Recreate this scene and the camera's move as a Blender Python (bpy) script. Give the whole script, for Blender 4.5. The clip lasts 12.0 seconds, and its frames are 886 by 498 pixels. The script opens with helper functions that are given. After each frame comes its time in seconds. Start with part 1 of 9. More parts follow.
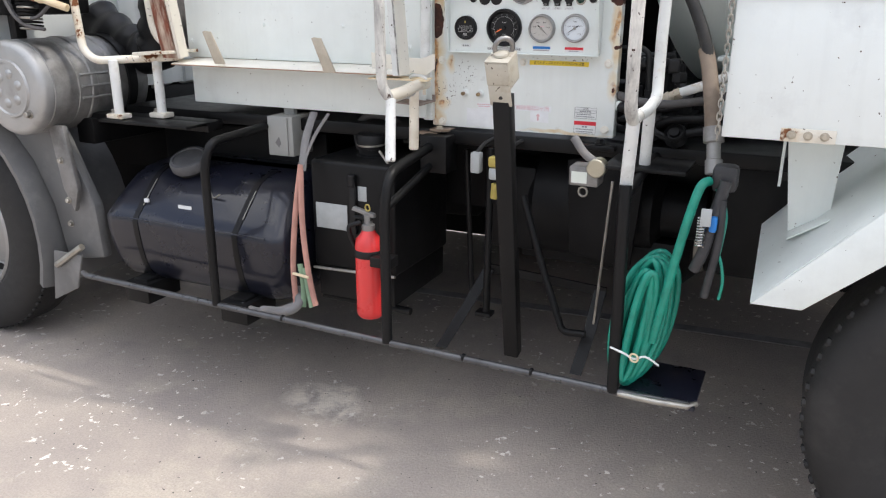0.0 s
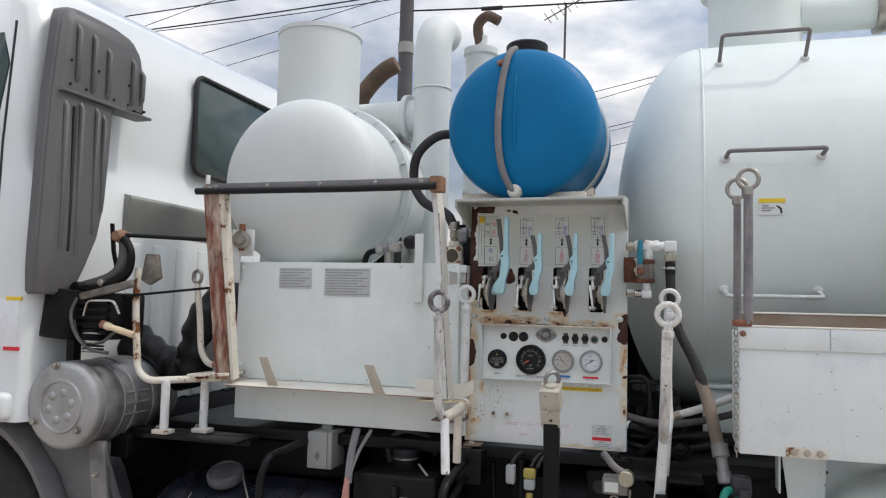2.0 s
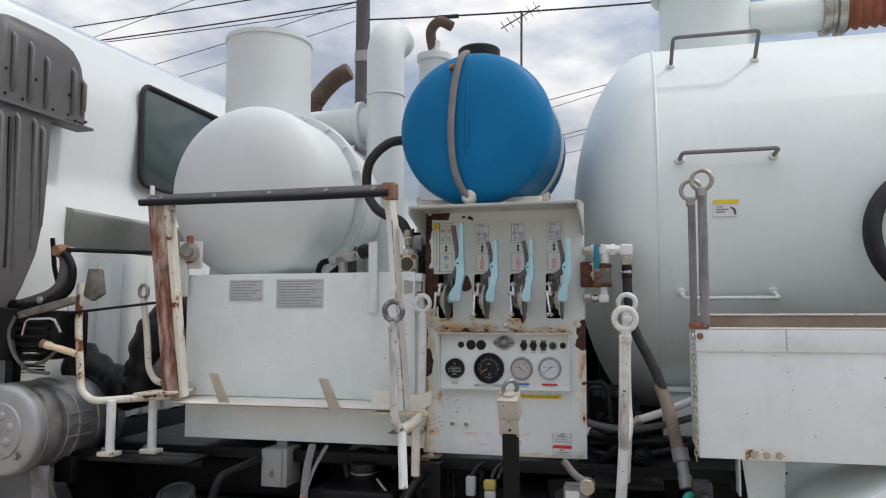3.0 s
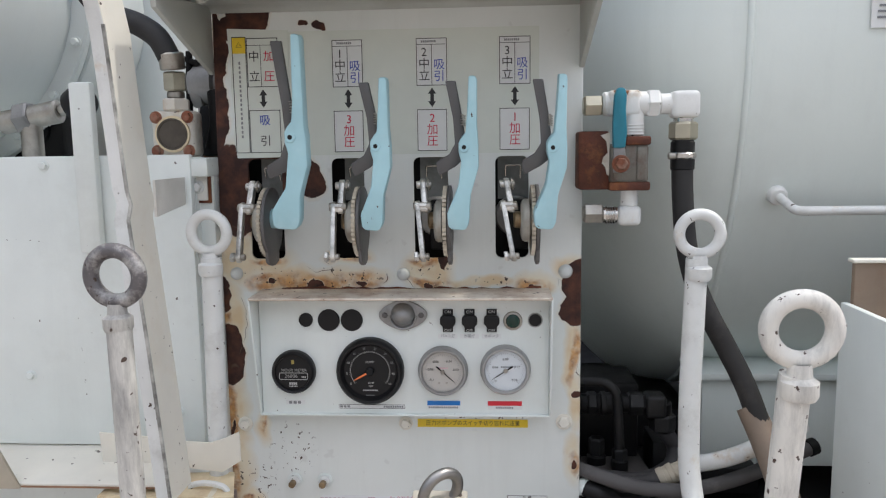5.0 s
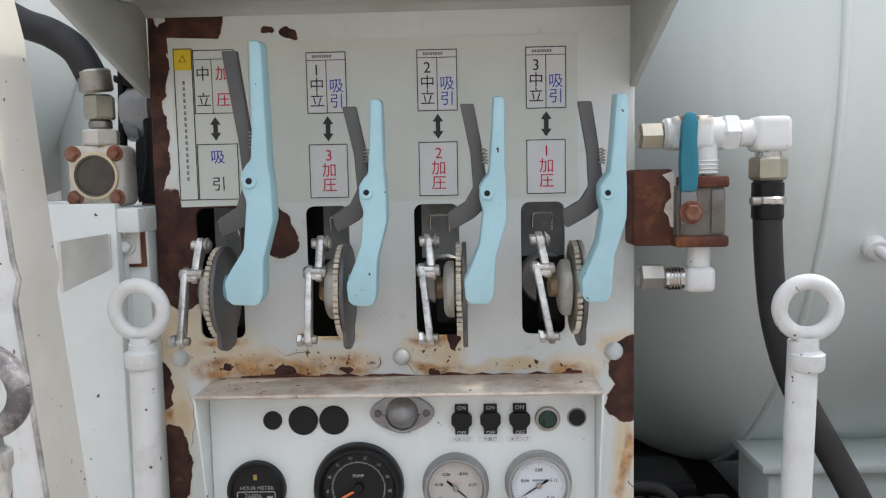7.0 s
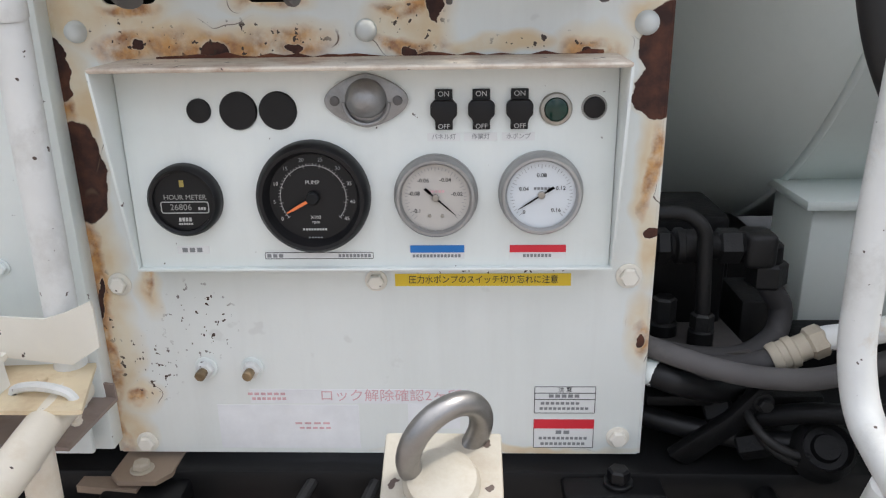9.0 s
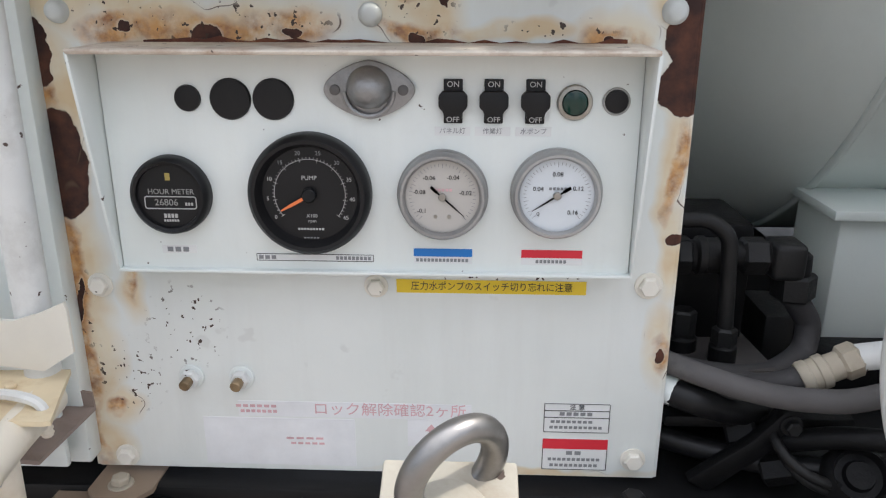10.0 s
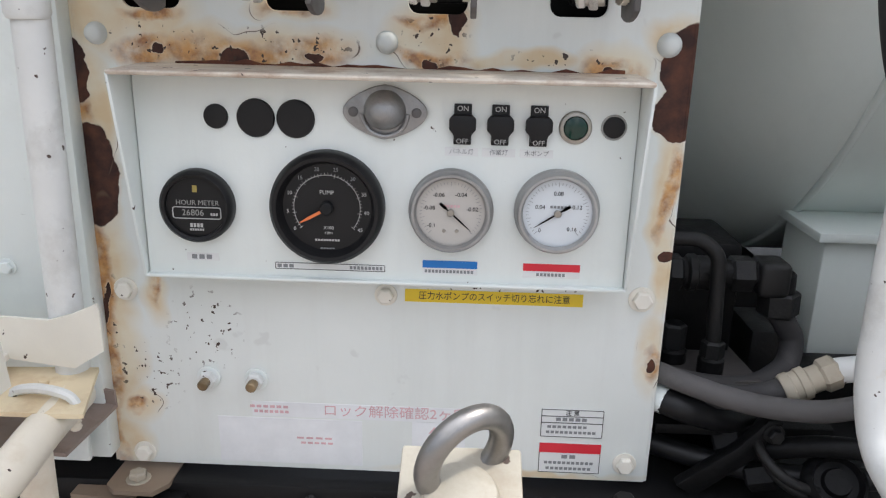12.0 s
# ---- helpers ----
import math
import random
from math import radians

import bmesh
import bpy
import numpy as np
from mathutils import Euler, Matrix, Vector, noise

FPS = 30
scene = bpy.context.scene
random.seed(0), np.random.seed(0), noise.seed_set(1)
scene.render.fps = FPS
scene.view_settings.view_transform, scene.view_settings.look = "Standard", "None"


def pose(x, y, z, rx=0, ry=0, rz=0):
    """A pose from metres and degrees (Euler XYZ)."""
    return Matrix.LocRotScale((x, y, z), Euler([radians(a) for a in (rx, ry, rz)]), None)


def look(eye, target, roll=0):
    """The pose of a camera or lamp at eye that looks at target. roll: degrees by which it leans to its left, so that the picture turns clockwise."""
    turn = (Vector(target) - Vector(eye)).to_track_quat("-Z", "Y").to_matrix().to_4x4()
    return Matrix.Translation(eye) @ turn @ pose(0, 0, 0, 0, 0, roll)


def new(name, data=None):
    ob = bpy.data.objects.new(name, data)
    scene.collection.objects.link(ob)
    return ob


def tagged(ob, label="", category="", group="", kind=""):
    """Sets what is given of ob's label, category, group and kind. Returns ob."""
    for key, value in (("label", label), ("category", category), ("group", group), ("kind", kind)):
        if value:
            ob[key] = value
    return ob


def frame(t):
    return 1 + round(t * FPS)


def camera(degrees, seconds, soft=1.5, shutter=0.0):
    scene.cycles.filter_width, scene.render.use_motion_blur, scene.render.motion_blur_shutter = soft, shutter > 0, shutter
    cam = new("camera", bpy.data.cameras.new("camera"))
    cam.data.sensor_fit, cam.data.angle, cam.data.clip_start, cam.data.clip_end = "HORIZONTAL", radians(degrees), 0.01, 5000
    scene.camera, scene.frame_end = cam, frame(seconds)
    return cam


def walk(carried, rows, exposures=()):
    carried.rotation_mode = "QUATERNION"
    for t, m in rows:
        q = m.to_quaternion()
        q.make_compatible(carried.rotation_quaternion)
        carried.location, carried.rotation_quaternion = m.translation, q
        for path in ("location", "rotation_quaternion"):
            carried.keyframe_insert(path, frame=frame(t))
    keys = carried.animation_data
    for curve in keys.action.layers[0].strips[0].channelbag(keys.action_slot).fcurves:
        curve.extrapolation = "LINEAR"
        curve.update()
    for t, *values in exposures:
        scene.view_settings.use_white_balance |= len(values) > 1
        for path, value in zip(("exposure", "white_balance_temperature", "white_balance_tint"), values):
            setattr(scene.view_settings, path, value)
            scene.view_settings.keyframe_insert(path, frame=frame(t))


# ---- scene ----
cam = camera(60.3, 12.0, 1.2)
PATH = [
    (0, (0.728, -2.064, 1.334), (-0.076, -0.342, 0.71), 0.2),
    (0.5, (0.665, -2.249, 1.325), (-0.11, -0.483, 0.795), -0.4),
    (1, (0.501, -2.423, 1.339), (-0.19, -0.581, 0.977), -0.1),
    (1.5, (0.452, -2.507, 1.386), (-0.188, -0.617, 1.256), 0.9),
    (2, (0.435, -2.566, 1.437), (-0.157, -0.662, 1.581), 1.3),
    (2.5, (0.446, -2.571, 1.439), (-0.132, -0.668, 1.653), 0.8),
    (3, (0.445, -2.508, 1.438), (-0.052, -0.578, 1.606), -0.1),
    (3.5, (0.409, -2.243, 1.399), (0.048, -0.276, 1.436), -1.4),
    (3.7, (0.394, -2.054, 1.408), (0.077, -0.079, 1.384), -1.7),
    (5.3, (0.098, -0.99, 1.594), (-0.016, 0.989, 1.325), -0.7),
    (5.5, (0.085, -0.928, 1.582), (-0.028, 1.054, 1.341), -0.7),
    (6, (0.072, -0.854, 1.591), (0.006, 1.134, 1.383), -1.3),
    (6.5, (0.072, -0.846, 1.606), (0.029, 1.146, 1.431), -1.2),
    (7, (0.083, -0.848, 1.597), (0.028, 1.143, 1.413), -1.2),
    (7.5, (0.093, -0.845, 1.562), (0.024, 1.125, 1.224), -1.3),
    (7.7, (0.101, -0.838, 1.542), (0.02, 1.112, 1.106), -1.3),
    (9.3, (0.095, -0.648, 1.421), (0.028, 1.239, 0.762), -0.8),
    (9.5, (0.093, -0.638, 1.416), (0.022, 1.252, 0.766), -0.6),
    (10, (0.092, -0.629, 1.412), (0.02, 1.267, 0.779), 0.1),
    (10.5, (0.089, -0.633, 1.415), (0.02, 1.267, 0.793), 0.4),
    (11, (0.087, -0.64, 1.418), (0.02, 1.264, 0.808), 0.5),
    (11.5, (0.086, -0.65, 1.422), (0.022, 1.258, 0.823), 0.8),
    (12, (0.084, -0.672, 1.424), (0.021, 1.236, 0.827), 1.3),
]
EXPOSURES = [(0, 0.74), (0.5, 0.70), (1, 0.60), (1.5, 0.45), (2, 0.02), (2.5, -0.15), (3, -0.10), (3.5, 0.0), (5.5, 0.42), (6.5, 0.49), (7.5, 0.50), (9.5, 0.65), (12, 0.65)]
walk(cam, [(t, look(eye, target, roll)) for t, eye, target, roll in PATH], EXPOSURES)

G = 0.02  # level of the yard

# ---- light ----
world = bpy.data.worlds.new("world")
scene.world = world
world.use_nodes = True
wn, wl = world.node_tree.nodes, world.node_tree.links
wn.clear()
SUN_WAY = Vector((0.62, 0.13, 1.0)).normalized()
sky = wn.new("ShaderNodeTexSky")
sky.sky_type, sky.sun_disc = "NISHITA", False
sky.sun_elevation = math.asin(SUN_WAY.z)
sky.sun_rotation = math.atan2(SUN_WAY.x, SUN_WAY.y)
sky.air_density, sky.dust_density = 1.0, 2.0
wtc = wn.new("ShaderNodeTexCoord")
wmap = wn.new("ShaderNodeMapping")
wmap.inputs["Scale"].default_value = (1.0, 1.0, 2.2)
wnoise = wn.new("ShaderNodeTexNoise")
wnoise.inputs["Scale"].default_value, wnoise.inputs["Detail"].default_value = 3.2, 7.0
wnoise.inputs["Roughness"].default_value = 0.55
wramp = wn.new("ShaderNodeValToRGB")
wramp.color_ramp.elements[0].position, wramp.color_ramp.elements[1].position = 0.36, 0.60
wshade = wn.new("ShaderNodeTexNoise")
wshade.inputs["Scale"].default_value, wshade.inputs["Detail"].default_value = 5.0, 6.0
wcol = wn.new("ShaderNodeValToRGB")
wcol.color_ramp.elements[0].position, wcol.color_ramp.elements[1].position = 0.34, 0.66
wcol.color_ramp.elements[0].color = (4.7, 4.9, 5.65, 1)
wcol.color_ramp.elements[1].color = (9.8, 9.7, 9.6, 1)
wmix = wn.new("ShaderNodeMix")
wmix.data_type = "RGBA"
wbg = wn.new("ShaderNodeBackground")
wbg.inputs["Strength"].default_value = 0.128
wout = wn.new("ShaderNodeOutputWorld")
wl.new(wtc.outputs["Generated"], wmap.inputs["Vector"])
wl.new(wmap.outputs[0], wnoise.inputs["Vector"])
wl.new(wmap.outputs[0], wshade.inputs["Vector"])
wl.new(wnoise.outputs["Fac"], wramp.inputs["Fac"])
wl.new(wshade.outputs["Fac"], wcol.inputs["Fac"])
wl.new(wramp.outputs["Color"], wmix.inputs["Factor"])
wl.new(sky.outputs["Color"], wmix.inputs["A"])
wl.new(wcol.outputs["Color"], wmix.inputs["B"])
# an overcast sky is brighter overhead than near the horizon
wsep = wn.new("ShaderNodeSeparateXYZ")
wgrad = wn.new("ShaderNodeMath")
wgrad.operation, wgrad.use_clamp = "MULTIPLY_ADD", False
wgrad.inputs[1].default_value, wgrad.inputs[2].default_value = 1.40, 0.48
wtop = wn.new("ShaderNodeMath")
wtop.operation = "MAXIMUM"
wtop.inputs[1].default_value = 0.48
wscale = wn.new("ShaderNodeVectorMath")
wscale.operation = "SCALE"
wl.new(wtc.outputs["Generated"], wsep.inputs[0])
wl.new(wsep.outputs["Z"], wgrad.inputs[0])
wl.new(wgrad.outputs[0], wtop.inputs[0])
wl.new(wtop.outputs[0], wscale.inputs["Scale"])
wl.new(wmix.outputs["Result"], wscale.inputs[0])
wl.new(wscale.outputs[0], wbg.inputs["Color"])
wl.new(wbg.outputs[0], wout.inputs["Surface"])

sun = new("sun", bpy.data.lights.new("sun", "SUN"))
sun.data.energy, sun.data.angle, sun.data.color = 1.35, radians(3.5), (1.0, 0.95, 0.87)
sun.matrix_world = look(SUN_WAY * 30, (0, 0, 0))


# ---- materials ----
def nodes_of(name):
    m = bpy.data.materials.new(name)
    m.use_nodes = True
    t = m.node_tree
    return m, t, t.nodes["Principled BSDF"]


def ramp(t, src, lo, hi, c0=(0, 0, 0), c1=(1, 1, 1)):
    r = t.nodes.new("ShaderNodeValToRGB")
    r.color_ramp.elements[0].position, r.color_ramp.elements[1].position = lo, hi
    r.color_ramp.elements[0].color, r.color_ramp.elements[1].color = (*c0, 1), (*c1, 1)
    t.links.new(src, r.inputs["Fac"])
    return r.outputs["Color"]


def noise_tex(t, scale, detail=5.0, rough=0.6, stretch=(1, 1, 1), offset=(0, 0, 0)):
    tc = t.nodes.new("ShaderNodeTexCoord")
    mp = t.nodes.new("ShaderNodeMapping")
    mp.inputs["Scale"].default_value, mp.inputs["Location"].default_value = stretch, offset
    n = t.nodes.new("ShaderNodeTexNoise")
    n.inputs["Scale"].default_value, n.inputs["Detail"].default_value, n.inputs["Roughness"].default_value = scale, detail, rough
    t.links.new(tc.outputs["Object"], mp.inputs["Vector"])
    t.links.new(mp.outputs[0], n.inputs["Vector"])
    return n.outputs["Fac"]


def mix(t, fac, a, b):
    m = t.nodes.new("ShaderNodeMix")
    m.data_type = "RGBA"
    for key, v in (("Factor", fac), ("A", a), ("B", b)):
        if isinstance(v, (int, float)):
            m.inputs[key].default_value = v
        elif isinstance(v, tuple):
            m.inputs[key].default_value = (*v, 1)
        else:
            t.links.new(v, m.inputs[key])
    return m.outputs["Result"]


def math_node(t, op, a, b=0.0, clamp=False):
    m = t.nodes.new("ShaderNodeMath")
    m.operation, m.use_clamp = op, clamp
    for n, v in enumerate((a, b)):
        if isinstance(v, (int, float)):
            m.inputs[n].default_value = v
        else:
            t.links.new(v, m.inputs[n])
    return m.outputs[0]


def surface(name, base, rough=0.5, metal=0.0, var=0.10, scale=6.0, bump=0.05, fine=180.0, dirt=None, streak=0.0,
            rust=0.0, rust_scale=9.0, chips=0.0, coat=0.0, rust_tint=(0.23, 0.085, 0.03), spec=0.5, run=(1, 1, 1)):
    """A surface with broad and fine variation, grime, run-down streaks, rust patches and paint chips."""
    m, t, p = nodes_of(name)
    low = tuple(v * (1 - var) for v in base)
    high = tuple(min(1.0, v * (1 + var * 0.6)) for v in base)
    col = mix(t, ramp(t, noise_tex(t, scale, 6.0), 0.3, 0.7), low, high)
    roughness = math_node(t, "MULTIPLY_ADD", noise_tex(t, scale * 4, 4.0), 0.25)
    roughness.node.inputs[2].default_value = rough - 0.125
    if streak:
        s = ramp(t, noise_tex(t, 5.0, 6.0, 0.65, (6, 6, 0.5)), 0.50, 0.80)
        col = mix(t, math_node(t, "MULTIPLY", s, streak), col, tuple(v * 0.55 for v in base))
    if dirt:
        dcol, amount, dscale = dirt
        d = ramp(t, noise_tex(t, dscale, 8.0, 0.68, run, (3.1, 7.7, 1.3)), 0.62 - 0.3 * amount, 0.82 - 0.2 * amount)
        col = mix(t, math_node(t, "MULTIPLY", d, min(1.0, amount * 1.5)), col, dcol)
    if rust:
        n = noise_tex(t, rust_scale, 9.0, 0.62, run, (11.0, 5.0, 2.0))
        edge = 0.74 - 0.32 * rust
        halo = ramp(t, n, edge - 0.07, edge + 0.02)
        core = ramp(t, n, edge, edge + 0.025)
        grain = mix(t, ramp(t, noise_tex(t, 70.0, 6.0), 0.3, 0.7), tuple(v * 0.45 for v in rust_tint), rust_tint)
        col = mix(t, math_node(t, "MULTIPLY", halo, 0.45), col, (0.50, 0.34, 0.16))
        col = mix(t, core, col, grain)
        roughness = math_node(t, "ADD", roughness, math_node(t, "MULTIPLY", core, 0.35), True)
    if chips:
        c = ramp(t, noise_tex(t, 95.0, 3.0, 0.5, offset=(1.7, 0.4, 9.0)), 0.735 - 0.1 * chips, 0.75 - 0.1 * chips)
        col = mix(t, c, col, (0.07, 0.045, 0.035))
    t.links.new(col, p.inputs["Base Color"])
    t.links.new(roughness, p.inputs["Roughness"])
    p.inputs["Metallic"].default_value, p.inputs["Coat Weight"].default_value = metal, coat
    p.inputs["Specular IOR Level"].default_value = spec
    if bump:
        b = t.nodes.new("ShaderNodeBump")
        b.inputs["Strength"].default_value, b.inputs["Distance"].default_value = bump, 0.004
        t.links.new(noise_tex(t, fine, 4.0), b.inputs["Height"])
        t.links.new(b.outputs[0], p.inputs["Normal"])
    return m


def plain(name, base, rough=0.5, metal=0.0):
    m, t, p = nodes_of(name)
    p.inputs["Base Color"].default_value = (*base, 1)
    p.inputs["Roughness"].default_value, p.inputs["Metallic"].default_value = rough, metal
    return m


WHITE = surface("white_paint", (0.775, 0.82, 0.80), 0.40, var=0.06, dirt=((0.42, 0.42, 0.38), 0.16, 5.0), streak=0.10, chips=0.02)
WHITE_TANK = surface("tank_paint", (0.725, 0.78, 0.75), 0.42, var=0.06, scale=2.0, dirt=((0.45, 0.45, 0.41), 0.14, 2.5), streak=0.10)
WHITE_MATT = surface("matt_white_shell", (0.655, 0.685, 0.67), 0.55, var=0.05, scale=3.0, dirt=((0.45, 0.45, 0.42), 0.12, 3.0), streak=0.08)
CAB_WHITE = surface("cab_paint", (0.74, 0.77, 0.765), 0.22, var=0.04, scale=2.0, dirt=((0.5, 0.5, 0.46), 0.10, 3.0), streak=0.08, coat=0.4)
CHIPPED = surface("chipped_white_paint", (0.735, 0.745, 0.73), 0.48, var=0.10, scale=10.0, dirt=((0.36, 0.345, 0.31), 0.36, 16.0), rust=0.18, rust_scale=14.0, chips=0.38)
RUSTY_WHITE = surface("rusty_white_paint", (0.74, 0.70, 0.61), 0.55, var=0.10, dirt=((0.48, 0.36, 0.2), 0.35, 8.0), rust=0.48, rust_scale=11.0, chips=0.5)
RUST_RED = surface("rust_red_steel", (0.25, 0.085, 0.045), 0.8, var=0.5, scale=22.0, bump=0.3, fine=90.0, dirt=((0.50, 0.42, 0.33), 0.42, 16.0))
RUST_POST = surface("streaked_rust_post", (0.20, 0.062, 0.034), 0.75, var=0.5, scale=18.0, bump=0.3, fine=90.0, dirt=((0.66, 0.57, 0.46), 0.66, 34.0), run=(1, 1, 0.10))
WORN_EYE = surface("weathered_bare_eye", (0.15, 0.14, 0.145), 0.5, 0.35, var=0.3, scale=20.0, bump=0.2, dirt=((0.76, 0.75, 0.72), 0.52, 34.0), chips=0.6)
WORN_PIPE = surface("streaked_worn_pipe", (0.74, 0.72, 0.67), 0.5, var=0.12, scale=12.0, dirt=((0.24, 0.235, 0.23), 0.62, 26.0), chips=0.8, run=(1, 1, 0.22))
CREAM = surface("yellowed_paint", (0.74, 0.62, 0.42), 0.5, var=0.12, scale=12.0, dirt=((0.42, 0.24, 0.10), 0.45, 14.0), rust=0.22, rust_scale=20.0)
LEVER_BLUE = surface("pale_blue_paint", (0.41, 0.665, 0.735), 0.42, var=0.09, scale=14.0, dirt=((0.56, 0.74, 0.78), 0.34, 14.0), streak=0.12, chips=0.10)
TEAL = surface("teal_grip", (0.015, 0.20, 0.28), 0.40, var=0.15, scale=25.0, dirt=((0.3, 0.4, 0.4), 0.15, 30.0))
TRIGGER_GREY = surface("dark_grey_steel", (0.13, 0.125, 0.125), 0.52, 0.35, var=0.15, scale=20.0)
STEEL = surface("worn_steel", (0.42, 0.40, 0.36), 0.38, 0.85, var=0.3, scale=30.0, dirt=((0.15, 0.09, 0.05), 0.3, 25.0))
CHROME = surface("bright_steel", (0.62, 0.60, 0.57), 0.24, 1.0, var=0.15, scale=25.0, dirt=((0.3, 0.26, 0.2), 0.15, 30.0))
BRONZE = surface("grimy_bronze_steel", (0.34, 0.25, 0.15), 0.42, 0.75, var=0.4, scale=35.0, dirt=((0.05, 0.028, 0.015), 0.5, 30.0))
HUB_BEIGE = surface("grimy_grey_hub", (0.42, 0.41, 0.37), 0.45, 0.3, var=0.2, scale=25.0, dirt=((0.15, 0.09, 0.04), 0.40, 26.0))
TOOTH_STEEL = surface("chipped_quadrant_steel", (0.62, 0.58, 0.49), 0.34, 0.7, var=0.3, scale=40.0, dirt=((0.13, 0.065, 0.025), 0.50, 48.0))
OVERSPRAY = surface("oversprayed_grey", (0.26, 0.27, 0.26), 0.6, var=0.25, scale=18.0, dirt=((0.06, 0.055, 0.05), 0.4, 14.0))
ALU = surface("cast_aluminium", (0.42, 0.42, 0.415), 0.45, 0.65, var=0.16, scale=9.0, bump=0.12, dirt=((0.16, 0.15, 0.14), 0.35, 7.0))
DIRTY_ALU = surface("dirty_aluminium", (0.33, 0.325, 0.32), 0.5, 0.6, var=0.3, scale=6.0, bump=0.12, dirt=((0.07, 0.065, 0.06), 0.55, 5.0))
BRASS = surface("nickel_brass", (0.46, 0.43, 0.34), 0.35, 0.8, var=0.15, scale=25.0)
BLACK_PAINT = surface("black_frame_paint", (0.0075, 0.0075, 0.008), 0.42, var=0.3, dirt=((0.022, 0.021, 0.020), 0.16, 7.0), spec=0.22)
BLACK_GREASE = surface("greasy_black_castings", (0.006, 0.006, 0.0065), 0.5, var=0.4, scale=12.0, bump=0.2, dirt=((0.018, 0.017, 0.016), 0.20, 9.0), spec=0.2)
TANK_BLACK = surface("black_satin_tank", (0.010, 0.011, 0.019), 0.30, var=0.2, scale=3.0, bump=0.02, dirt=((0.04, 0.045, 0.065), 0.12, 3.0), coat=0.42, spec=0.3)
WORN_RAIL = surface("worn_grey_rail", (0.10, 0.10, 0.105), 0.30, 0.5, var=0.35, scale=9.0, dirt=((0.03, 0.028, 0.028), 0.35, 12.0), spec=0.7)
RUBBER = surface("tyre_rubber", (0.016, 0.0155, 0.0155), 0.7, var=0.25, scale=10.0, bump=0.15, dirt=((0.06, 0.055, 0.052), 0.3, 6.0))
PRONG = surface("dusty_tan_steel", (0.44, 0.39, 0.31), 0.6, var=0.15, scale=20.0, dirt=((0.22, 0.16, 0.10), 0.3, 25.0))
EDGE_BLACK = surface("chipped_dark_edge", (0.60, 0.59, 0.55), 0.6, var=0.3, scale=14.0, dirt=((0.02, 0.017, 0.015), 0.75, 22.0))
HEAD_PAINT = surface("weathered_beige_paint", (0.47, 0.44, 0.37), 0.55, var=0.15, scale=14.0, dirt=((0.24, 0.17, 0.10), 0.35, 20.0), chips=0.5)
EYE_STEEL = surface("brushed_steel_eye", (0.30, 0.29, 0.28), 0.36, 0.9, var=0.25, scale=30.0, dirt=((0.10, 0.09, 0.08), 0.35, 25.0))
GUN_GREY = surface("dark_gun_plastic", (0.03, 0.03, 0.033), 0.5, var=0.3, scale=20.0, dirt=((0.14, 0.135, 0.13), 0.3, 18.0))
LINK_STEEL = surface("chipped_link_steel", (0.72, 0.71, 0.68), 0.32, 0.75, var=0.3, scale=50.0, dirt=((0.05, 0.04, 0.028), 0.50, 60.0))
LIP_PAINT = surface("stained_lip_paint", (0.70, 0.63, 0.54), 0.5, var=0.14, scale=16.0, dirt=((0.26, 0.12, 0.055), 0.58, 20.0), chips=0.4)
LAMP_ALU = surface("weathered_cast_lamp", (0.34, 0.34, 0.34), 0.42, 0.7, var=0.2, scale=30.0, bump=0.2, dirt=((0.10, 0.10, 0.10), 0.35, 35.0))
SHELF_RUST = surface("dull_shelf_rust", (0.30, 0.235, 0.205), 0.65, var=0.2, scale=18.0, dirt=((0.14, 0.085, 0.06), 0.35, 22.0))
FOOT_RUST = surface("brown_foot_rust", (0.27, 0.15, 0.085), 0.75, var=0.35, scale=22.0, bump=0.4, fine=110.0, dirt=((0.10, 0.04, 0.02), 0.45, 26.0))
PIPE_CREAM = surface("cream_pipe_paint", (0.76, 0.70, 0.59), 0.45, var=0.10, scale=12.0, dirt=((0.50, 0.36, 0.20), 0.3, 16.0), chips=0.45)
HOSE_GREY = surface("dusty_rubber_hose", (0.085, 0.08, 0.08), 0.68, var=0.3, scale=16.0, dirt=((0.25, 0.24, 0.22), 0.3, 14.0))
HOSE_DARK = surface("dark_dusty_hose", (0.020, 0.019, 0.019), 0.65, var=0.3, scale=16.0, dirt=((0.09, 0.078, 0.07), 0.3, 14.0))
RUSTY_VALVE = surface("rust_stained_valve", (0.66, 0.63, 0.56), 0.5, var=0.1, dirt=((0.30, 0.16, 0.07), 0.42, 20.0), rust=0.30, rust_scale=24.0, chips=0.4)
HOSE_DUSK = surface("dusky_rubber_hose", (0.040, 0.038, 0.040), 0.7, var=0.3, scale=16.0, dirt=((0.15, 0.14, 0.135), 0.3, 14.0))
GREASE_GREY = surface("dusty_black_fittings", (0.009, 0.009, 0.0095), 0.55, 0.2, var=0.4, scale=14.0, bump=0.2, dirt=((0.035, 0.033, 0.032), 0.3, 16.0))
DECK_GREY = surface("dusty_deck_steel", (0.055, 0.050, 0.048), 0.7, var=0.3, scale=14.0, dirt=((0.10, 0.09, 0.085), 0.35, 18.0))
HOSE_BROWN = surface("dusty_brown_hose", (0.22, 0.17, 0.13), 0.7, var=0.3, scale=12.0, dirt=((0.09, 0.05, 0.03), 0.35, 9.0))
CAP_GREY = surface("dusty_grey_cap", (0.10, 0.10, 0.105), 0.55, 0.2, var=0.2, scale=16.0, bump=0.12, dirt=((0.19, 0.185, 0.18), 0.35, 18.0))
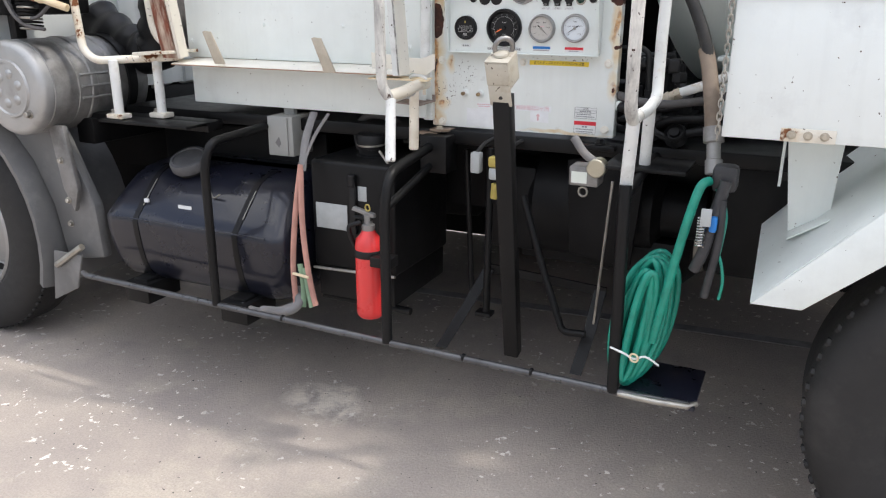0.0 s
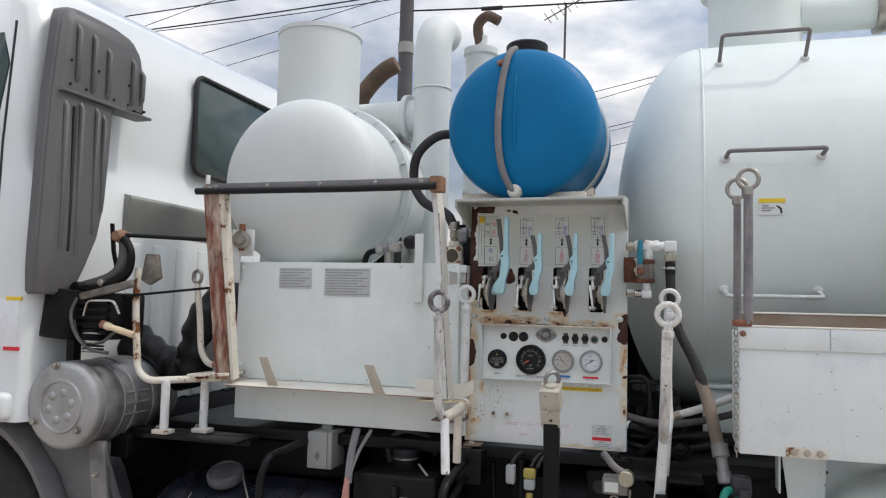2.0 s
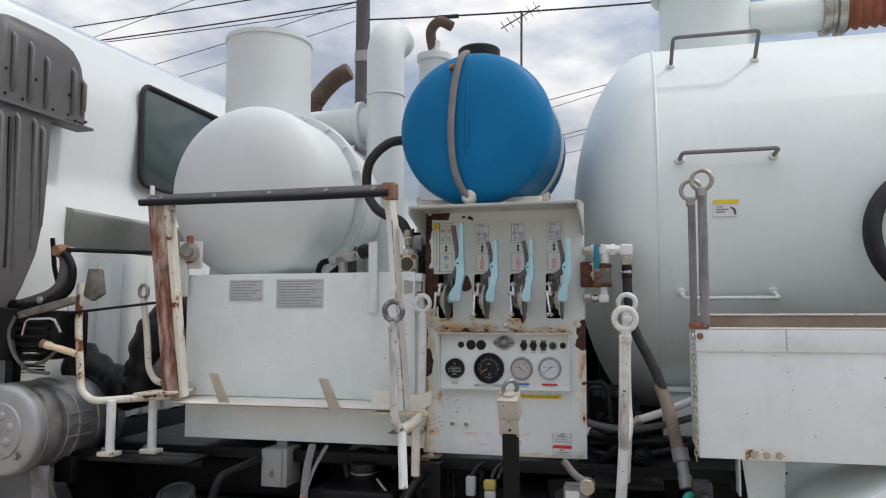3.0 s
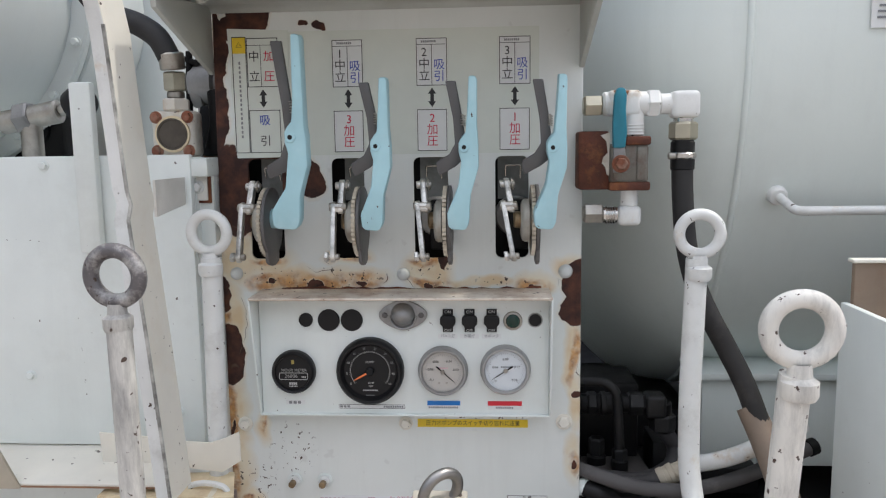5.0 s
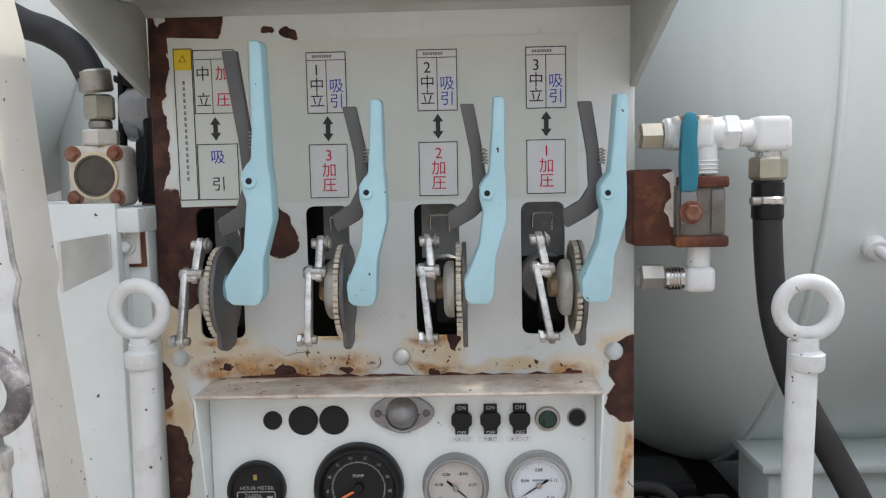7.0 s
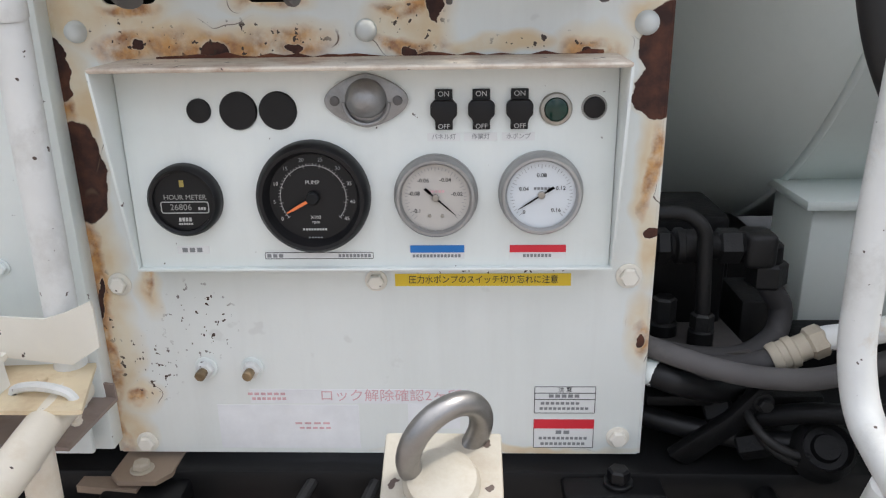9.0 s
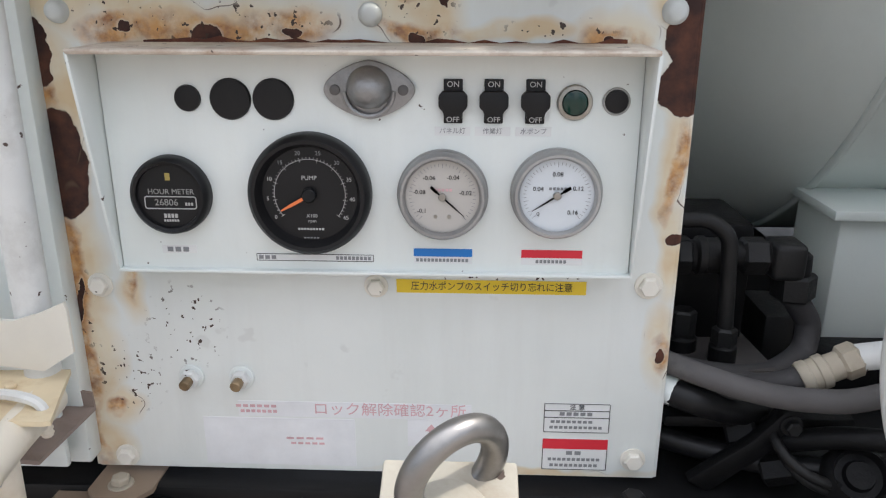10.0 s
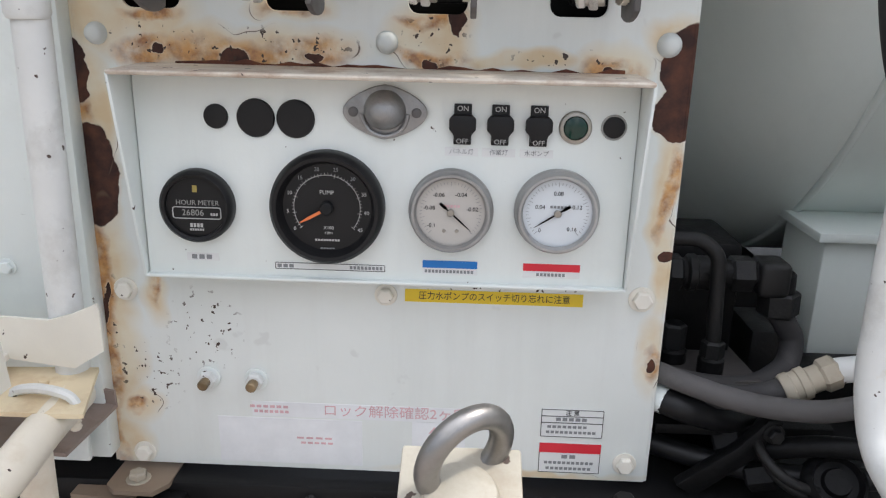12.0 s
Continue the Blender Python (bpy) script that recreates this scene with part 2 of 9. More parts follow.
SLEEVE_GREY = surface("grey_foam_sleeve", (0.20, 0.195, 0.195), 0.8, var=0.2, scale=14.0, dirt=((0.34, 0.28, 0.22), 0.3, 12.0))
GREY_PLASTIC = surface("grey_duct_plastic", (0.115, 0.113, 0.112), 0.55, var=0.14, scale=2.5, dirt=((0.09, 0.088, 0.085), 0.3, 2.5))
ROD_WORN = surface("worn_streaked_rod", (0.22, 0.21, 0.215), 0.5, 0.2, var=0.3, scale=18.0, dirt=((0.50, 0.46, 0.42), 0.42, 30.0), rust=0.22, rust_scale=22.0, run=(1, 1, 0.18))
# hood paint darkened to carry the underside's shade; stains and rust patches on top
HOOD_SHADE = surface("shaded_hood_paint", (0.46, 0.475, 0.445), 0.5, var=0.12, dirt=((0.28, 0.25, 0.20), 0.30, 7.0), rust=0.07, rust_scale=12.0)
PRINT_FADED = plain("faded_print", (0.30, 0.315, 0.315), 0.6)
TRAY_TAN = surface("tan_rusting_tray", (0.27, 0.20, 0.145), 0.6, var=0.2, scale=7.0, dirt=((0.20, 0.10, 0.055), 0.45, 8.0), streak=0.3)
# white cab paint with the shade under the overhang put into the colour
CAB_SHADE = surface("shaded_cab_underside", (0.30, 0.31, 0.285), 0.6, var=0.15, scale=4.0, dirt=((0.2, 0.2, 0.18), 0.35, 5.0))
MUD_GREY = surface("grey_mudguard_plastic", (0.14, 0.14, 0.14), 0.42, var=0.25, scale=4.0, dirt=((0.30, 0.29, 0.28), 0.35, 4.0))
BLUE_POLY = surface("blue_polyethylene", (0.0, 0.152, 0.350), 0.5, var=0.12, scale=4.0, dirt=((0.03, 0.18, 0.32), 0.2, 5.0), spec=0.2)
GREEN_HOSE = surface("green_pvc_hose", (0.010, 0.26, 0.185), 0.38, var=0.25, scale=30.0, dirt=((0.03, 0.16, 0.11), 0.3, 20.0))
RED_PAINT = surface("red_extinguisher_paint", (0.66, 0.035, 0.035), 0.30, var=0.08, coat=0.3)
PINK_CORD = surface("faded_pink_strap", (0.48, 0.25, 0.20), 0.7, var=0.25, scale=14.0, dirt=((0.2, 0.16, 0.13), 0.3, 20.0))
GREEN_CORD = surface("faded_green_strap", (0.20, 0.30, 0.19), 0.7, var=0.25, scale=14.0)
GREY_BOX = surface("light_grey_enclosure", (0.34, 0.345, 0.33), 0.5, var=0.1, dirt=((0.22, 0.21, 0.19), 0.3, 14.0))
ORANGE_HOSE = surface("red_brown_suction_hose", (0.28, 0.085, 0.045), 0.6, var=0.25, scale=20.0)
VALVE_RUST = surface("dark_valve_rust", (0.11, 0.032, 0.016), 0.75, var=0.5, scale=26.0, bump=0.4, fine=120.0, dirt=((0.34, 0.13, 0.04), 0.4, 38.0))
VALVE_DIRT = surface("grimy_valve_body", (0.20, 0.19, 0.165), 0.55, 0.3, var=0.4, scale=22.0, bump=0.25, dirt=((0.10, 0.035, 0.015), 0.5, 26.0))
HORN_RUST = surface("rusted_exhaust", (0.13, 0.085, 0.06), 0.75, 0.2, var=0.5, scale=14.0, bump=0.25, fine=80.0)
WINDOW_DARK = surface("tinted_rear_glass", (0.035, 0.06, 0.058), 0.08, var=0.1, scale=1.5, bump=0.0)
LOCKER_WHITE = surface("scuffed_locker_paint", (0.775, 0.815, 0.80), 0.40, var=0.07, scale=3.0, dirt=((0.48, 0.49, 0.50), 0.26, 7.0), streak=0.12, rust=0.05, rust_scale=9.0, chips=0.04)
LABEL_WHITE = surface("label_white", (0.735, 0.75, 0.745), 0.45, var=0.04, scale=40.0, bump=0.0)
LABEL_WORN = surface("worn_label_white", (0.77, 0.785, 0.80), 0.5, var=0.08, scale=30.0, bump=0.0)
DATA_PLATE = surface("pale_data_plate", (0.52, 0.54, 0.535), 0.5, var=0.1, scale=40.0, bump=0.0)
LABEL_GREY = surface("grey_data_plate", (0.40, 0.42, 0.42), 0.5, var=0.1, scale=40.0, bump=0.0)
PLATE_CREAM = surface("pale_label_sheet", (0.69, 0.73, 0.67), 0.45, var=0.05, scale=14.0, bump=0.0)
PLUG_YELLOW = surface("grimy_yellow_plug", (0.42, 0.33, 0.08), 0.5, var=0.15, scale=30.0, dirt=((0.12, 0.10, 0.06), 0.4, 25.0))
LINE_PAINT = surface("worn_line_paint", (0.30, 0.295, 0.285), 0.8, var=0.2, scale=9.0, dirt=((0.13, 0.125, 0.12), 0.6, 6.0))
YELLOW = surface("yellow_label", (0.80, 0.57, 0.03), 0.45, var=0.06, scale=30.0, bump=0.0)
RED = surface("red_label", (0.66, 0.02, 0.04), 0.45, var=0.05, scale=30.0, bump=0.0)
BLUE = surface("blue_label", (0.01, 0.17, 0.52), 0.45, var=0.05, scale=30.0, bump=0.0)
PINK_INK = surface("faded_red_ink", (0.68, 0.43, 0.45), 0.6, var=0.2, scale=60.0, bump=0.0)
BLUE_INK = plain("blue_ink", (0.02, 0.06, 0.42), 0.5)
RED_INK = plain("red_ink", (0.58, 0.015, 0.06), 0.5)
BLACK_INK = plain("black_ink", (0.02, 0.02, 0.022), 0.5)
GREY_INK = plain("grey_ink", (0.22, 0.23, 0.24), 0.5)
DIM_INK = plain("dim_dial_ink", (0.30, 0.30, 0.29), 0.5)
PALE_INK = plain("white_ink", (0.46, 0.46, 0.45), 0.5)
DIAL_BLACK = surface("black_dial", (0.009, 0.010, 0.011), 0.5, var=0.2, scale=30.0, bump=0.0, spec=0.25)
DIAL_BEIGE = surface("aged_beige_dial", (0.50, 0.475, 0.44), 0.5, var=0.06, scale=20.0, bump=0.0)
DIAL_WHITE = surface("white_dial", (0.66, 0.70, 0.73), 0.5, var=0.05, scale=20.0, bump=0.0)
NEEDLE_ORANGE = plain("orange_needle", (0.80, 0.20, 0.06), 0.5)
BLACK_PLASTIC = surface("black_plastic", (0.009, 0.009, 0.010), 0.42, var=0.2, scale=30.0, spec=0.3)
GREEN_LENS = surface("green_lamp_lens", (0.005, 0.035, 0.025), 0.12, var=0.3, scale=40.0, bump=0.0)
SIGHT = surface("brown_sight_glass", (0.085, 0.07, 0.055), 0.15, var=0.3, scale=40.0, bump=0.0)
WIRE_BLACK = plain("cable_black", (0.015, 0.015, 0.016), 0.6)
POLE = surface("dark_pole_concrete", (0.10, 0.10, 0.105), 0.8, var=0.15, scale=4.0)

POST_CREAM = surface("sunworn_cream_paint", (0.80, 0.77, 0.69), 0.5, var=0.08, scale=9.0, dirt=((0.62, 0.50, 0.34), 0.22, 7.0), chips=0.28)
STAY_GREY = surface("smeared_grey_plate", (0.76, 0.745, 0.70), 0.5, 0.0, var=0.12, scale=14.0, dirt=((0.38, 0.32, 0.26), 0.30, 12.0))
STAIN_OCHRE = surface("ochre_rust_stain", (0.44, 0.25, 0.10), 0.7, var=0.3, scale=24.0, dirt=((0.58, 0.46, 0.32), 0.4, 30.0))


def panel_paint():
    """The panel's sheet: off-white paint that has flaked to brown primer in patches, with cream and orange rust stains and specks."""
    m, t, p = nodes_of("flaked_panel_paint")
    tc = t.nodes.new("ShaderNodeTexCoord")

    def warped(start, scale, detail, amount):
        warp = t.nodes.new("ShaderNodeTexNoise")
        warp.inputs["Scale"].default_value, warp.inputs["Detail"].default_value, warp.inputs["Roughness"].default_value = scale, detail, 0.55
        t.links.new(tc.outputs["Object"], warp.inputs["Vector"])
        off = t.nodes.new("ShaderNodeVectorMath")
        off.operation = "MULTIPLY_ADD"
        off.inputs[1].default_value, off.inputs[2].default_value = (amount, amount, amount), (-amount / 2, -amount / 2, -amount / 2)
        t.links.new(warp.outputs["Color"], off.inputs[0])
        add = t.nodes.new("ShaderNodeVectorMath")
        t.links.new(start, add.inputs[0])
        t.links.new(off.outputs[0], add.inputs[1])
        return add.outputs[0]

    loose = warped(tc.outputs["Object"], 17.0, 2.0, 0.036)
    torn = warped(loose, 75.0, 3.0, 0.010)

    def blobs(rows, at):
        """Nearness to the nearest of some ovals (x, z, half width, half height): 0 in the middle, 0.5 at the rim."""
        best = None
        for x, z, rx, rz in rows:
            mp = t.nodes.new("ShaderNodeMapping")
            mp.vector_type = "TEXTURE"
            mp.inputs["Location"].default_value, mp.inputs["Scale"].default_value = (x, 0, z), (rx, 50.0, rz)
            t.links.new(at, mp.inputs["Vector"])
            ln = t.nodes.new("ShaderNodeVectorMath")
            ln.operation = "LENGTH"
            t.links.new(mp.outputs[0], ln.inputs[0])
            best = ln.outputs["Value"] if best is None else math_node(t, "MINIMUM", best, ln.outputs["Value"])
        return math_node(t, "MULTIPLY", best, 0.5)

    def near(field, lo, hi):
        return ramp(t, field, lo, hi, (1, 1, 1), (0, 0, 0))

    bare = blobs([(-0.208, 1.772, 0.030, 0.030), (-0.235, 1.752, 0.020, 0.018), (-0.259, 1.68, 0.017, 0.11), (-0.240, 1.525, 0.055, 0.062), (-0.235, 1.485, 0.036, 0.030), (-0.195, 1.540, 0.055, 0.045),
                  (-0.125, 1.542, 0.020, 0.030), (-0.262, 1.365, 0.010, 0.026), (-0.262, 1.273, 0.026, 0.046), (0.266, 1.368, 0.022, 0.050), (0.260, 1.345, 0.018, 0.030),
                  (0.270, 1.209, 0.009, 0.006), (-0.124, 1.384, 0.014, 0.010), (-0.055, 1.379, 0.009, 0.005), (0.069, 1.413, 0.006, 0.011), (0.046, 1.381, 0.005, 0.005),
                  (0.201, 1.381, 0.004, 0.005), (0.265, 1.101, 0.005, 0.009), (-0.258, 1.145, 0.004, 0.020), (-0.192, 1.388, 0.005, 0.005), (-0.103, 1.758, 0.010, 0.006), (-0.128, 1.757, 0.008, 0.004)], torn)
    stain = blobs([(-0.245, 1.425, 0.040, 0.045), (-0.195, 1.420, 0.040, 0.030), (-0.165, 1.39, 0.060, 0.022), (-0.085, 1.388, 0.075, 0.020), (0.047, 1.402, 0.036, 0.036), (-0.073, 1.424, 0.036, 0.012),
                   (0.205, 1.383, 0.035, 0.016), (0.252, 1.405, 0.022, 0.02), (-0.252, 1.33, 0.020, 0.06), (-0.254, 1.13, 0.022, 0.13), (-0.212, 1.158, 0.012, 0.026), (-0.235, 1.04, 0.020, 0.02),
                   (-0.252, 1.00, 0.022, 0.03), (0.258, 1.275, 0.012, 0.055), (0.266, 1.20, 0.012, 0.05), (0.264, 1.11, 0.014, 0.04), (0.14, 0.978, 0.12, 0.006), (0.12, 1.385, 0.06, 0.008)], loose)
    orange = blobs([(-0.130, 1.383, 0.060, 0.015), (-0.060, 1.384, 0.040, 0.014), (-0.195, 1.386, 0.03, 0.012), (0.047, 1.384, 0.030, 0.008), (0.048, 1.417, 0.026, 0.006), (-0.073, 1.421, 0.026, 0.005),
                    (-0.192, 1.420, 0.024, 0.006), (0.204, 1.380, 0.024, 0.010), (-0.262, 1.12, 0.008, 0.16), (-0.258, 1.145, 0.010, 0.03), (-0.237, 1.037, 0.010, 0.008), (-0.212, 1.163, 0.006, 0.018),
                    (0.262, 1.275, 0.006, 0.04), (0.266, 1.10, 0.008, 0.022), (-0.263, 1.33, 0.007, 0.03), (-0.215, 1.475, 0.014, 0.02)], torn)
    where = blobs([(-0.166, 1.125, 0.036, 0.042), (-0.225, 1.075, 0.034, 0.040), (0.160, 1.386, 0.045, 0.010), (0.12, 1.180, 0.09, 0.010), (-0.10, 1.390, 0.09, 0.018), (-0.20, 1.395, 0.04, 0.016), (0.05, 1.40, 0.03, 0.024), (-0.256, 1.14, 0.010, 0.04)], tc.outputs["Object"])

    col = mix(t, ramp(t, noise_tex(t, 7.0, 6.0), 0.3, 0.7), (0.715, 0.75, 0.725), (0.77, 0.80, 0.78))
    col = mix(t, math_node(t, "MULTIPLY", ramp(t, noise_tex(t, 5.0, 6.0, 0.65, (6, 6, 0.5)), 0.5, 0.8), 0.12), col, (0.42, 0.40, 0.36))
    # faint dents and handling marks
    col = mix(t, math_node(t, "MULTIPLY", ramp(t, noise_tex(t, 30.0, 3.0, 0.5, offset=(3, 0, 7)), 0.66, 0.70), 0.22), col, (0.45, 0.45, 0.43))
    wet = math_node(t, "MULTIPLY", near(stain, 0.30, 0.64), ramp(t, noise_tex(t, 13.0, 5.0, 0.55), 0.24, 0.46))
    col = mix(t, math_node(t, "MULTIPLY", wet, 0.86), col, mix(t, ramp(t, noise_tex(t, 22.0, 4.0, 0.5, offset=(1, 4, 2)), 0.4, 0.65), (0.76, 0.68, 0.51), (0.68, 0.50, 0.27)))
    burnt = math_node(t, "MULTIPLY", near(orange, 0.34, 0.66), ramp(t, noise_tex(t, 34.0, 5.0, 0.6), 0.34, 0.54))
    col = mix(t, math_node(t, "MULTIPLY", burnt, 0.9), col, mix(t, ramp(t, noise_tex(t, 70.0, 4.0, 0.6), 0.42, 0.62), (0.60, 0.30, 0.09), (0.30, 0.11, 0.035)))
    rusty = mix(t, ramp(t, noise_tex(t, 40.0, 7.0), 0.42, 0.68), (0.034, 0.012, 0.009), (0.11, 0.038, 0.020))
    # a lifted cream rim round each bare patch
    col = mix(t, math_node(t, "MULTIPLY", near(bare, 0.50, 0.60), 0.55), col, (0.70, 0.63, 0.50))
    core = near(bare, 0.492, 0.508)
    col = mix(t, core, col, rusty)
    # hairline cracks where the paint lifts
    line = math_node(t, "MULTIPLY", ramp(t, stain, 0.485, 0.492), near(stain, 0.498, 0.505))
    col = mix(t, math_node(t, "MULTIPLY", line, ramp(t, noise_tex(t, 15.0, 2.0, 0.5, offset=(5, 0, 6)), 0.54, 0.60)), col, (0.10, 0.06, 0.04))
    dots = math_node(t, "MULTIPLY", ramp(t, noise_tex(t, 150.0, 2.0, 0.5), 0.625, 0.645), near(where, 0.36, 0.56))
    col = mix(t, dots, col, (0.05, 0.028, 0.018))
    t.links.new(col, p.inputs["Base Color"])
    rough = math_node(t, "MULTIPLY_ADD", core, 0.35)
    rough.node.inputs[2].default_value = 0.42
    t.links.new(rough, p.inputs["Roughness"])
    b = t.nodes.new("ShaderNodeBump")
    b.inputs["Strength"].default_value, b.inputs["Distance"].default_value = 0.5, 0.002
    b.invert = True
    t.links.new(math_node(t, "ADD", core, math_node(t, "MULTIPLY", noise_tex(t, 60.0, 3.0), 0.22)), b.inputs["Height"])
    t.links.new(b.outputs[0], p.inputs["Normal"])
    return m


PANEL = panel_paint()


def yard():
    """Old asphalt: grey with aggregate, pale worn patches, darker oil marks and small white chips."""
    m, t, p = nodes_of("worn_asphalt")
    col = mix(t, ramp(t, noise_tex(t, 1.3, 8.0, 0.62), 0.35, 0.65), (0.350, 0.305, 0.276), (0.49, 0.425, 0.365))
    col = mix(t, math_node(t, "MULTIPLY", ramp(t, noise_tex(t, 2.6, 9.0, 0.68, offset=(4, 2, 0)), 0.53, 0.64), 0.5), col, (0.55, 0.485, 0.40))
    col = mix(t, math_node(t, "MULTIPLY", ramp(t, noise_tex(t, 1.9, 8.0, 0.65, offset=(9, 1, 0)), 0.57, 0.70), 0.5), col, (0.25, 0.228, 0.222))
    col = mix(t, math_node(t, "MULTIPLY", ramp(t, noise_tex(t, 160.0, 3.0), 0.35, 0.7), 0.35), col, (0.18, 0.165, 0.155))
    # a pale crusted patch beside the truck
    tc = t.nodes.new("ShaderNodeTexCoord")
    warp = t.nodes.new("ShaderNodeTexNoise")
    warp.inputs["Scale"].default_value, warp.inputs["Detail"].default_value, warp.inputs["Roughness"].default_value = 9.0, 8.0, 0.7
    t.links.new(tc.outputs["Object"], warp.inputs["Vector"])
    add = t.nodes.new("ShaderNodeVectorMath")
    add.operation = "MULTIPLY_ADD"
    add.inputs[1].default_value = (0.22, 0.22, 0.0)
    t.links.new(warp.outputs["Color"], add.inputs[0])
    t.links.new(tc.outputs["Object"], add.inputs[2])
    mp = t.nodes.new("ShaderNodeMapping")
    mp.vector_type = "TEXTURE"
    mp.inputs["Location"].default_value, mp.inputs["Scale"].default_value = (-0.50, -0.02, 0.0), (0.19, 0.13, 50.0)
    t.links.new(add.outputs[0], mp.inputs["Vector"])
    ln = t.nodes.new("ShaderNodeVectorMath")
    ln.operation = "LENGTH"
    t.links.new(mp.outputs[0], ln.inputs[0])
    patch = math_node(t, "MULTIPLY", ramp(t, ln.outputs["Value"], 0.55, 1.0, (1, 1, 1), (0, 0, 0)), ramp(t, noise_tex(t, 16.0, 8.0, 0.7), 0.38, 0.56))
    col = mix(t, math_node(t, "MULTIPLY", patch, 0.8), col, (0.72, 0.65, 0.55))
    chips = math_node(t, "MULTIPLY", ramp(t, noise_tex(t, 34.0, 4.0, 0.55), 0.635, 0.66), ramp(t, noise_tex(t, 1.7, 4.0, 0.6, offset=(1.3, 6.1, 0)), 0.46, 0.56))
    col = mix(t, chips, col, (0.78, 0.74, 0.68))
    col = mix(t, ramp(t, noise_tex(t, 55.0, 3.0, 0.5, offset=(2, 8, 0)), 0.71, 0.73), col, (0.05, 0.047, 0.045))
    t.links.new(col, p.inputs["Base Color"])
    p.inputs["Roughness"].default_value = 0.85
    b = t.nodes.new("ShaderNodeBump")
    b.inputs["Strength"].default_value, b.inputs["Distance"].default_value = 0.55, 0.006
    t.links.new(noise_tex(t, 110.0, 5.0), b.inputs["Height"])
    t.links.new(b.outputs[0], p.inputs["Normal"])
    return m


YARD = yard()


# ---- mesh helpers ----
def box(x0, x1, y0, y1, z0, z1, bev=0.003, seg=2, bm=None):
    bm2 = bmesh.new()
    bmesh.ops.create_cube(bm2, size=1.0)
    for v in bm2.verts:
        v.co = ((x0 + x1) / 2 + v.co.x * (x1 - x0), (y0 + y1) / 2 + v.co.y * (y1 - y0), (z0 + z1) / 2 + v.co.z * (z1 - z0))
    if bev:
        bmesh.ops.bevel(bm2, geom=list(bm2.edges), offset=min(bev, 0.45 * min(x1 - x0, y1 - y0, z1 - z0)), segments=seg, affect="EDGES", profile=0.5)
    return merge(bm, bm2)


def merge(bm, extra):
    if bm is None:
        return extra
    me = bpy.data.meshes.new("tmp")
    extra.to_mesh(me)
    extra.free()
    bm.from_mesh(me)
    bpy.data.meshes.remove(me)
    return bm


def basis(axis):
    a = Vector(axis).normalized()
    u = a.orthogonal().normalized() if abs(a.z) > 0.9 else a.cross(Vector((0, 0, 1))).normalized()
    return u, a.cross(u).normalized(), a


def lathe(origin, axis, profile, seg=32, bm=None, closed=False):
    """Turns rows of (radius, height) round an axis."""
    u, v, a = basis(axis)
    o = Vector(origin)
    bm2 = bmesh.new()
    rings = []
    for r, h in profile:
        if r < 1e-6:
            rings.append([bm2.verts.new(o + a * h)])
        else:
            rings.append([bm2.verts.new(o + a * h + (u * math.cos(k) + v * math.sin(k)) * r) for k in (2 * math.pi * i / seg for i in range(seg))])
    pairs = list(zip(rings, rings[1:])) + ([(rings[-1], rings[0])] if closed else [])
    for p, q in pairs:
        for i in range(seg):
            j = (i + 1) % seg
            if len(p) == 1 and len(q) == 1:
                continue
            if len(p) == 1:
                bm2.faces.new((p[0], q[j], q[i]))
            elif len(q) == 1:
                bm2.faces.new((p[i], p[j], q[0]))
            else:
                bm2.faces.new((p[i], p[j], q[j], q[i]))
    bmesh.ops.recalc_face_normals(bm2, faces=bm2.faces)
    return merge(bm, bm2)


def rod(p0, p1, r, seg=16, bm=None, r2=None):
    """A capped bar with softened ends."""
    a, b = Vector(p0), Vector(p1)
    n, r2 = (b - a).length, r if r2 is None else r2
    e = min(r * 0.2, n * 0.2, 0.003)
    return lathe(a, b - a, [(0, 0), (r - e, 0), (r, e), (r2, n - e), (r2 - e, n), (0, n)], seg, bm)


def hexa(p0, p1, r, bm=None):
    return rod(p0, p1, r, 6, bm)


def smooth_path(points, steps=6, closed=False):
    p = [Vector(v) for v in points]
    n, out = len(p), []
    for i in range(n if closed else n - 1):
        a, b, c, d = (p[(i + k) % n] if closed else p[max(0, min(n - 1, i + k))] for k in (-1, 0, 1, 2))
        for s in range(steps):
            t = s / steps
            out.append(0.5 * ((2 * b) + (c - a) * t + (2 * a - 5 * b + 4 * c - d) * t * t + (3 * b - a - 3 * c + d) * t ** 3))
    if not closed:
        out.append(p[-1])
    return out


def rounded(points, radius, steps=5):
    """A polyline with its corners rounded off, as a bent pipe has them."""
    p = [Vector(v) for v in points]
    out = [p[0]]
    for a, b, c in zip(p, p[1:], p[2:]):
        d = min(radius, 0.45 * (a - b).length, 0.45 * (c - b).length)
        s, e = b + (a - b).normalized() * d, b + (c - b).normalized() * d
        for i in range(steps + 1):
            t = i / steps
            out.append((1 - t) ** 2 * s + 2 * t * (1 - t) * b + t * t * e)
    return out + [p[-1]]


def strip(rows, off):
    """A bent strip of plate: rows of (left, right) edge points, with its thickness as an offset."""
    bm2 = bmesh.new()
    o = Vector(off)
    g = [[bm2.verts.new(Vector(v) + k) for v in row for k in (Vector(), o)] for row in rows]
    for a, b in zip(g, g[1:]):
        for i, j in ((0, 2), (2, 3), (3, 1), (1, 0)):
            bm2.faces.new((a[i], a[j], b[j], b[i]))
    for e in (g[0], g[-1]):
        bm2.faces.new((e[0], e[2], e[3], e[1]))
    bmesh.ops.recalc_face_normals(bm2, faces=bm2.faces)
    return bm2


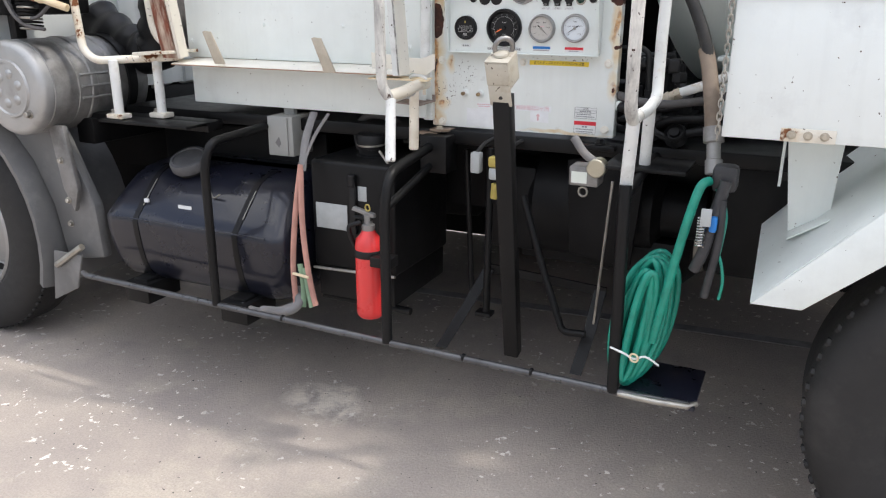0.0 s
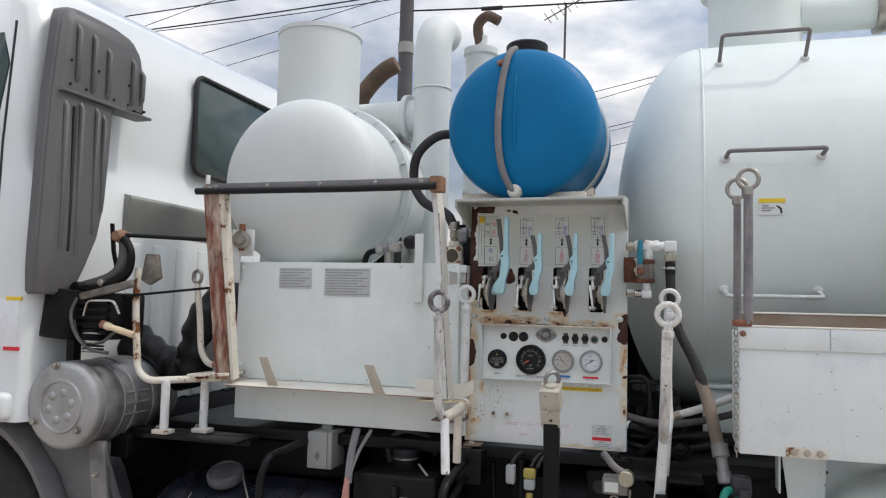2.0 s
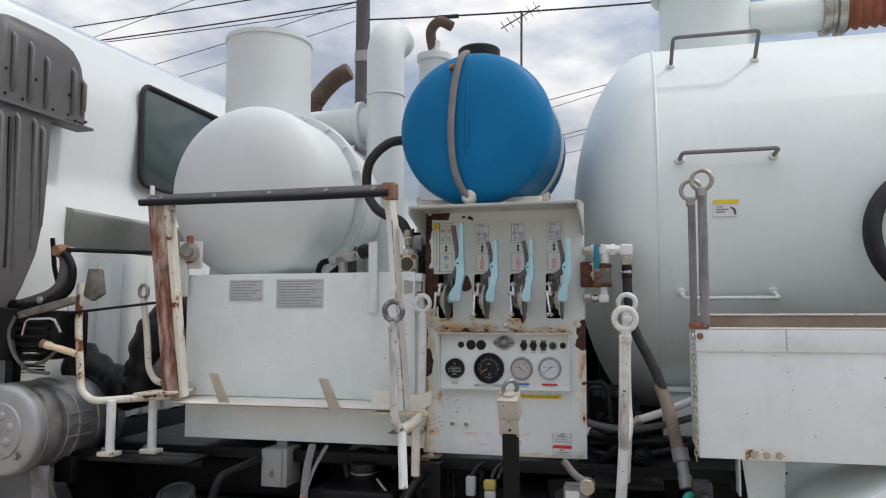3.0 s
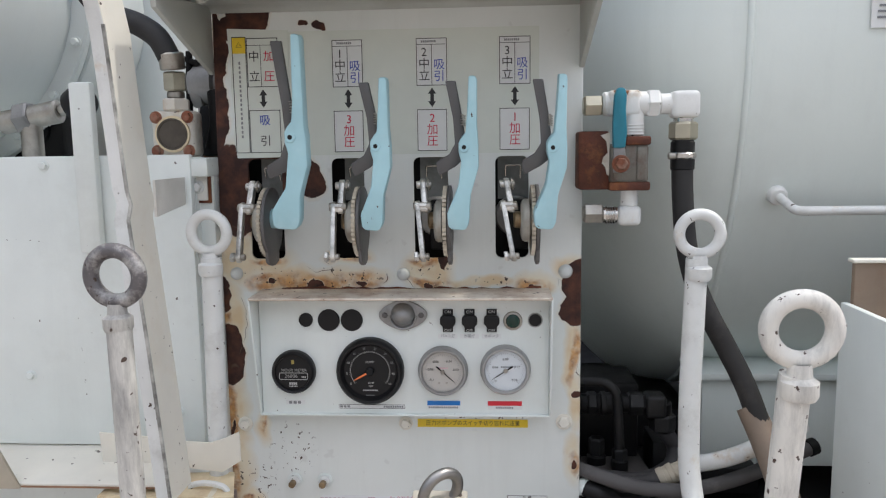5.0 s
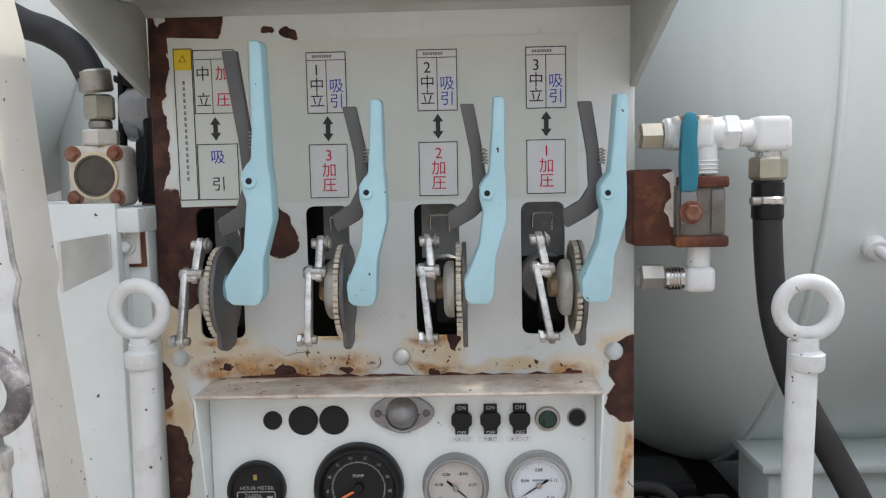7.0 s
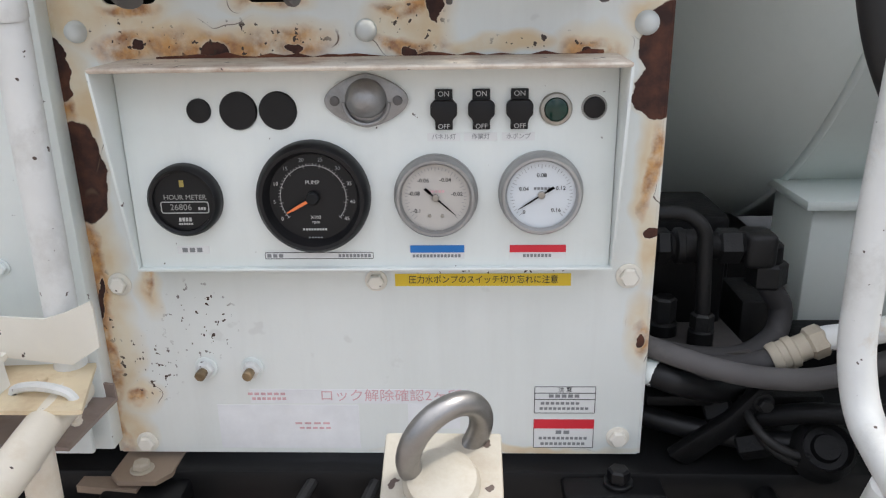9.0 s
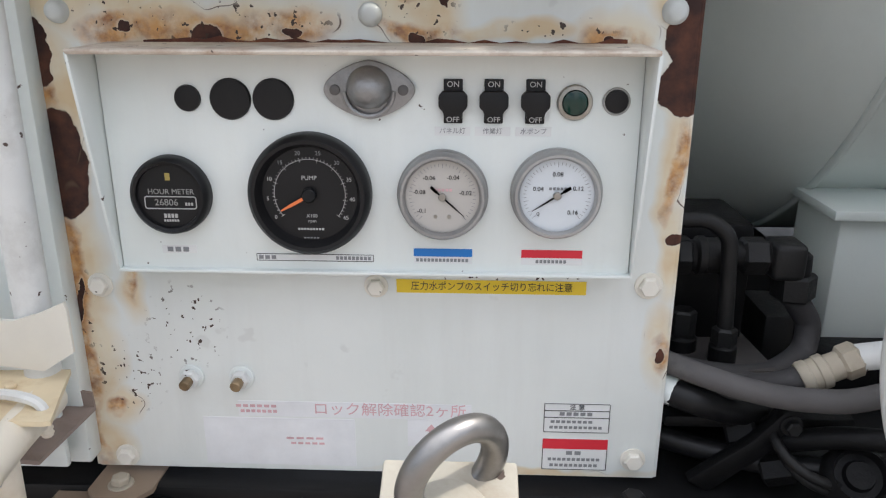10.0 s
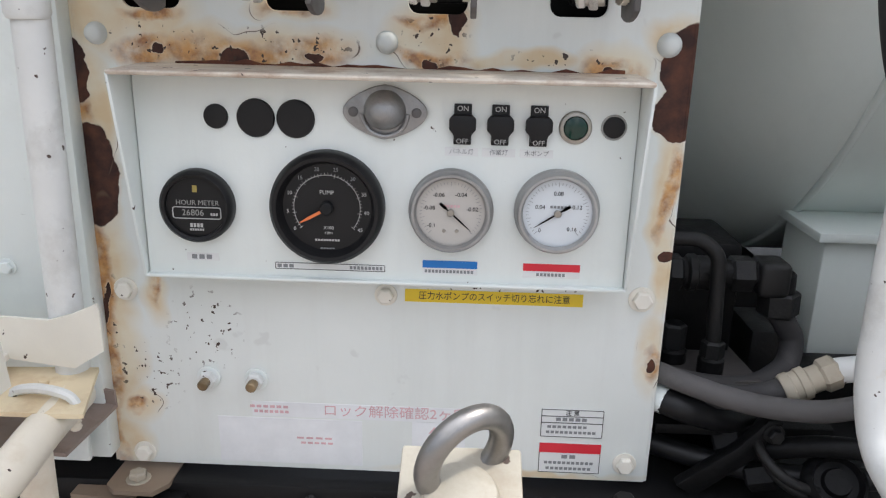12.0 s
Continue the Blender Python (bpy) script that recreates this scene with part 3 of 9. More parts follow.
def tube(points, r, seg=12, closed=False, bm=None, squash=None):
    """A round (or squashed) bar along points."""
    bm2 = bmesh.new()
    p = [Vector(v) for v in points]
    n = len(p)
    rings, u = [], None
    for i, c in enumerate(p):
        a = (p[(i + 1) % n] - p[i - 1]) if closed else (p[min(i + 1, n - 1)] - p[max(i - 1, 0)])
        a.normalize()
        u = basis(a)[0] if u is None else (u - a * u.dot(a)).normalized()
        v = a.cross(u)
        rr = r(i / max(1, n - 1)) if callable(r) else r
        sx, sy = squash or (1, 1)
        rings.append([bm2.verts.new(c + (u * math.cos(k) * sx + v * math.sin(k) * sy) * rr) for k in (2 * math.pi * j / seg for j in range(seg))])
    for i in range(n if closed else n - 1):
        a, b = rings[i], rings[(i + 1) % n]
        for j in range(seg):
            bm2.faces.new((a[j], a[(j + 1) % seg], b[(j + 1) % seg], b[j]))
    if not closed:
        bm2.faces.new(rings[0][::-1])
        bm2.faces.new(rings[-1])
    bmesh.ops.recalc_face_normals(bm2, faces=bm2.faces)
    return merge(bm, bm2)


def ring(c, axis, big, small, seg=36, bm=None, seg2=12):
    u, v, a = basis(axis)
    return tube([Vector(c) + (u * math.cos(k) + v * math.sin(k)) * big for k in (2 * math.pi * i / seg for i in range(seg))], small, seg2, True, bm)


def prism(pts, y0, y1, bev=0.0015, bm=None, to=None):
    """A plate with the outline pts (x, z), from y0 to y1; to: a map from such places into the world."""
    bm2 = bmesh.new()
    f = bm2.faces.new([bm2.verts.new((x, y0, z)) for x, z in pts])
    out = bmesh.ops.extrude_face_region(bm2, geom=[f])
    bmesh.ops.translate(bm2, verts=[g for g in out["geom"] if isinstance(g, bmesh.types.BMVert)], vec=(0, y1 - y0, 0))
    bmesh.ops.recalc_face_normals(bm2, faces=bm2.faces)
    if bev:
        bmesh.ops.bevel(bm2, geom=[e for e in bm2.edges], offset=bev, segments=2, affect="EDGES", profile=0.5, clamp_overlap=True)
    if to is not None:
        bmesh.ops.transform(bm2, matrix=to, verts=bm2.verts)
    return merge(bm, bm2)


def round_rect(x0, x1, z0, z1, r, n=5):
    pts = []
    for cx, cz, a0 in ((x1 - r, z1 - r, 0), (x0 + r, z1 - r, 90), (x0 + r, z0 + r, 180), (x1 - r, z0 + r, 270)):
        pts += [(cx + r * math.cos(radians(a0 + 90 * i / n)), cz + r * math.sin(radians(a0 + 90 * i / n))) for i in range(n + 1)]
    return pts


def to_mesh(ob):
    """The mesh of a curve or text object, which is then removed."""
    me = bpy.data.meshes.new_from_object(ob.evaluated_get(bpy.context.evaluated_depsgraph_get()))
    data = ob.data
    bpy.data.objects.remove(ob)
    bpy.data.curves.remove(data)
    bm = bmesh.new()
    bm.from_mesh(me)
    bpy.data.meshes.remove(me)
    return bm


def sheet(outline, holes, y, thick, bev=0.0):
    """A metal sheet with holes; its face stands at y, facing -y."""
    c = bpy.data.curves.new("tmp", "CURVE")
    c.dimensions, c.fill_mode, c.extrude, c.bevel_depth = "2D", "BOTH", thick / 2 - bev, bev
    for pts in (outline, *holes):
        s = c.splines.new("POLY")
        s.points.add(len(pts) - 1)
        for q, (x, z) in zip(s.points, pts):
            q.co = (x, z, 0, 1)
        s.use_cyclic_u = True
    bm = to_mesh(new("tmp", c))
    bmesh.ops.remove_doubles(bm, verts=bm.verts, dist=0.00005)
    bmesh.ops.transform(bm, matrix=Matrix.Translation((0, y + thick / 2, 0)) @ Matrix.Rotation(radians(90), 4, "X"), verts=bm.verts)
    return bm


def words(body, x, z, size, y, align="CENTER", squeeze=1.0, line=1.0, at=None):
    """Lettering that faces -y, or stands at the pose at, as a thin mesh."""
    c = bpy.data.curves.new("tmp", "FONT")
    c.body, c.size, c.align_x, c.align_y, c.extrude, c.space_line = body, size, align, "CENTER", 0.00012, line
    c.resolution_u = 3
    bm = to_mesh(new("tmp", c))
    m = at if at is not None else Matrix.Translation((x, y, z)) @ Matrix.Rotation(radians(90), 4, "X")
    bmesh.ops.transform(bm, matrix=m @ Matrix.Diagonal((squeeze, 1, 1, 1)), verts=bm.verts)
    return bm


def thing(name, base, label, category, group="", kind=""):
    ob = new(name)
    ob.empty_display_size = 0.05
    ob.location = base
    bpy.context.view_layer.update()
    return tagged(ob, label, category, group, kind)


def part(name, bm, material, parent=None, label="", sharp=38):
    me = bpy.data.meshes.new(name)
    bm.to_mesh(me)
    bm.free()
    me.materials.append(material)
    me.shade_smooth()
    me.set_sharp_from_angle(angle=radians(sharp))
    ob = new(name, me)
    if parent is not None:
        ob.parent = parent
        ob.matrix_parent_inverse = Matrix.Translation(-parent.location) if parent.data is None else Matrix()
    return tagged(ob, label) if label else ob


def bolts(name, places, axis, r, h, material, parent):
    for p in places:
        part(name, bolt(p, axis, r, h), material, parent)


def bolt(p, axis, r, h, bm=None):
    """A hexagon head on a washer."""
    a = Vector(axis).normalized()
    p = Vector(p)
    bm = rod(p, p + a * h * 0.25, r * 1.35, 16, bm)
    return hexa(p + a * h * 0.2, p + a * h, r, bm)


# ---- the yard and what stands far off ----
gb = bmesh.new()
bmesh.ops.create_grid(gb, x_segments=2, y_segments=2, size=600.0, matrix=Matrix.Translation((0, 0, G)))
ground = tagged(part("ground", gb, YARD), "worn grey asphalt yard with pale patches and chips", "ground", kind="structure")
tagged(part("painted_line", strip([((-2.2, 0.80, G + 0.003), (-2.2, 0.86, G + 0.003)), ((-0.6, 0.93, G + 0.003), (-0.6, 0.99, G + 0.003)), ((1.2, 1.07, G + 0.003), (1.2, 1.13, G + 0.003))], (0, 0, -0.002)), LINE_PAINT), "worn pale painted line on the yard under the truck", "road marking", kind="structure")


def utility_pole(x, y, h, arm):
    t = thing("utility_pole", (x, y, G), "dark concrete utility pole with crossarm and insulators", "utility pole", "utility poles")
    part("shaft", lathe((x, y, G), (0, 0, 1), [(0, 0), (0.19, 0), (0.12, h), (0, h)], 20), POLE, t)
    part("band", lathe((x, y, 6.6), (0, 0, 1), [(0.155, 0), (0.17, 0.01), (0.17, 0.22), (0.155, 0.23)], 20), GREY_BOX, t)
    part("crossarm", box(x, x + 1.1, y - 0.14, y - 0.05, arm, arm + 0.09, 0.01), POLE, t)
    for dx in (0.2, 0.6, 1.0):
        part("insulator", lathe((x + dx, y - 0.1, arm + 0.09), (0, 0, 1), [(0, 0), (0.05, 0), (0.07, 0.05), (0.04, 0.09), (0.06, 0.13), (0, 0.16)], 12), GREY_BOX, t)
    return t


utility_pole(-5.0, 12.0, 11.5, 8.15)
utility_pole(2.4, 26.0, 10.7, 9.6)
utility_pole(-6.1, 26.0, 9.0, 8.4)


def cable(a, b, sag, r=0.012):
    a, b = Vector(a), Vector(b)
    mid = [a.lerp(b, i / 16) - Vector((0, 0, sag * 4 * (i / 16) * (1 - i / 16))) for i in range(17)]
    t = tagged(part("overhead_cable", tube(mid, r, 6), WIRE_BLACK), "thin black overhead cable sagging against the sky", "cable", "overhead cables")
    return t


for a, b, sag, r in (
    ((-14.2, 12, 8.00), (-4.98, 12, 8.36), 0.03, 0.014), ((-12.2, 12, 7.66), (-4.98, 12, 7.93), 0.03, 0.016),
    ((-12.5, 12, 7.62), (-4.98, 12, 7.82), 0.05, 0.010), ((-4.98, 12, 7.52), (6.0, 12, 7.30), 0.12, 0.018),
    ((-4.98, 12, 8.45), (6.0, 12, 9.0), 0.1, 0.010), ((-10.8, 12, 6.83), (-5.02, 12, 7.95), 0.02, 0.008),
    ((-12.0, 12, 7.67), (-7.2, 12, 8.83), 0.02, 0.008), ((-9.6, 12, 6.60), (-5.0, 12, 7.55), 0.02, 0.007),
    ((2.4, 26, 10.55), (-6.0, 26, 8.87), 0.02, 0.014), ((2.4, 26, 10.48), (-6.0, 26, 8.38), 0.02, 0.012),
    ((2.4, 26, 9.10), (-6.0, 26, 7.42), 0.05, 0.014), ((2.4, 26, 8.95), (-6.0, 26, 7.25), 0.05, 0.010), ((2.4, 26, 8.35), (-6.0, 26, 6.70), 0.05, 0.012),
):
    cable(a, b, sag, r)
part("cable_splice", rod((-3.39, 12, 7.412), (-2.96, 12, 7.398), 0.042, 10), WIRE_BLACK)
tagged(bpy.data.objects["cable_splice"], "black splice sleeve hanging on an overhead cable", "cable sleeve")


def antenna():
    t = thing("tv_antenna", (-3.0, 20.0, G), "thin rooftop television antenna on a mast", "antenna")
    part("mast", rod((-3.0, 20, G), (-2.86, 20, 10.6), 0.035, 8), POLE, t)
    part("boom", rod((-3.5, 20, 10.15), (-2.3, 20, 10.75), 0.02, 6), POLE, t)
    for i in range(6):
        x = -3.4 + 0.2 * i
        part("element", rod((x - 0.06, 19.7, 10.25 + 0.1 * i), (x + 0.06, 20.3, 10.15 + 0.1 * i), 0.012, 6), POLE, t)
    return t


antenna()


def far_house(x0, x1, y0, y1, h, roof, name_label):
    t = thing("house", ((x0 + x1) / 2, (y0 + y1) / 2, G), name_label, "house")
    part("wall", box(x0, x1, y0, y1, G, h, 0.02), GREY_BOX, t)
    m = (x0 + x1) / 2
    part("roof", prism([(x0 - 0.4, h), (x1 + 0.4, h), (m, h + roof)], y0 - 0.4, y1 + 0.4, 0.02), POLE, t)
    return t


far_house(-16.5, -9.5, 18, 26, 4.9, 1.6, "low house with a dark gabled roof beyond the yard")
far_house(0.2, 5.5, 24, 32, 4.0, 1.4, "low house with a dark roof behind the tanker")


# ---- truck: cab and front axle ----
def truck_cab():
    t = thing("truck_cab", (-2.75, 0.72, 0.65), "glossy white truck cab with a dark rear window", "truck cab")
    X, YS, YE = -1.80, -0.38, 1.86

    def section(y):
        e = min(1.0, (y - YS) / 0.30, (YE - y) / 0.30)
        return 2.605 + 0.03 * y + 0.09 * math.sin(max(0.0, e) * math.pi / 2)

    bm = bmesh.new()
    rows = []
    for i in range(25):
        y = YS + (YE - YS) * (0.5 - 0.5 * math.cos(math.pi * i / 24))
        e = min(1.0, (y - YS) / 0.12, (YE - y) / 0.12)
        inset = 0.045 * (1 - math.sqrt(max(0.0, 1 - (1 - e) ** 2)))
        top = section(y)
        prof = [(X + 0.0 - inset * 0.9, 0.98), (X + 0.01 - inset, 1.55), (X + 0.02 - inset, 1.86), (X - 0.045 - inset, 1.93), (X - 0.055 - inset, 2.05),
                (X - 0.03 - inset, 2.36), (X - 0.06 - inset, top - 0.08), (X - 0.16 - inset, top), (X - 1.4, top + 0.04), (X - 1.75 + inset, top - 0.30),
                (X - 1.98 + inset, 1.70), (X - 2.02 + inset, 0.60), (X - 1.0, 0.98)]
        rows.append([bm.verts.new((px, y, pz)) for px, pz in prof])
    for a, b in zip(rows, rows[1:]):
        for k in range(len(a)):
            n = (k + 1) % len(a)
            bm.faces.new((a[k], a[n], b[n], b[k]))
    bm.faces.new(rows[0][::-1])
    bm.faces.new(rows[-1])
    bmesh.ops.recalc_face_normals(bm, faces=bm.faces)
    body = part("body", bm, CAB_WHITE, t, "glossy white cab shell", 50)
    tilt = Matrix.Translation((X - 0.022, 0, 0)) @ Matrix.Rotation(radians(90), 4, "Z")
    win = part("rear_window", prism(round_rect(0.57, 1.32, 2.05, 2.52, 0.05), -0.004, 0.010, 0.003, to=tilt), WINDOW_DARK, t, "dark rear window in a rubber seal")
    part("window_seal", tube([tilt @ Vector((x, -0.006, z)) for x, z in round_rect(0.565, 1.325, 2.045, 2.525, 0.055)], 0.012, 8, True), RUBBER, win)
    # side window and its seal, at the upper edge of the door
    part("side_window", prism([(-2.85, 1.75), (-2.06, 1.75), (-1.955, 2.30), (-1.99, 2.42), (-2.75, 2.42)], YS - 0.006, YS + 0.01, 0.004), WINDOW_DARK, t, "dark door window")
    part("door_seam", tube([(-1.975, YS - 0.001, 1.10), (-1.965, YS - 0.001, 2.0), (-1.935, YS - 0.001, 2.46)], 0.005, 6), BLACK_INK, t)
    for z, mat_, nm, w in ((1.415, YELLOW, "orange_stripe", 0.07), (1.235, RED, "red_stripe", 0.07)):
        part(nm, box(-1.90, -1.83, YS - 0.004, YS + 0.002, z, z + 0.014, 0.001), mat_, t)
    part("notice_sheet", box(-1.97, -1.84, YS - 0.003, YS + 0.002, 1.24, 1.42, 0.001), LABEL_WORN, t)
    part("blue_badge", prism([(-1.985, 1.165), (-1.915, 1.165), (-1.925, 1.19), (-1.95, 1.2), (-1.975, 1.19)], YS - 0.004, YS + 0.002, 0.001), BLUE, t)
    part("step_fairing", box(-2.9, -1.845, YS - 0.035, YS + 0.2, 0.985, 1.085, 0.025, 3), CAB_WHITE, t)
    return t


truck_cab()


def cab_rear_ledge():
    """The folded overhang across the cab's rear wall, with the ribbed panel below it."""
    cabin = bpy.data.objects["truck_cab"]
    # the grey here is painted shade on the cab's white sheet
    part("rear_overhang", prism([(-1.83, 1.875), (-1.752, 1.862), (-1.742, 1.850), (-1.745, 1.835), (-1.800, 1.66), (-1.83, 1.655)], 0.06, 1.42, 0.004), CAB_SHADE, cabin, "underside of the cab overhang, its shade painted in grey")
    for i in range(8):
        y = 0.10 + 0.165 * i
        part("wall_rib", prism([(-1.83, 1.68), (-1.783, 1.665), (-1.783, 0.98), (-1.83, 0.96)], y, y + 0.085, 0.004), CAB_WHITE, cabin)


cab_rear_ledge()


def intake_duct():
    t = thing("intake_duct", (-1.74, -0.15, 1.42), "grey ribbed plastic air intake duct up the cab's rear corner", "intake duct")
    # a hollow-backed column: wide at the top, narrowing to the bottom
    rows = [(2.530, -0.27, -0.15, -1.775), (2.522, -0.325, -0.06, -1.745), (2.495, -0.352, 0.03, -1.73), (2.44, -0.366, 0.075, -1.722), (2.33, -0.378, 0.098, -1.720), (2.20, -0.390, 0.105, -1.720), (2.185, -0.392, -0.075, -1.720),
            (1.98, -0.405, -0.088, -1.715), (1.80, -0.415, -0.105, -1.71), (1.66, -0.420, -0.135, -1.71), (1.54, -0.420, -0.19, -1.712), (1.44, -0.395, -0.23, -1.73)]
    bm = bmesh.new()
    loops = []
    for z, ya, yb, x in rows:
        loops.append([bm.verts.new(v) for v in ((x - 0.085, ya + 0.004, z), (x - 0.03, ya, z), (x, ya + 0.03, z), (x, yb - 0.03, z), (x - 0.03, yb, z), (x - 0.085, yb, z))])
    for a, b in zip(loops, loops[1:]):
        for k in range(6):
            n = (k + 1) % 6
            bm.faces.new((a[k], a[n], b[n], b[k]))
    bm.faces.new(loops[0])
    bm.faces.new(loops[-1][::-1])
    bmesh.ops.recalc_face_normals(bm, faces=bm.faces)
    bmesh.ops.bevel(bm, geom=list(bm.edges), offset=0.008, segments=2, affect="EDGES")
    part("duct_body", bm, GREY_PLASTIC, t)
    for y, z0, z1 in ((-0.30, 2.24, 2.45), (-0.22, 2.22, 2.44), (-0.14, 2.22, 2.41), (0.0, 2.23, 2.41), (0.055, 2.24, 2.38),
                      (-0.345, 1.60, 2.15), (-0.27, 1.58, 2.16), (-0.19, 1.66, 2.16), (-0.15, 1.75, 2.14)):
        part("rib", tube([(-1.724, y, z0), (-1.714, y, z0 + 0.02), (-1.712, y, z1 - 0.02), (-1.728, y, z1)], 0.011, 8, squash=(1, 1)), GREY_PLASTIC, t)
    part("slot", box(-1.725, -1.7085, -0.312, -0.298, 1.60, 2.14, 0.002), BLACK_INK, t, "black slot")
    part("shelf", box(-1.79, -1.705, -0.375, 0.112, 2.183, 2.195, 0.003), GREY_PLASTIC, t)
    for y, z in ((-0.33, 2.22), (-0.25, 2.22), (-0.10, 2.22), (-0.02, 2.22), (0.08, 2.215), (-0.33, 2.31), (-0.19, 2.31), (-0.02, 2.30), (0.02, 2.205)):
        part("rivet", rod((-1.75, y, z), (-1.716, y, z), 0.006, 8), BLACK_PLASTIC, t)
    part("lower_bellows", rod((-1.76, -0.25, 1.28), (-1.745, -0.24, 1.46), 0.085, 20), BLACK_GREASE, t, "black rubber bellows")
    return t


intake_duct()


def wheel(parent, x, y, z, R, k, width):
    """A tyre on a dished steel rim with oval hand holes."""
    t = part("wheel", lathe((x, y, z), (0, 1, 0), [(k, 0.02), (k + 0.012, 0.006), (k + 0.03, 0.0), ((k + R) / 2, -0.006), (R - 0.05, 0.0), (R - 0.022, 0.014), (R - 0.006, 0.036), (R, 0.06),
        (R, width / 2), (R, width - 0.06), (R - 0.018, width - 0.018), (k + 0.05, width), (k, width - 0.01)], 96), RUBBER, parent, "black truck tyre with dusty sidewall")
    blocks = None
    for i in range(72):
        a = 2 * math.pi * i / 72
        d = Vector((math.cos(a), 0, math.sin(a)))
        c = Vector((x, y + 0.045, z)) + d * (R - 0.006)
        blocks = rod(c - d * 0.012, c + d * 0.009, 0.011, 6, blocks)
    tagged(part("tread_block", blocks, RUBBER, t), kind="stuff")
    part("rim", lathe((x, y, z), (0, 1, 0), [(0, 0.045), (0.10, 0.045), (0.105, 0.04), (0.115, 0.05), (0.165, 0.052), (0.185, 0.075), (k - 0.055, 0.100), (k - 0.035, 0.095), (k - 0.022, 0.045),
        (k - 0.012, 0.012), (k - 0.003, 0.004), (k + 0.004, 0.012), (k - 0.01, 0.13), (0, 0.13)], 80), ALU, t, "silver-painted dished steel rim")
    for i in range(8):
        a = 2 * math.pi * (i + 0.62) / 8
        d = Vector((math.cos(a), 0, math.sin(a)))
        s = Vector((-d.z, 0, d.x))
        part("wheel_nut", bolt(Vector((x, y + 0.052, z)) + d * 0.138, (0, -1, 0), 0.014, 0.03), STEEL, t)
        c = Vector((x, y + 0.0865, z)) + d * (k - 0.072)
        part("hand_hole", tube([c + s * 0.0285 * math.cos(q) + d * 0.021 * math.sin(q) + Vector((0, 0.012 * math.sin(q), 0)) for q in (2 * math.pi * j / 24 for j in range(24))], 0.004, 8, True), ALU, t)
        bm = bmesh.new()
        bm.faces.new([bm.verts.new(c + s * 0.0275 * math.cos(q) + d * 0.020 * math.sin(q) + Vector((0, 0.012 * math.sin(q) - 0.0015, 0))) for q in (2 * math.pi * j / 24 for j in range(24))])
        part("hole_shadow", bm, BLACK_PAINT, t)
    part("hub", lathe((x, y, z), (0, 1, 0), [(0, -0.02), (0.055, -0.017), (0.07, 0.0), (0.078, 0.045)], 32), DIRTY_ALU, t)
    return t


def front_mudguard():
    t = thing("front_mudguard", (-1.62, -0.2, 0.30), "dusty grey plastic mudguard behind the front wheel", "mudguard")
    cx, cz = -2.22, 0.48
    bm = bmesh.new()
    rows = []
    for i in range(15):
        a = radians(112 - 130 * i / 14)
        rows.append([bm.verts.new((cx + math.cos(a) * r, y, cz + math.sin(a) * r)) for r, y in ((0.50, -0.30), (0.53, -0.31), (0.545, -0.27), (0.545, 0.10), (0.525, 0.10), (0.52, -0.26))])
    for a, b in zip(rows, rows[1:]):
        for k in range(6):
            n = (k + 1) % 6
            bm.faces.new((a[k], a[n], b[n], b[k]))
    bm.faces.new(rows[0])
    bm.faces.new(rows[-1][::-1])
    bmesh.ops.recalc_face_normals(bm, faces=bm.faces)
    part("arch", bm, MUD_GREY, t)
    part("side_plate", prism([(-1.86, 0.90), (-1.60, 0.92), (-1.47, 0.64), (-1.46, 0.45), (-1.64, 0.42), (-1.675, 0.62), (-1.75, 0.78)], -0.24, -0.20, 0.006), MUD_GREY, t)
    part("bracket", prism([(-1.60, 0.92), (-1.53, 0.92), (-1.50, 0.70), (-1.53, 0.62), (-1.57, 0.70)], -0.275, -0.255, 0.004), DIRTY_ALU, t)
    part("mud_flap", prism([(-1.64, 0.47), (-1.50, 0.47), (-1.545, 0.34), (-1.675, 0.275)], -0.30, -0.29, 0.003), MUD_GREY, t, "grey rubber mud flap")
    part("flap_clamp", tube([(-1.62, -0.31, 0.42), (-1.49, -0.30, 0.505)], 0.012, 8), STEEL, t)
    bolts("guard_bolt", [(x, -0.275 if z > 0.6 else -0.24, z) for x, z in ((-1.60, 0.56), (-1.56, 0.80), (-1.55, 0.66))], (0, -1, 0), 0.009, 0.012, STEEL, t)
    return t


front_mudguard()


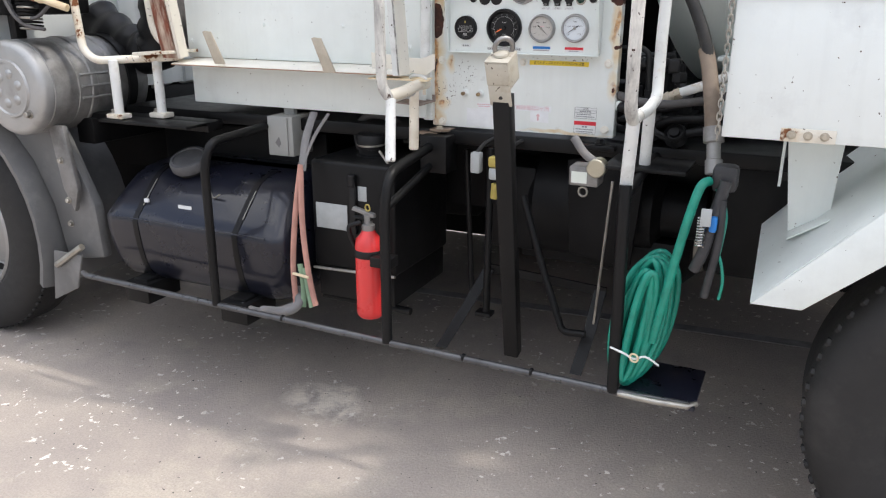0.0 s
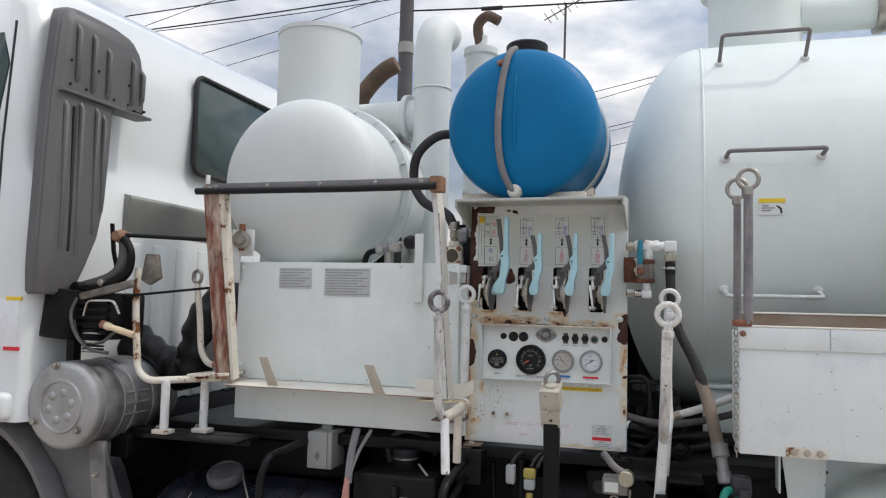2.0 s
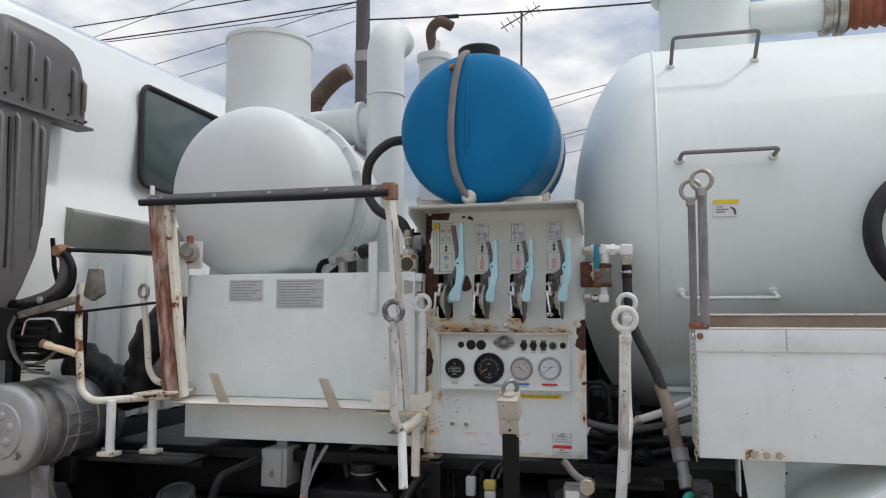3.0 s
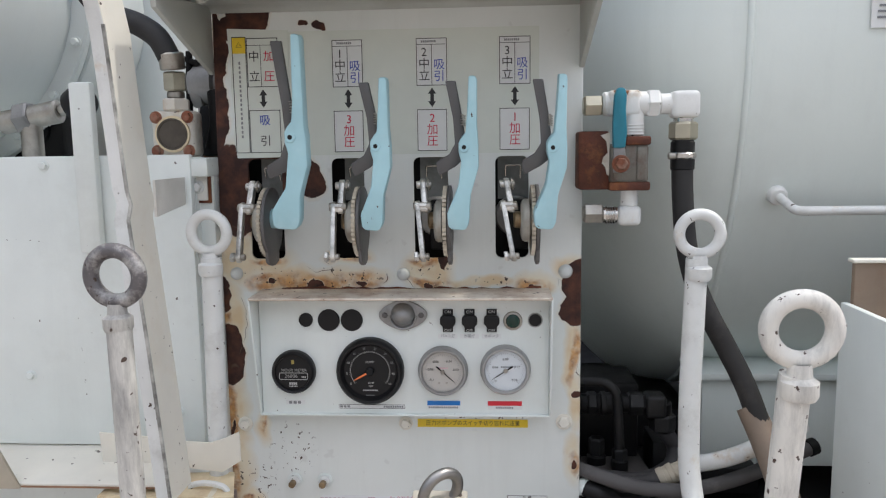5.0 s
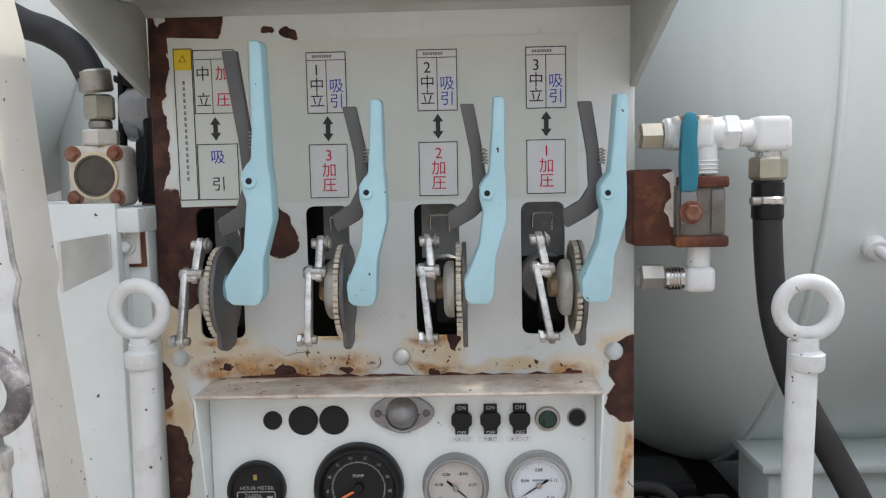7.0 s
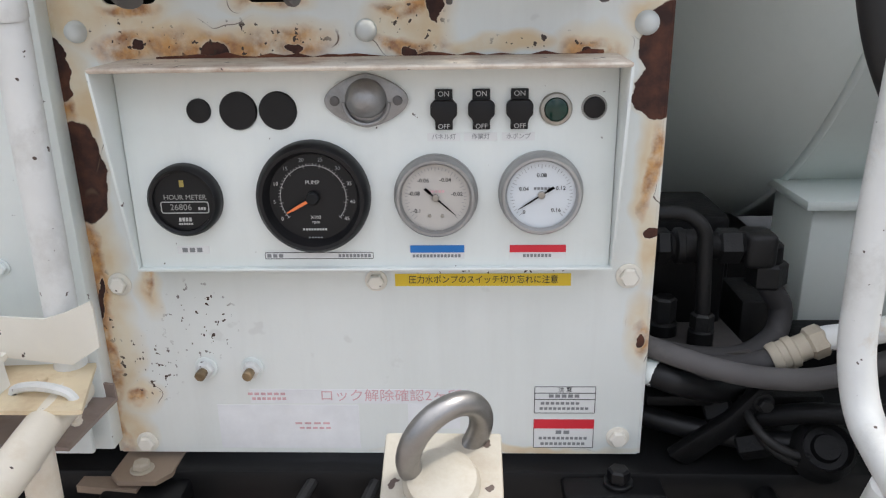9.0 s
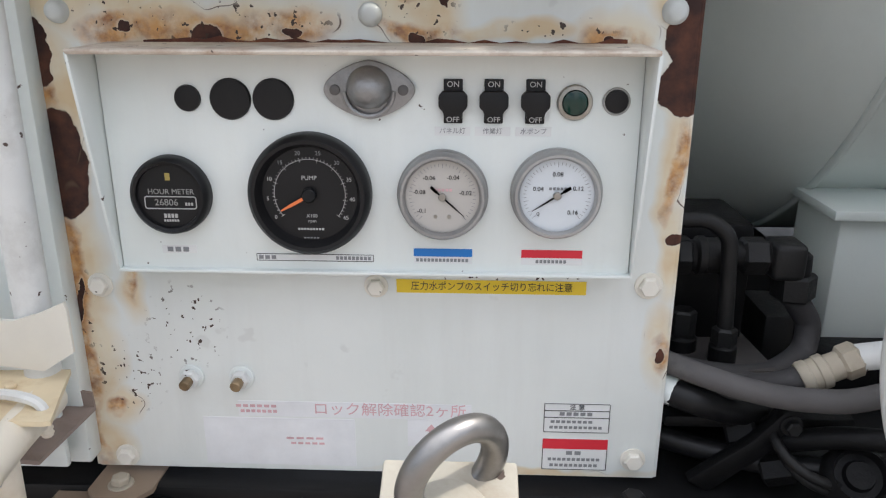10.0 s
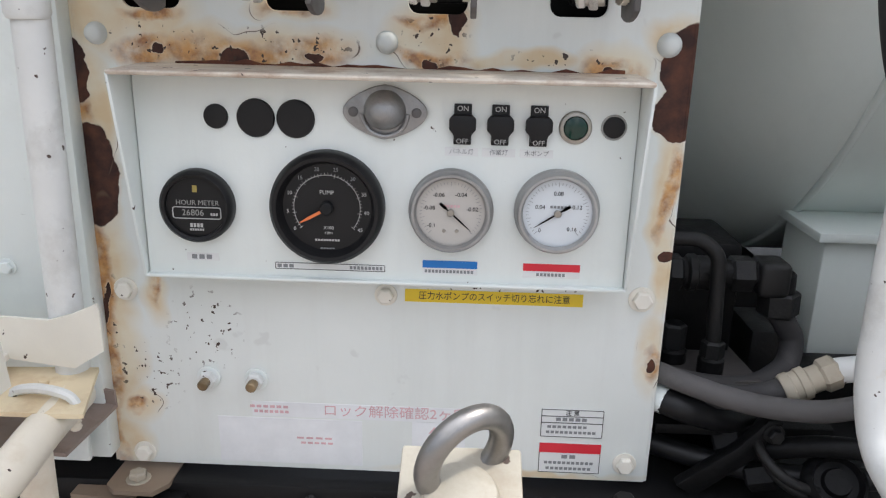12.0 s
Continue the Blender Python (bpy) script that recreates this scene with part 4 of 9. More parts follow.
def air_cleaner():
    x, z, y0, y1, R = -1.665, 1.045, -0.35, 0.12, 0.157
    t = thing("air_cleaner", (x, -0.1, z - R), "round grey metal air cleaner canister with a bolted end cover", "air cleaner")
    part("cover", lathe((x, y0, z), (0, 1, 0), [(0, 0.0), (0.05, 0.0), (0.082, 0.002), (0.086, -0.004), (0.094, -0.004), (0.098, 0.003), (0.135, 0.003), (0.148, 0.008), (R, 0.022), (R, 0.05), (R - 0.006, 0.052)], 64), ALU, t, "pale cast end cover")
    for i in range(6):
        a = 2 * math.pi * (i + 0.25) / 6
        c = Vector((x + math.cos(a) * 0.05, y0 - 0.001, z + math.sin(a) * 0.05))
        part("boss", lathe(c, (0, 1, 0), [(0, -0.006), (0.010, -0.005), (0.016, 0.0), (0.018, 0.004)], 14), ALU, t)
    part("canister", lathe((x, y0, z), (0, 1, 0), [(R - 0.01, 0.045), (R, 0.055), (R, 0.14), (R - 0.003, 0.142), (R - 0.003, 0.15), (R, 0.152), (R, 0.20), (R + 0.004, 0.205), (R + 0.004, 0.225), (R, 0.23),
        (R, 0.30), (R + 0.004, 0.305), (R + 0.004, 0.325), (R, 0.33), (R - 0.004, 0.46), (0, 0.47)], 56), DIRTY_ALU, t, "dirty brushed metal canister")
    bolts("cover_bolt", [(bx, y0 + 0.004, bz) for bx, bz in ((-1.69, 1.186), (-1.582, 0.965), (-1.772, 0.985))], (0, -1, 0), 0.011, 0.02, STEEL, t)
    part("strap", lathe((x, y0, z), (0, 1, 0), [(R + 0.002, 0.36), (R + 0.008, 0.362), (R + 0.008, 0.40), (R + 0.002, 0.402)], 48), BLACK_PAINT, t)
    for dz in (-0.05, 0.0, 0.05):
        part("swage", tube([(x + (R + 0.001) * math.cos(dz * 5), y0 + 0.16, z + (R + 0.001) * math.sin(dz * 5)), (x + (R + 0.001) * math.cos(dz * 5), y0 + 0.28, z + (R + 0.001) * math.sin(dz * 5))], 0.005, 6), ALU, t)
    return t


air_cleaner()


def cab_linkage():
    """Clutter between the cab and the cabinet: bracket, lever arm, actuator block, thin rods."""
    t = thing("tilt_bracket", (-1.55, -0.2, 1.19), "greasy cab tilt bracket with springs and links", "bracket")
    part("arm", tube(smooth_path([(-1.536, -0.24, 1.657), (-1.500, -0.245, 1.635), (-1.476, -0.25, 1.593), (-1.480, -0.25, 1.540), (-1.505, -0.25, 1.508), (-1.545, -0.25, 1.488), (-1.637, -0.25, 1.465), (-1.702, -0.25, 1.460)]), 0.0145, 12), BLACK_GREASE, t)
    part("inner_arm", tube(smooth_path([(-1.534, -0.22, 1.640), (-1.530, -0.22, 1.60), (-1.545, -0.22, 1.545), (-1.585, -0.22, 1.510), (-1.640, -0.22, 1.490), (-1.705, -0.22, 1.474)]), 0.020, 12), TRIGGER_GREY, t)
    part("knob", lathe((-1.538, -0.235, 1.660), (0, -1, 0), [(0, -0.03), (0.022, -0.025), (0.026, 0), (0.018, 0.03), (0, 0.034)], 16), FOOT_RUST, t, "rusty pivot end")
    part("plate", prism([(-1.438, 1.597), (-1.390, 1.596), (-1.374, 1.508), (-1.420, 1.482), (-1.455, 1.500)], -0.22, -0.195, 0.005), VALVE_DIRT, t, "olive-grey cast plate")
    part("cross_link", prism([(-1.672, 1.446), (-1.545, 1.476), (-1.444, 1.500), (-1.438, 1.474), (-1.540, 1.447), (-1.665, 1.420)], -0.285, -0.262, 0.005), VALVE_DIRT, t, "olive-grey cross link")
    part("bent_strip", strip([((-1.655, -0.16, 1.717), (-1.640, -0.16, 1.717)), ((-1.642, -0.16, 1.608), (-1.626, -0.16, 1.608)), ((-1.613, -0.16, 1.515), (-1.597, -0.16, 1.515))], (0, 0.008, 0)), BLACK_PAINT, t)
    part("nut", hexa((-1.588, -0.275, 1.487), (-1.588, -0.245, 1.487), 0.014), STEEL, t)
    part("end_boss", lathe((-1.700, -0.275, 1.466), (0, 1, 0), [(0, 0), (0.022, 0.002), (0.024, 0.012), (0.024, 0.07), (0, 0.072)], 16), BLACK_GREASE, t)
    part("block", box(-1.72, -1.52, -0.27, -0.10, 1.28, 1.45, 0.012), BLACK_GREASE, t)
    for i in range(5):
        part("fin", box(-1.70, -1.54, -0.285, -0.262, 1.30 + 0.027 * i, 1.312 + 0.027 * i, 0.002), BLACK_GREASE, t)
    part("upright", box(-1.735, -1.70, -0.26, -0.22, 1.19, 1.42, 0.004), BLACK_PAINT, t)
    part("loop", tube(rounded([(-1.637, -0.29, 1.365), (-1.623, -0.29, 1.421), (-1.507, -0.29, 1.423), (-1.489, -0.28, 1.375)], 0.02), 0.005, 8), CHROME, t)
    part("cable", tube(smooth_path([(-1.69, -0.28, 1.36), (-1.64, -0.30, 1.28), (-1.56, -0.29, 1.27), (-1.52, -0.26, 1.31)]), 0.006, 8), HOSE_GREY, t)
    part("link_pin", lathe((-1.545, -0.29, 1.335), (0.11, 0.03, -0.035), [(0, 0), (0.013, 0.002), (0.015, 0.02), (0.010, 0.035), (0.012, 0.06), (0.012, 0.115), (0, 0.118)], 14), CREAM, t, "cream link end with a rusty tip")
    part("pin_tip", rod((-1.556, -0.293, 1.3385), (-1.540, -0.2886, 1.3335), 0.0155, 14), RUST_RED, t)
    for i in range(9):
        part("spring_turn", ring((-1.60, -0.275, 1.235 + 0.011 * i), (0, 0.1, 1), 0.034, 0.0035, 20, seg2=6), STEEL if i % 3 == 0 else BLACK_GREASE, t)
    part("side_cable", tube(smooth_path([(-1.67, -0.29, 1.43), (-1.685, -0.30, 1.37), (-1.65, -0.31, 1.30), (-1.59, -0.31, 1.25), (-1.52, -0.29, 1.235)]), 0.006, 8), HOSE_GREY, t)
    return t


cab_linkage()
for a, b, nm in (((-1.53, -0.24, 1.665), (-1.14, -0.05, 1.655), 0), ((-1.52, -0.22, 1.44), (-1.17, -0.04, 1.49), 1)):
    tagged(part("thin_rod", rod(a, b, 0.008 if nm == 0 else 0.005, 10), BLACK_PAINT), "thin black linkage rod behind the cab", "rod", "linkage rods")


def rubber_elbow():
    t = thing("intake_elbow", (-1.36, 0.05, 1.15), "black rubber intake elbow with a hose clamp", "hose")
    part("elbow", tube(smooth_path([(-1.75, 0.12, 1.26), (-1.66, 0.12, 1.20), (-1.55, 0.12, 1.15), (-1.46, 0.12, 1.15), (-1.425, 0.12, 1.24), (-1.41, 0.13, 1.34), (-1.37, 0.17, 1.41), (-1.30, 0.24, 1.44)]), lambda s: 0.078 + 0.006 * math.sin(s * 60), 20), BLACK_PLASTIC, t)
    part("grey_pipe", rod((-1.34, 0.10, 1.20), (-1.18, 0.04, 1.34), 0.055, 24), DIRTY_ALU, t)
    return t


rubber_elbow()


def pipe_step():
    """White step of bent pipe beside the cabinet, with two legs on feet."""
    t = thing("pipe_step", (-1.30, -0.15, 0.98), "rust-streaked white bent-pipe bracket on two legs", "pipe bracket")
    part("bent_pipe", tube(rounded([(-1.505, -0.17, 1.545), (-1.485, -0.20, 1.40), (-1.455, -0.21, 1.17), (-1.41, -0.205, 1.135), (-1.14, -0.09, 1.15)], 0.05), 0.013, 12), RUSTY_WHITE, t)
    part("rear_pipe", tube(rounded([(-1.330, -0.05, 1.495), (-1.312, -0.05, 1.373), (-1.300, -0.05, 1.235), (-1.26, -0.06, 1.19), (-1.16, -0.07, 1.19)], 0.04), 0.012, 12), RUSTY_WHITE, t)
    part("pipe_eye", ring((-1.330, -0.05, 1.52), (0.3, 1, 0), 0.024, 0.007), STEEL, t)
    part("tie_plate", prism([(-1.26, 1.155), (-1.10, 1.165), (-1.10, 1.175), (-1.26, 1.165)], -0.19, -0.06, 0.002), RUSTY_WHITE, t)
    for x, y in ((-1.337, -0.20), (-1.228, -0.12)):
        leg = part("leg", rod((x, y, 0.955), (x, y, 1.14), 0.0155, 14), CHIPPED, t)
        part("foot", box(x - 0.035, x + 0.03, y - 0.025, y + 0.025, 0.950, 0.966, 0.003), RUSTY_WHITE, leg)
        part("foot_bolt", bolt((x - 0.025, y, 0.966), (0, 0, 1), 0.008, 0.012), STEEL, leg)
    return t


pipe_step()


def chassis():
    t = thing("chassis_frame", (0.0, 0.7, 0.55), "black painted truck chassis frame with crossmembers", "truck frame")
    for y in (0.28, 1.12):
        part("rail", prism([(y - 0.005, 0.66), (y + 0.075, 0.66), (y + 0.075, 0.672), (y + 0.007, 0.672), (y + 0.007, 0.90), (y + 0.075, 0.90), (y + 0.075, 0.912), (y - 0.005, 0.912)],
                         -3.6, 3.5, 0.0, to=Matrix.Rotation(radians(90), 4, "Z") @ Matrix.Diagonal((1, -1, 1, 1))), BLACK_PAINT, t)
    for x in (-2.6, -1.55, -0.62, 0.75, 1.9, 2.8):
        part("crossmember", box(x - 0.05, x + 0.05, 0.30, 1.12, 0.70, 0.86, 0.01), BLACK_PAINT, t)
    part("side_beam", box(-1.62, -1.02, -0.135, -0.06, 0.915, 0.947, 0.004), BLACK_PAINT, t, "black cross beam carrying the bracket legs")
    part("step_plate", box(-1.40, -1.02, -0.235, -0.135, 0.938, 0.948, 0.003), BLACK_PAINT, t)
    part("outrigger", box(-1.60, -1.52, -0.16, 0.30, 0.84, 0.93, 0.006), BLACK_PAINT, t)
    part("deck", box(-1.5, 1.8, -0.02, 1.90, 0.925, 0.965, 0.006), BLACK_PAINT, t, "black subframe deck under the tanks")
    part("battery_box", box(-1.45, -0.72, 0.10, 0.27, 0.62, 0.90, 0.01), BLACK_GREASE, t)
    part("gearbox", lathe((-1.6, 0.7, 0.62), (1, 0, 0), [(0, 0), (0.17, 0.02), (0.19, 0.4), (0.14, 0.75), (0.12, 1.2), (0.06, 1.25), (0.055, 3.6), (0, 3.6)], 28), BLACK_GREASE, t)
    part("axle", lathe((1.27, -0.1, 0.455), (0, 1, 0), [(0, 0), (0.08, 0.01), (0.085, 0.5), (0.21, 0.7), (0.21, 1.0), (0.085, 1.2), (0.08, 1.6), (0, 1.62)], 24), BLACK_GREASE, t)
    wheel(t, -2.25, -0.25, 0.472, 0.452, 0.278, 0.24)
    wheel(t, 1.27, -0.38, 0.472, 0.452, 0.278, 0.26)
    return t


chassis()


# ---- truck: cabinet, rack and tanks ----
def equipment_cabinet():
    t = thing("equipment_cabinet", (-0.75, 0.1, 0.965), "white sheet-steel equipment cabinet with data plates and a folded lip", "cabinet")
    part("front_sheet", box(-1.15, -0.285, -0.05, -0.035, 1.147, 1.578, 0.003), WHITE, t)
    part("body", box(-1.145, -0.285, -0.032, 0.55, 0.998, 1.57, 0.004), WHITE, t)
    part("lip", prism([(-0.155, 1.128), (-0.155, 1.134), (-0.041, 1.1465), (-0.041, 1.141), (-0.150, 1.128)], -1.13, -0.30, 0.001,
                      to=Matrix.Rotation(radians(90), 4, "Z") @ Matrix.Diagonal((1, -1, 1, 1))), POST_CREAM, t, "projecting lip with rust along its edge")
    part("lip_edge", box(-1.13, -0.30, -0.1565, -0.1555, 1.1285, 1.1310, 0.0), FOOT_RUST, t, "thin line of rust")
    part("lower_flange", box(-1.152, -0.275, -0.040, -0.033, 0.998, 1.155, 0.002), WHITE, t)
    for x, z in ((-0.967, 1.237), (-0.565, 1.227)):
        part("prong", prism([(x - 0.017, z - 0.003), (x - 0.010, z), (x + 0.016, z - 0.002), (x + 0.062, z - 0.098), (x + 0.022, z - 0.098)], -0.163, -0.1575, 0.0012), PRONG, t, "flat tan-grey prong")
    for x0, x1, z0, z1, n in ((-0.977, -0.845, 1.482, 1.558, 7), (-0.793, -0.615, 1.457, 1.558, 10)):
        plate = part("data_plate", box(x0, x1, -0.0535, -0.0505, z0, z1, 0.001), DATA_PLATE, t, "grey plate of fine print")
        for k in range(n):
            z = z1 - (k + 0.8) * (z1 - z0) / (n + 0.6)
            part("print_line", box(x0 + 0.006, x1 - 0.006 - 0.02 * (k % 3), -0.0542, -0.0536, z - 0.0018, z + 0.0018, 0.0), PRINT_FADED, plate)
    bolts("sheet_bolt", [(x, -0.05, z) for x, z in ((-1.13, 1.56), (-1.13, 1.20), (-0.835, 1.255), (-0.545, 1.255), (-0.42, 1.245), (-0.50, 1.565), (-0.32, 1.20))], (0, -1, 0), 0.006, 0.006, WHITE, t)
    part("upright_rib", box(-0.446, -0.414, -0.068, -0.052, 1.44, 1.68, 0.004), WHITE, t)
    part("corner_bracket", prism([(-1.20, 1.50), (-1.14, 1.50), (-1.14, 1.62), (-1.16, 1.62)], -0.07, -0.055, 0.002), CHIPPED, t)
    # recess wall between the cabinet and the control panel
    part("recess_sheet", box(-0.292, -0.264, -0.02, 0.004, 0.99, 1.57, 0.002), WHITE, t)
    return t


equipment_cabinet()


def cabinet_pipework():
    """Valve and pipe stubs on top of the cabinet and at its front corner."""
    t = thing("corner_valve", (-1.14, -0.05, 1.55), "small rusty valve on the cabinet's front corner", "valve")
    part("valve_body", lathe((-1.13, -0.07, 1.66), (0.4, -1, 0), [(0, -0.04), (0.024, -0.04), (0.026, 0), (0.034, 0.002), (0.034, 0.02), (0.02, 0.022), (0.018, 0.06), (0, 0.06)], 18), STEEL, t)
    part("valve_stem", rod((-1.13, -0.07, 1.62), (-1.13, -0.07, 1.72), 0.012, 12), RUST_RED, t)
    part("valve_plate", box(-1.18, -1.09, -0.06, -0.045, 1.60, 1.70, 0.003), CHIPPED, t)
    u = thing("drain_cock", (-0.45, 0.05, 1.57), "small drain cock with a black knob on the cabinet", "valve")
    part("cock_base", rod((-0.605, 0.10, 1.57), (-0.605, 0.10, 1.635), 0.017, 16), STEEL, u)
    part("cock_body", rod((-0.655, 0.10, 1.632), (-0.555, 0.10, 1.650), 0.019, 16), STEEL, u)
    part("cock_nut", hexa((-0.625, 0.10, 1.637), (-0.600, 0.10, 1.642), 0.026), DIRTY_ALU, u)
    part("cock_stem", rod((-0.555, 0.10, 1.650), (-0.525, 0.10, 1.662), 0.010, 12), STEEL, u)
    part("black_knob", lathe((-0.528, 0.10, 1.660), (1, -0.2, 0.3), [(0, -0.01), (0.024, -0.008), (0.027, 0.004), (0.027, 0.018), (0.020, 0.028), (0, 0.030)], 18), BLACK_PLASTIC, u)
    part("drop_pipe", tube(smooth_path([(-0.655, 0.10, 1.632), (-0.685, 0.10, 1.625), (-0.70, 0.10, 1.60), (-0.70, 0.10, 1.57)]), 0.011, 12), BLACK_GREASE, u)
    g = thing("pump_casing", (-0.68, 0.42, 1.57), "black greasy pump casing on the cabinet under the round vessel", "pump")
    part("casing", box(-0.92, -0.70, 0.36, 0.50, 1.57, 1.77, 0.012), BLACK_GREASE, g)
    part("casing_lug", rod((-0.76, 0.345, 1.63), (-0.76, 0.36, 1.63), 0.035, 18), BLACK_GREASE, g)


cabinet_pipework()


def hose_rack():
    t = thing("hose_rack", (-0.72, -0.2, 1.14), "white steel rack frame, heavily rusted, with a padded top bar", "rack")
    part("rusty_post", prism([(-1.160, 1.15), (-1.095, 1.15), (-1.11, 1.83), (-1.172, 1.845)], -0.004, 0.004, 0.001,
                             to=Matrix.Translation((0, -0.155, 1.15)) @ Matrix.Rotation(radians(9.0), 4, "X") @ Matrix.Translation((0, 0, -1.15))), RUST_POST, t, "flat post, red with rust")
    part("post_flange", prism([(-1.106, 1.15), (-1.085, 1.15), (-1.09, 1.82), (-1.112, 1.83)], -0.004, 0.034, 0.001,
                              to=Matrix.Translation((0, -0.155, 1.15)) @ Matrix.Rotation(radians(9.0), 4, "X") @ Matrix.Translation((0, 0, -1.15))), RUSTY_WHITE, t)
    part("top_angle", box(-1.165, -0.300, -0.262, -0.256, 1.803, 1.842, 0.001), SLEEVE_GREY, t, "grey angle bar")
    part("top_flange", box(-1.165, -0.300, -0.256, -0.215, 1.836, 1.842, 0.001), SLEEVE_GREY, t)
    part("pad_bar", tube([(-1.195, -0.272, 1.815), (-0.9, -0.276, 1.812), (-0.6, -0.276, 1.810), (-0.305, -0.272, 1.812)], 0.012, 12), BLACK_PLASTIC, t, "black rubber pad bar")
    part("bar_end", box(-0.327, -0.288, -0.275, -0.225, 1.795, 1.845, 0.002), FOOT_RUST, t, "rusted end plate")
    part("left_pin", rod((-1.165, -0.25, 1.84), (-1.165, -0.25, 1.875), 0.008, 10), CHIPPED, t)
    bolts("bar_bolt", [(x, -0.262, 1.83) for x in (-1.12, -0.92, -0.72, -0.52, -0.36)], (0, -1, 0), 0.006, 0.005, STEEL, t)
    # rear post: an angle bar that kinks where its stay meets it
    corner = [(-0.322, -0.236, 1.83), (-0.311, -0.221, 1.731), (-0.2985, -0.216, 1.536), (-0.2955, -0.214, 1.519), (-0.2985, -0.217, 1.500), (-0.2855, -0.215, 1.342), (-0.2765, -0.213, 1.220), (-0.2705, -0.212, 1.135)]
    part("rear_post", strip([((x - 0.018, y, z), (x, y, z)) for x, y, z in corner], (0, 0.005, 0)), CHIPPED, t, "white angle post with a black chipped edge")
    part("post_flange", strip([((x + 0.0005, y + 0.001, z), (x + 0.0005, y + 0.066, z)) for x, y, z in corner], (-0.005, 0, 0)), POST_CREAM, t, "sunlit cream flange of the post")
    part("chipped_edge", strip([((x - 0.0022, y - 0.0012, z), (x + 0.0016, y - 0.0012, z)) for x, y, z in corner[1:]], (0, 0.0025, 0)), EDGE_BLACK, t, "bare dark edge")
    part("stay", strip([((-0.296, -0.150, 1.546), (-0.296, -0.150, 1.498)), ((-0.296, -0.060, 1.546), (-0.296, -0.060, 1.507)), ((-0.299, -0.026, 1.546), (-0.299, -0.026, 1.510))], (0.003, 0.001, 0)), STAY_GREY, t, "grey-white stay plate with a rust stain")
    part("stay_stain", strip([((-0.2925, -0.050, 1.545), (-0.2925, -0.050, 1.5085)), ((-0.2955, -0.027, 1.545), (-0.2955, -0.027, 1.5105))], (0.0006, 0, 0)), STAIN_OCHRE, t, "ochre rust stain")
    part("stay_foot", box(-0.2985, -0.270, -0.0285, -0.0245, 1.511, 1.547, 0.004), STAY_GREY, t)
    part("stay_bolt", bolt((-0.284, -0.0285, 1.531), (0, -1, 0), 0.0075, 0.010), CHIPPED, t)
    part("foot_backing", box(-0.294, -0.266, -0.0242, -0.0215, 1.507, 1.551, 0.001), VALVE_RUST, t, "rusty edge behind the stay's foot")
    return t


hose_rack()


def dome_profile(R, depth, n=10):
    """A pressed tank end: from the rim out to the crown."""
    rows = []
    for i in range(n + 1):
        a = math.pi / 2 * i / n
        rows.append((R * math.cos(a) ** 0.75 if i < n else 0.0, depth * math.sin(a)))
    return rows


def separator_tank():
    x, z, R, y0 = -0.976, 1.899, 0.331, 0.10
    t = thing("separator_tank", (x, 0.5, 1.57), "white domed separator tank lying across the truck with a bolted flange", "tank")
    front = [(r, -d) for r, d in dome_profile(R, 0.12)][::-1]
    part("shell", lathe((x, y0, z), (0, 1, 0), front + [(R, 0.23)], 72), WHITE_MATT, t, sharp=60)
    fl = part("flange", lathe((x, y0 + 0.23, z), (0, 1, 0), [(R - 0.01, 0), (R + 0.03, 0), (R + 0.034, 0.004), (R + 0.034, 0.018), (R + 0.03, 0.022), (R - 0.01, 0.022), (R - 0.01, 0.028), (R + 0.03, 0.028), (R + 0.034, 0.032), (R + 0.034, 0.046), (R, 0.05)], 72), WHITE_MATT, t)
    bolts("flange_bolt", [(x + math.cos(a) * (R + 0.018), y0 + 0.23, z + math.sin(a) * (R + 0.018)) for a in (2 * math.pi * i / 20 for i in range(20))], (0, -1, 0), 0.008, 0.012, WHITE_MATT, fl)
    part("rear_shell", lathe((x, y0 + 0.28, z), (0, 1, 0), [(R, 0), (R, 0.55)] + [(r, 0.55 + d) for r, d in dome_profile(R, 0.12)], 64), WHITE_MATT, t, sharp=60)
    part("saddle", prism([(x - 0.18, 1.57), (x + 0.115, 1.57), (x + 0.110, 1.72), (x - 0.17, 1.72)], y0 + 0.0, y0 + 0.18, 0.004), WHITE_MATT, t)
    fx, fy = -1.098, 0.45
    part("vent_pipe", lathe((fx, fy, 2.05), (0, 0, 1), [(0.180, 0), (0.180, 0.548), (0.186, 0.553), (0.186, 0.570), (0.176, 0.573), (0.168, 0.566), (0.168, 0.05)], 56), WHITE_MATT, t, "wide open-topped white stack")
    part("stack_weld", ring((fx, fy, 2.175), (0, 0, 1), 0.182, 0.006), WHITE_MATT, t)
    return t


separator_tank()


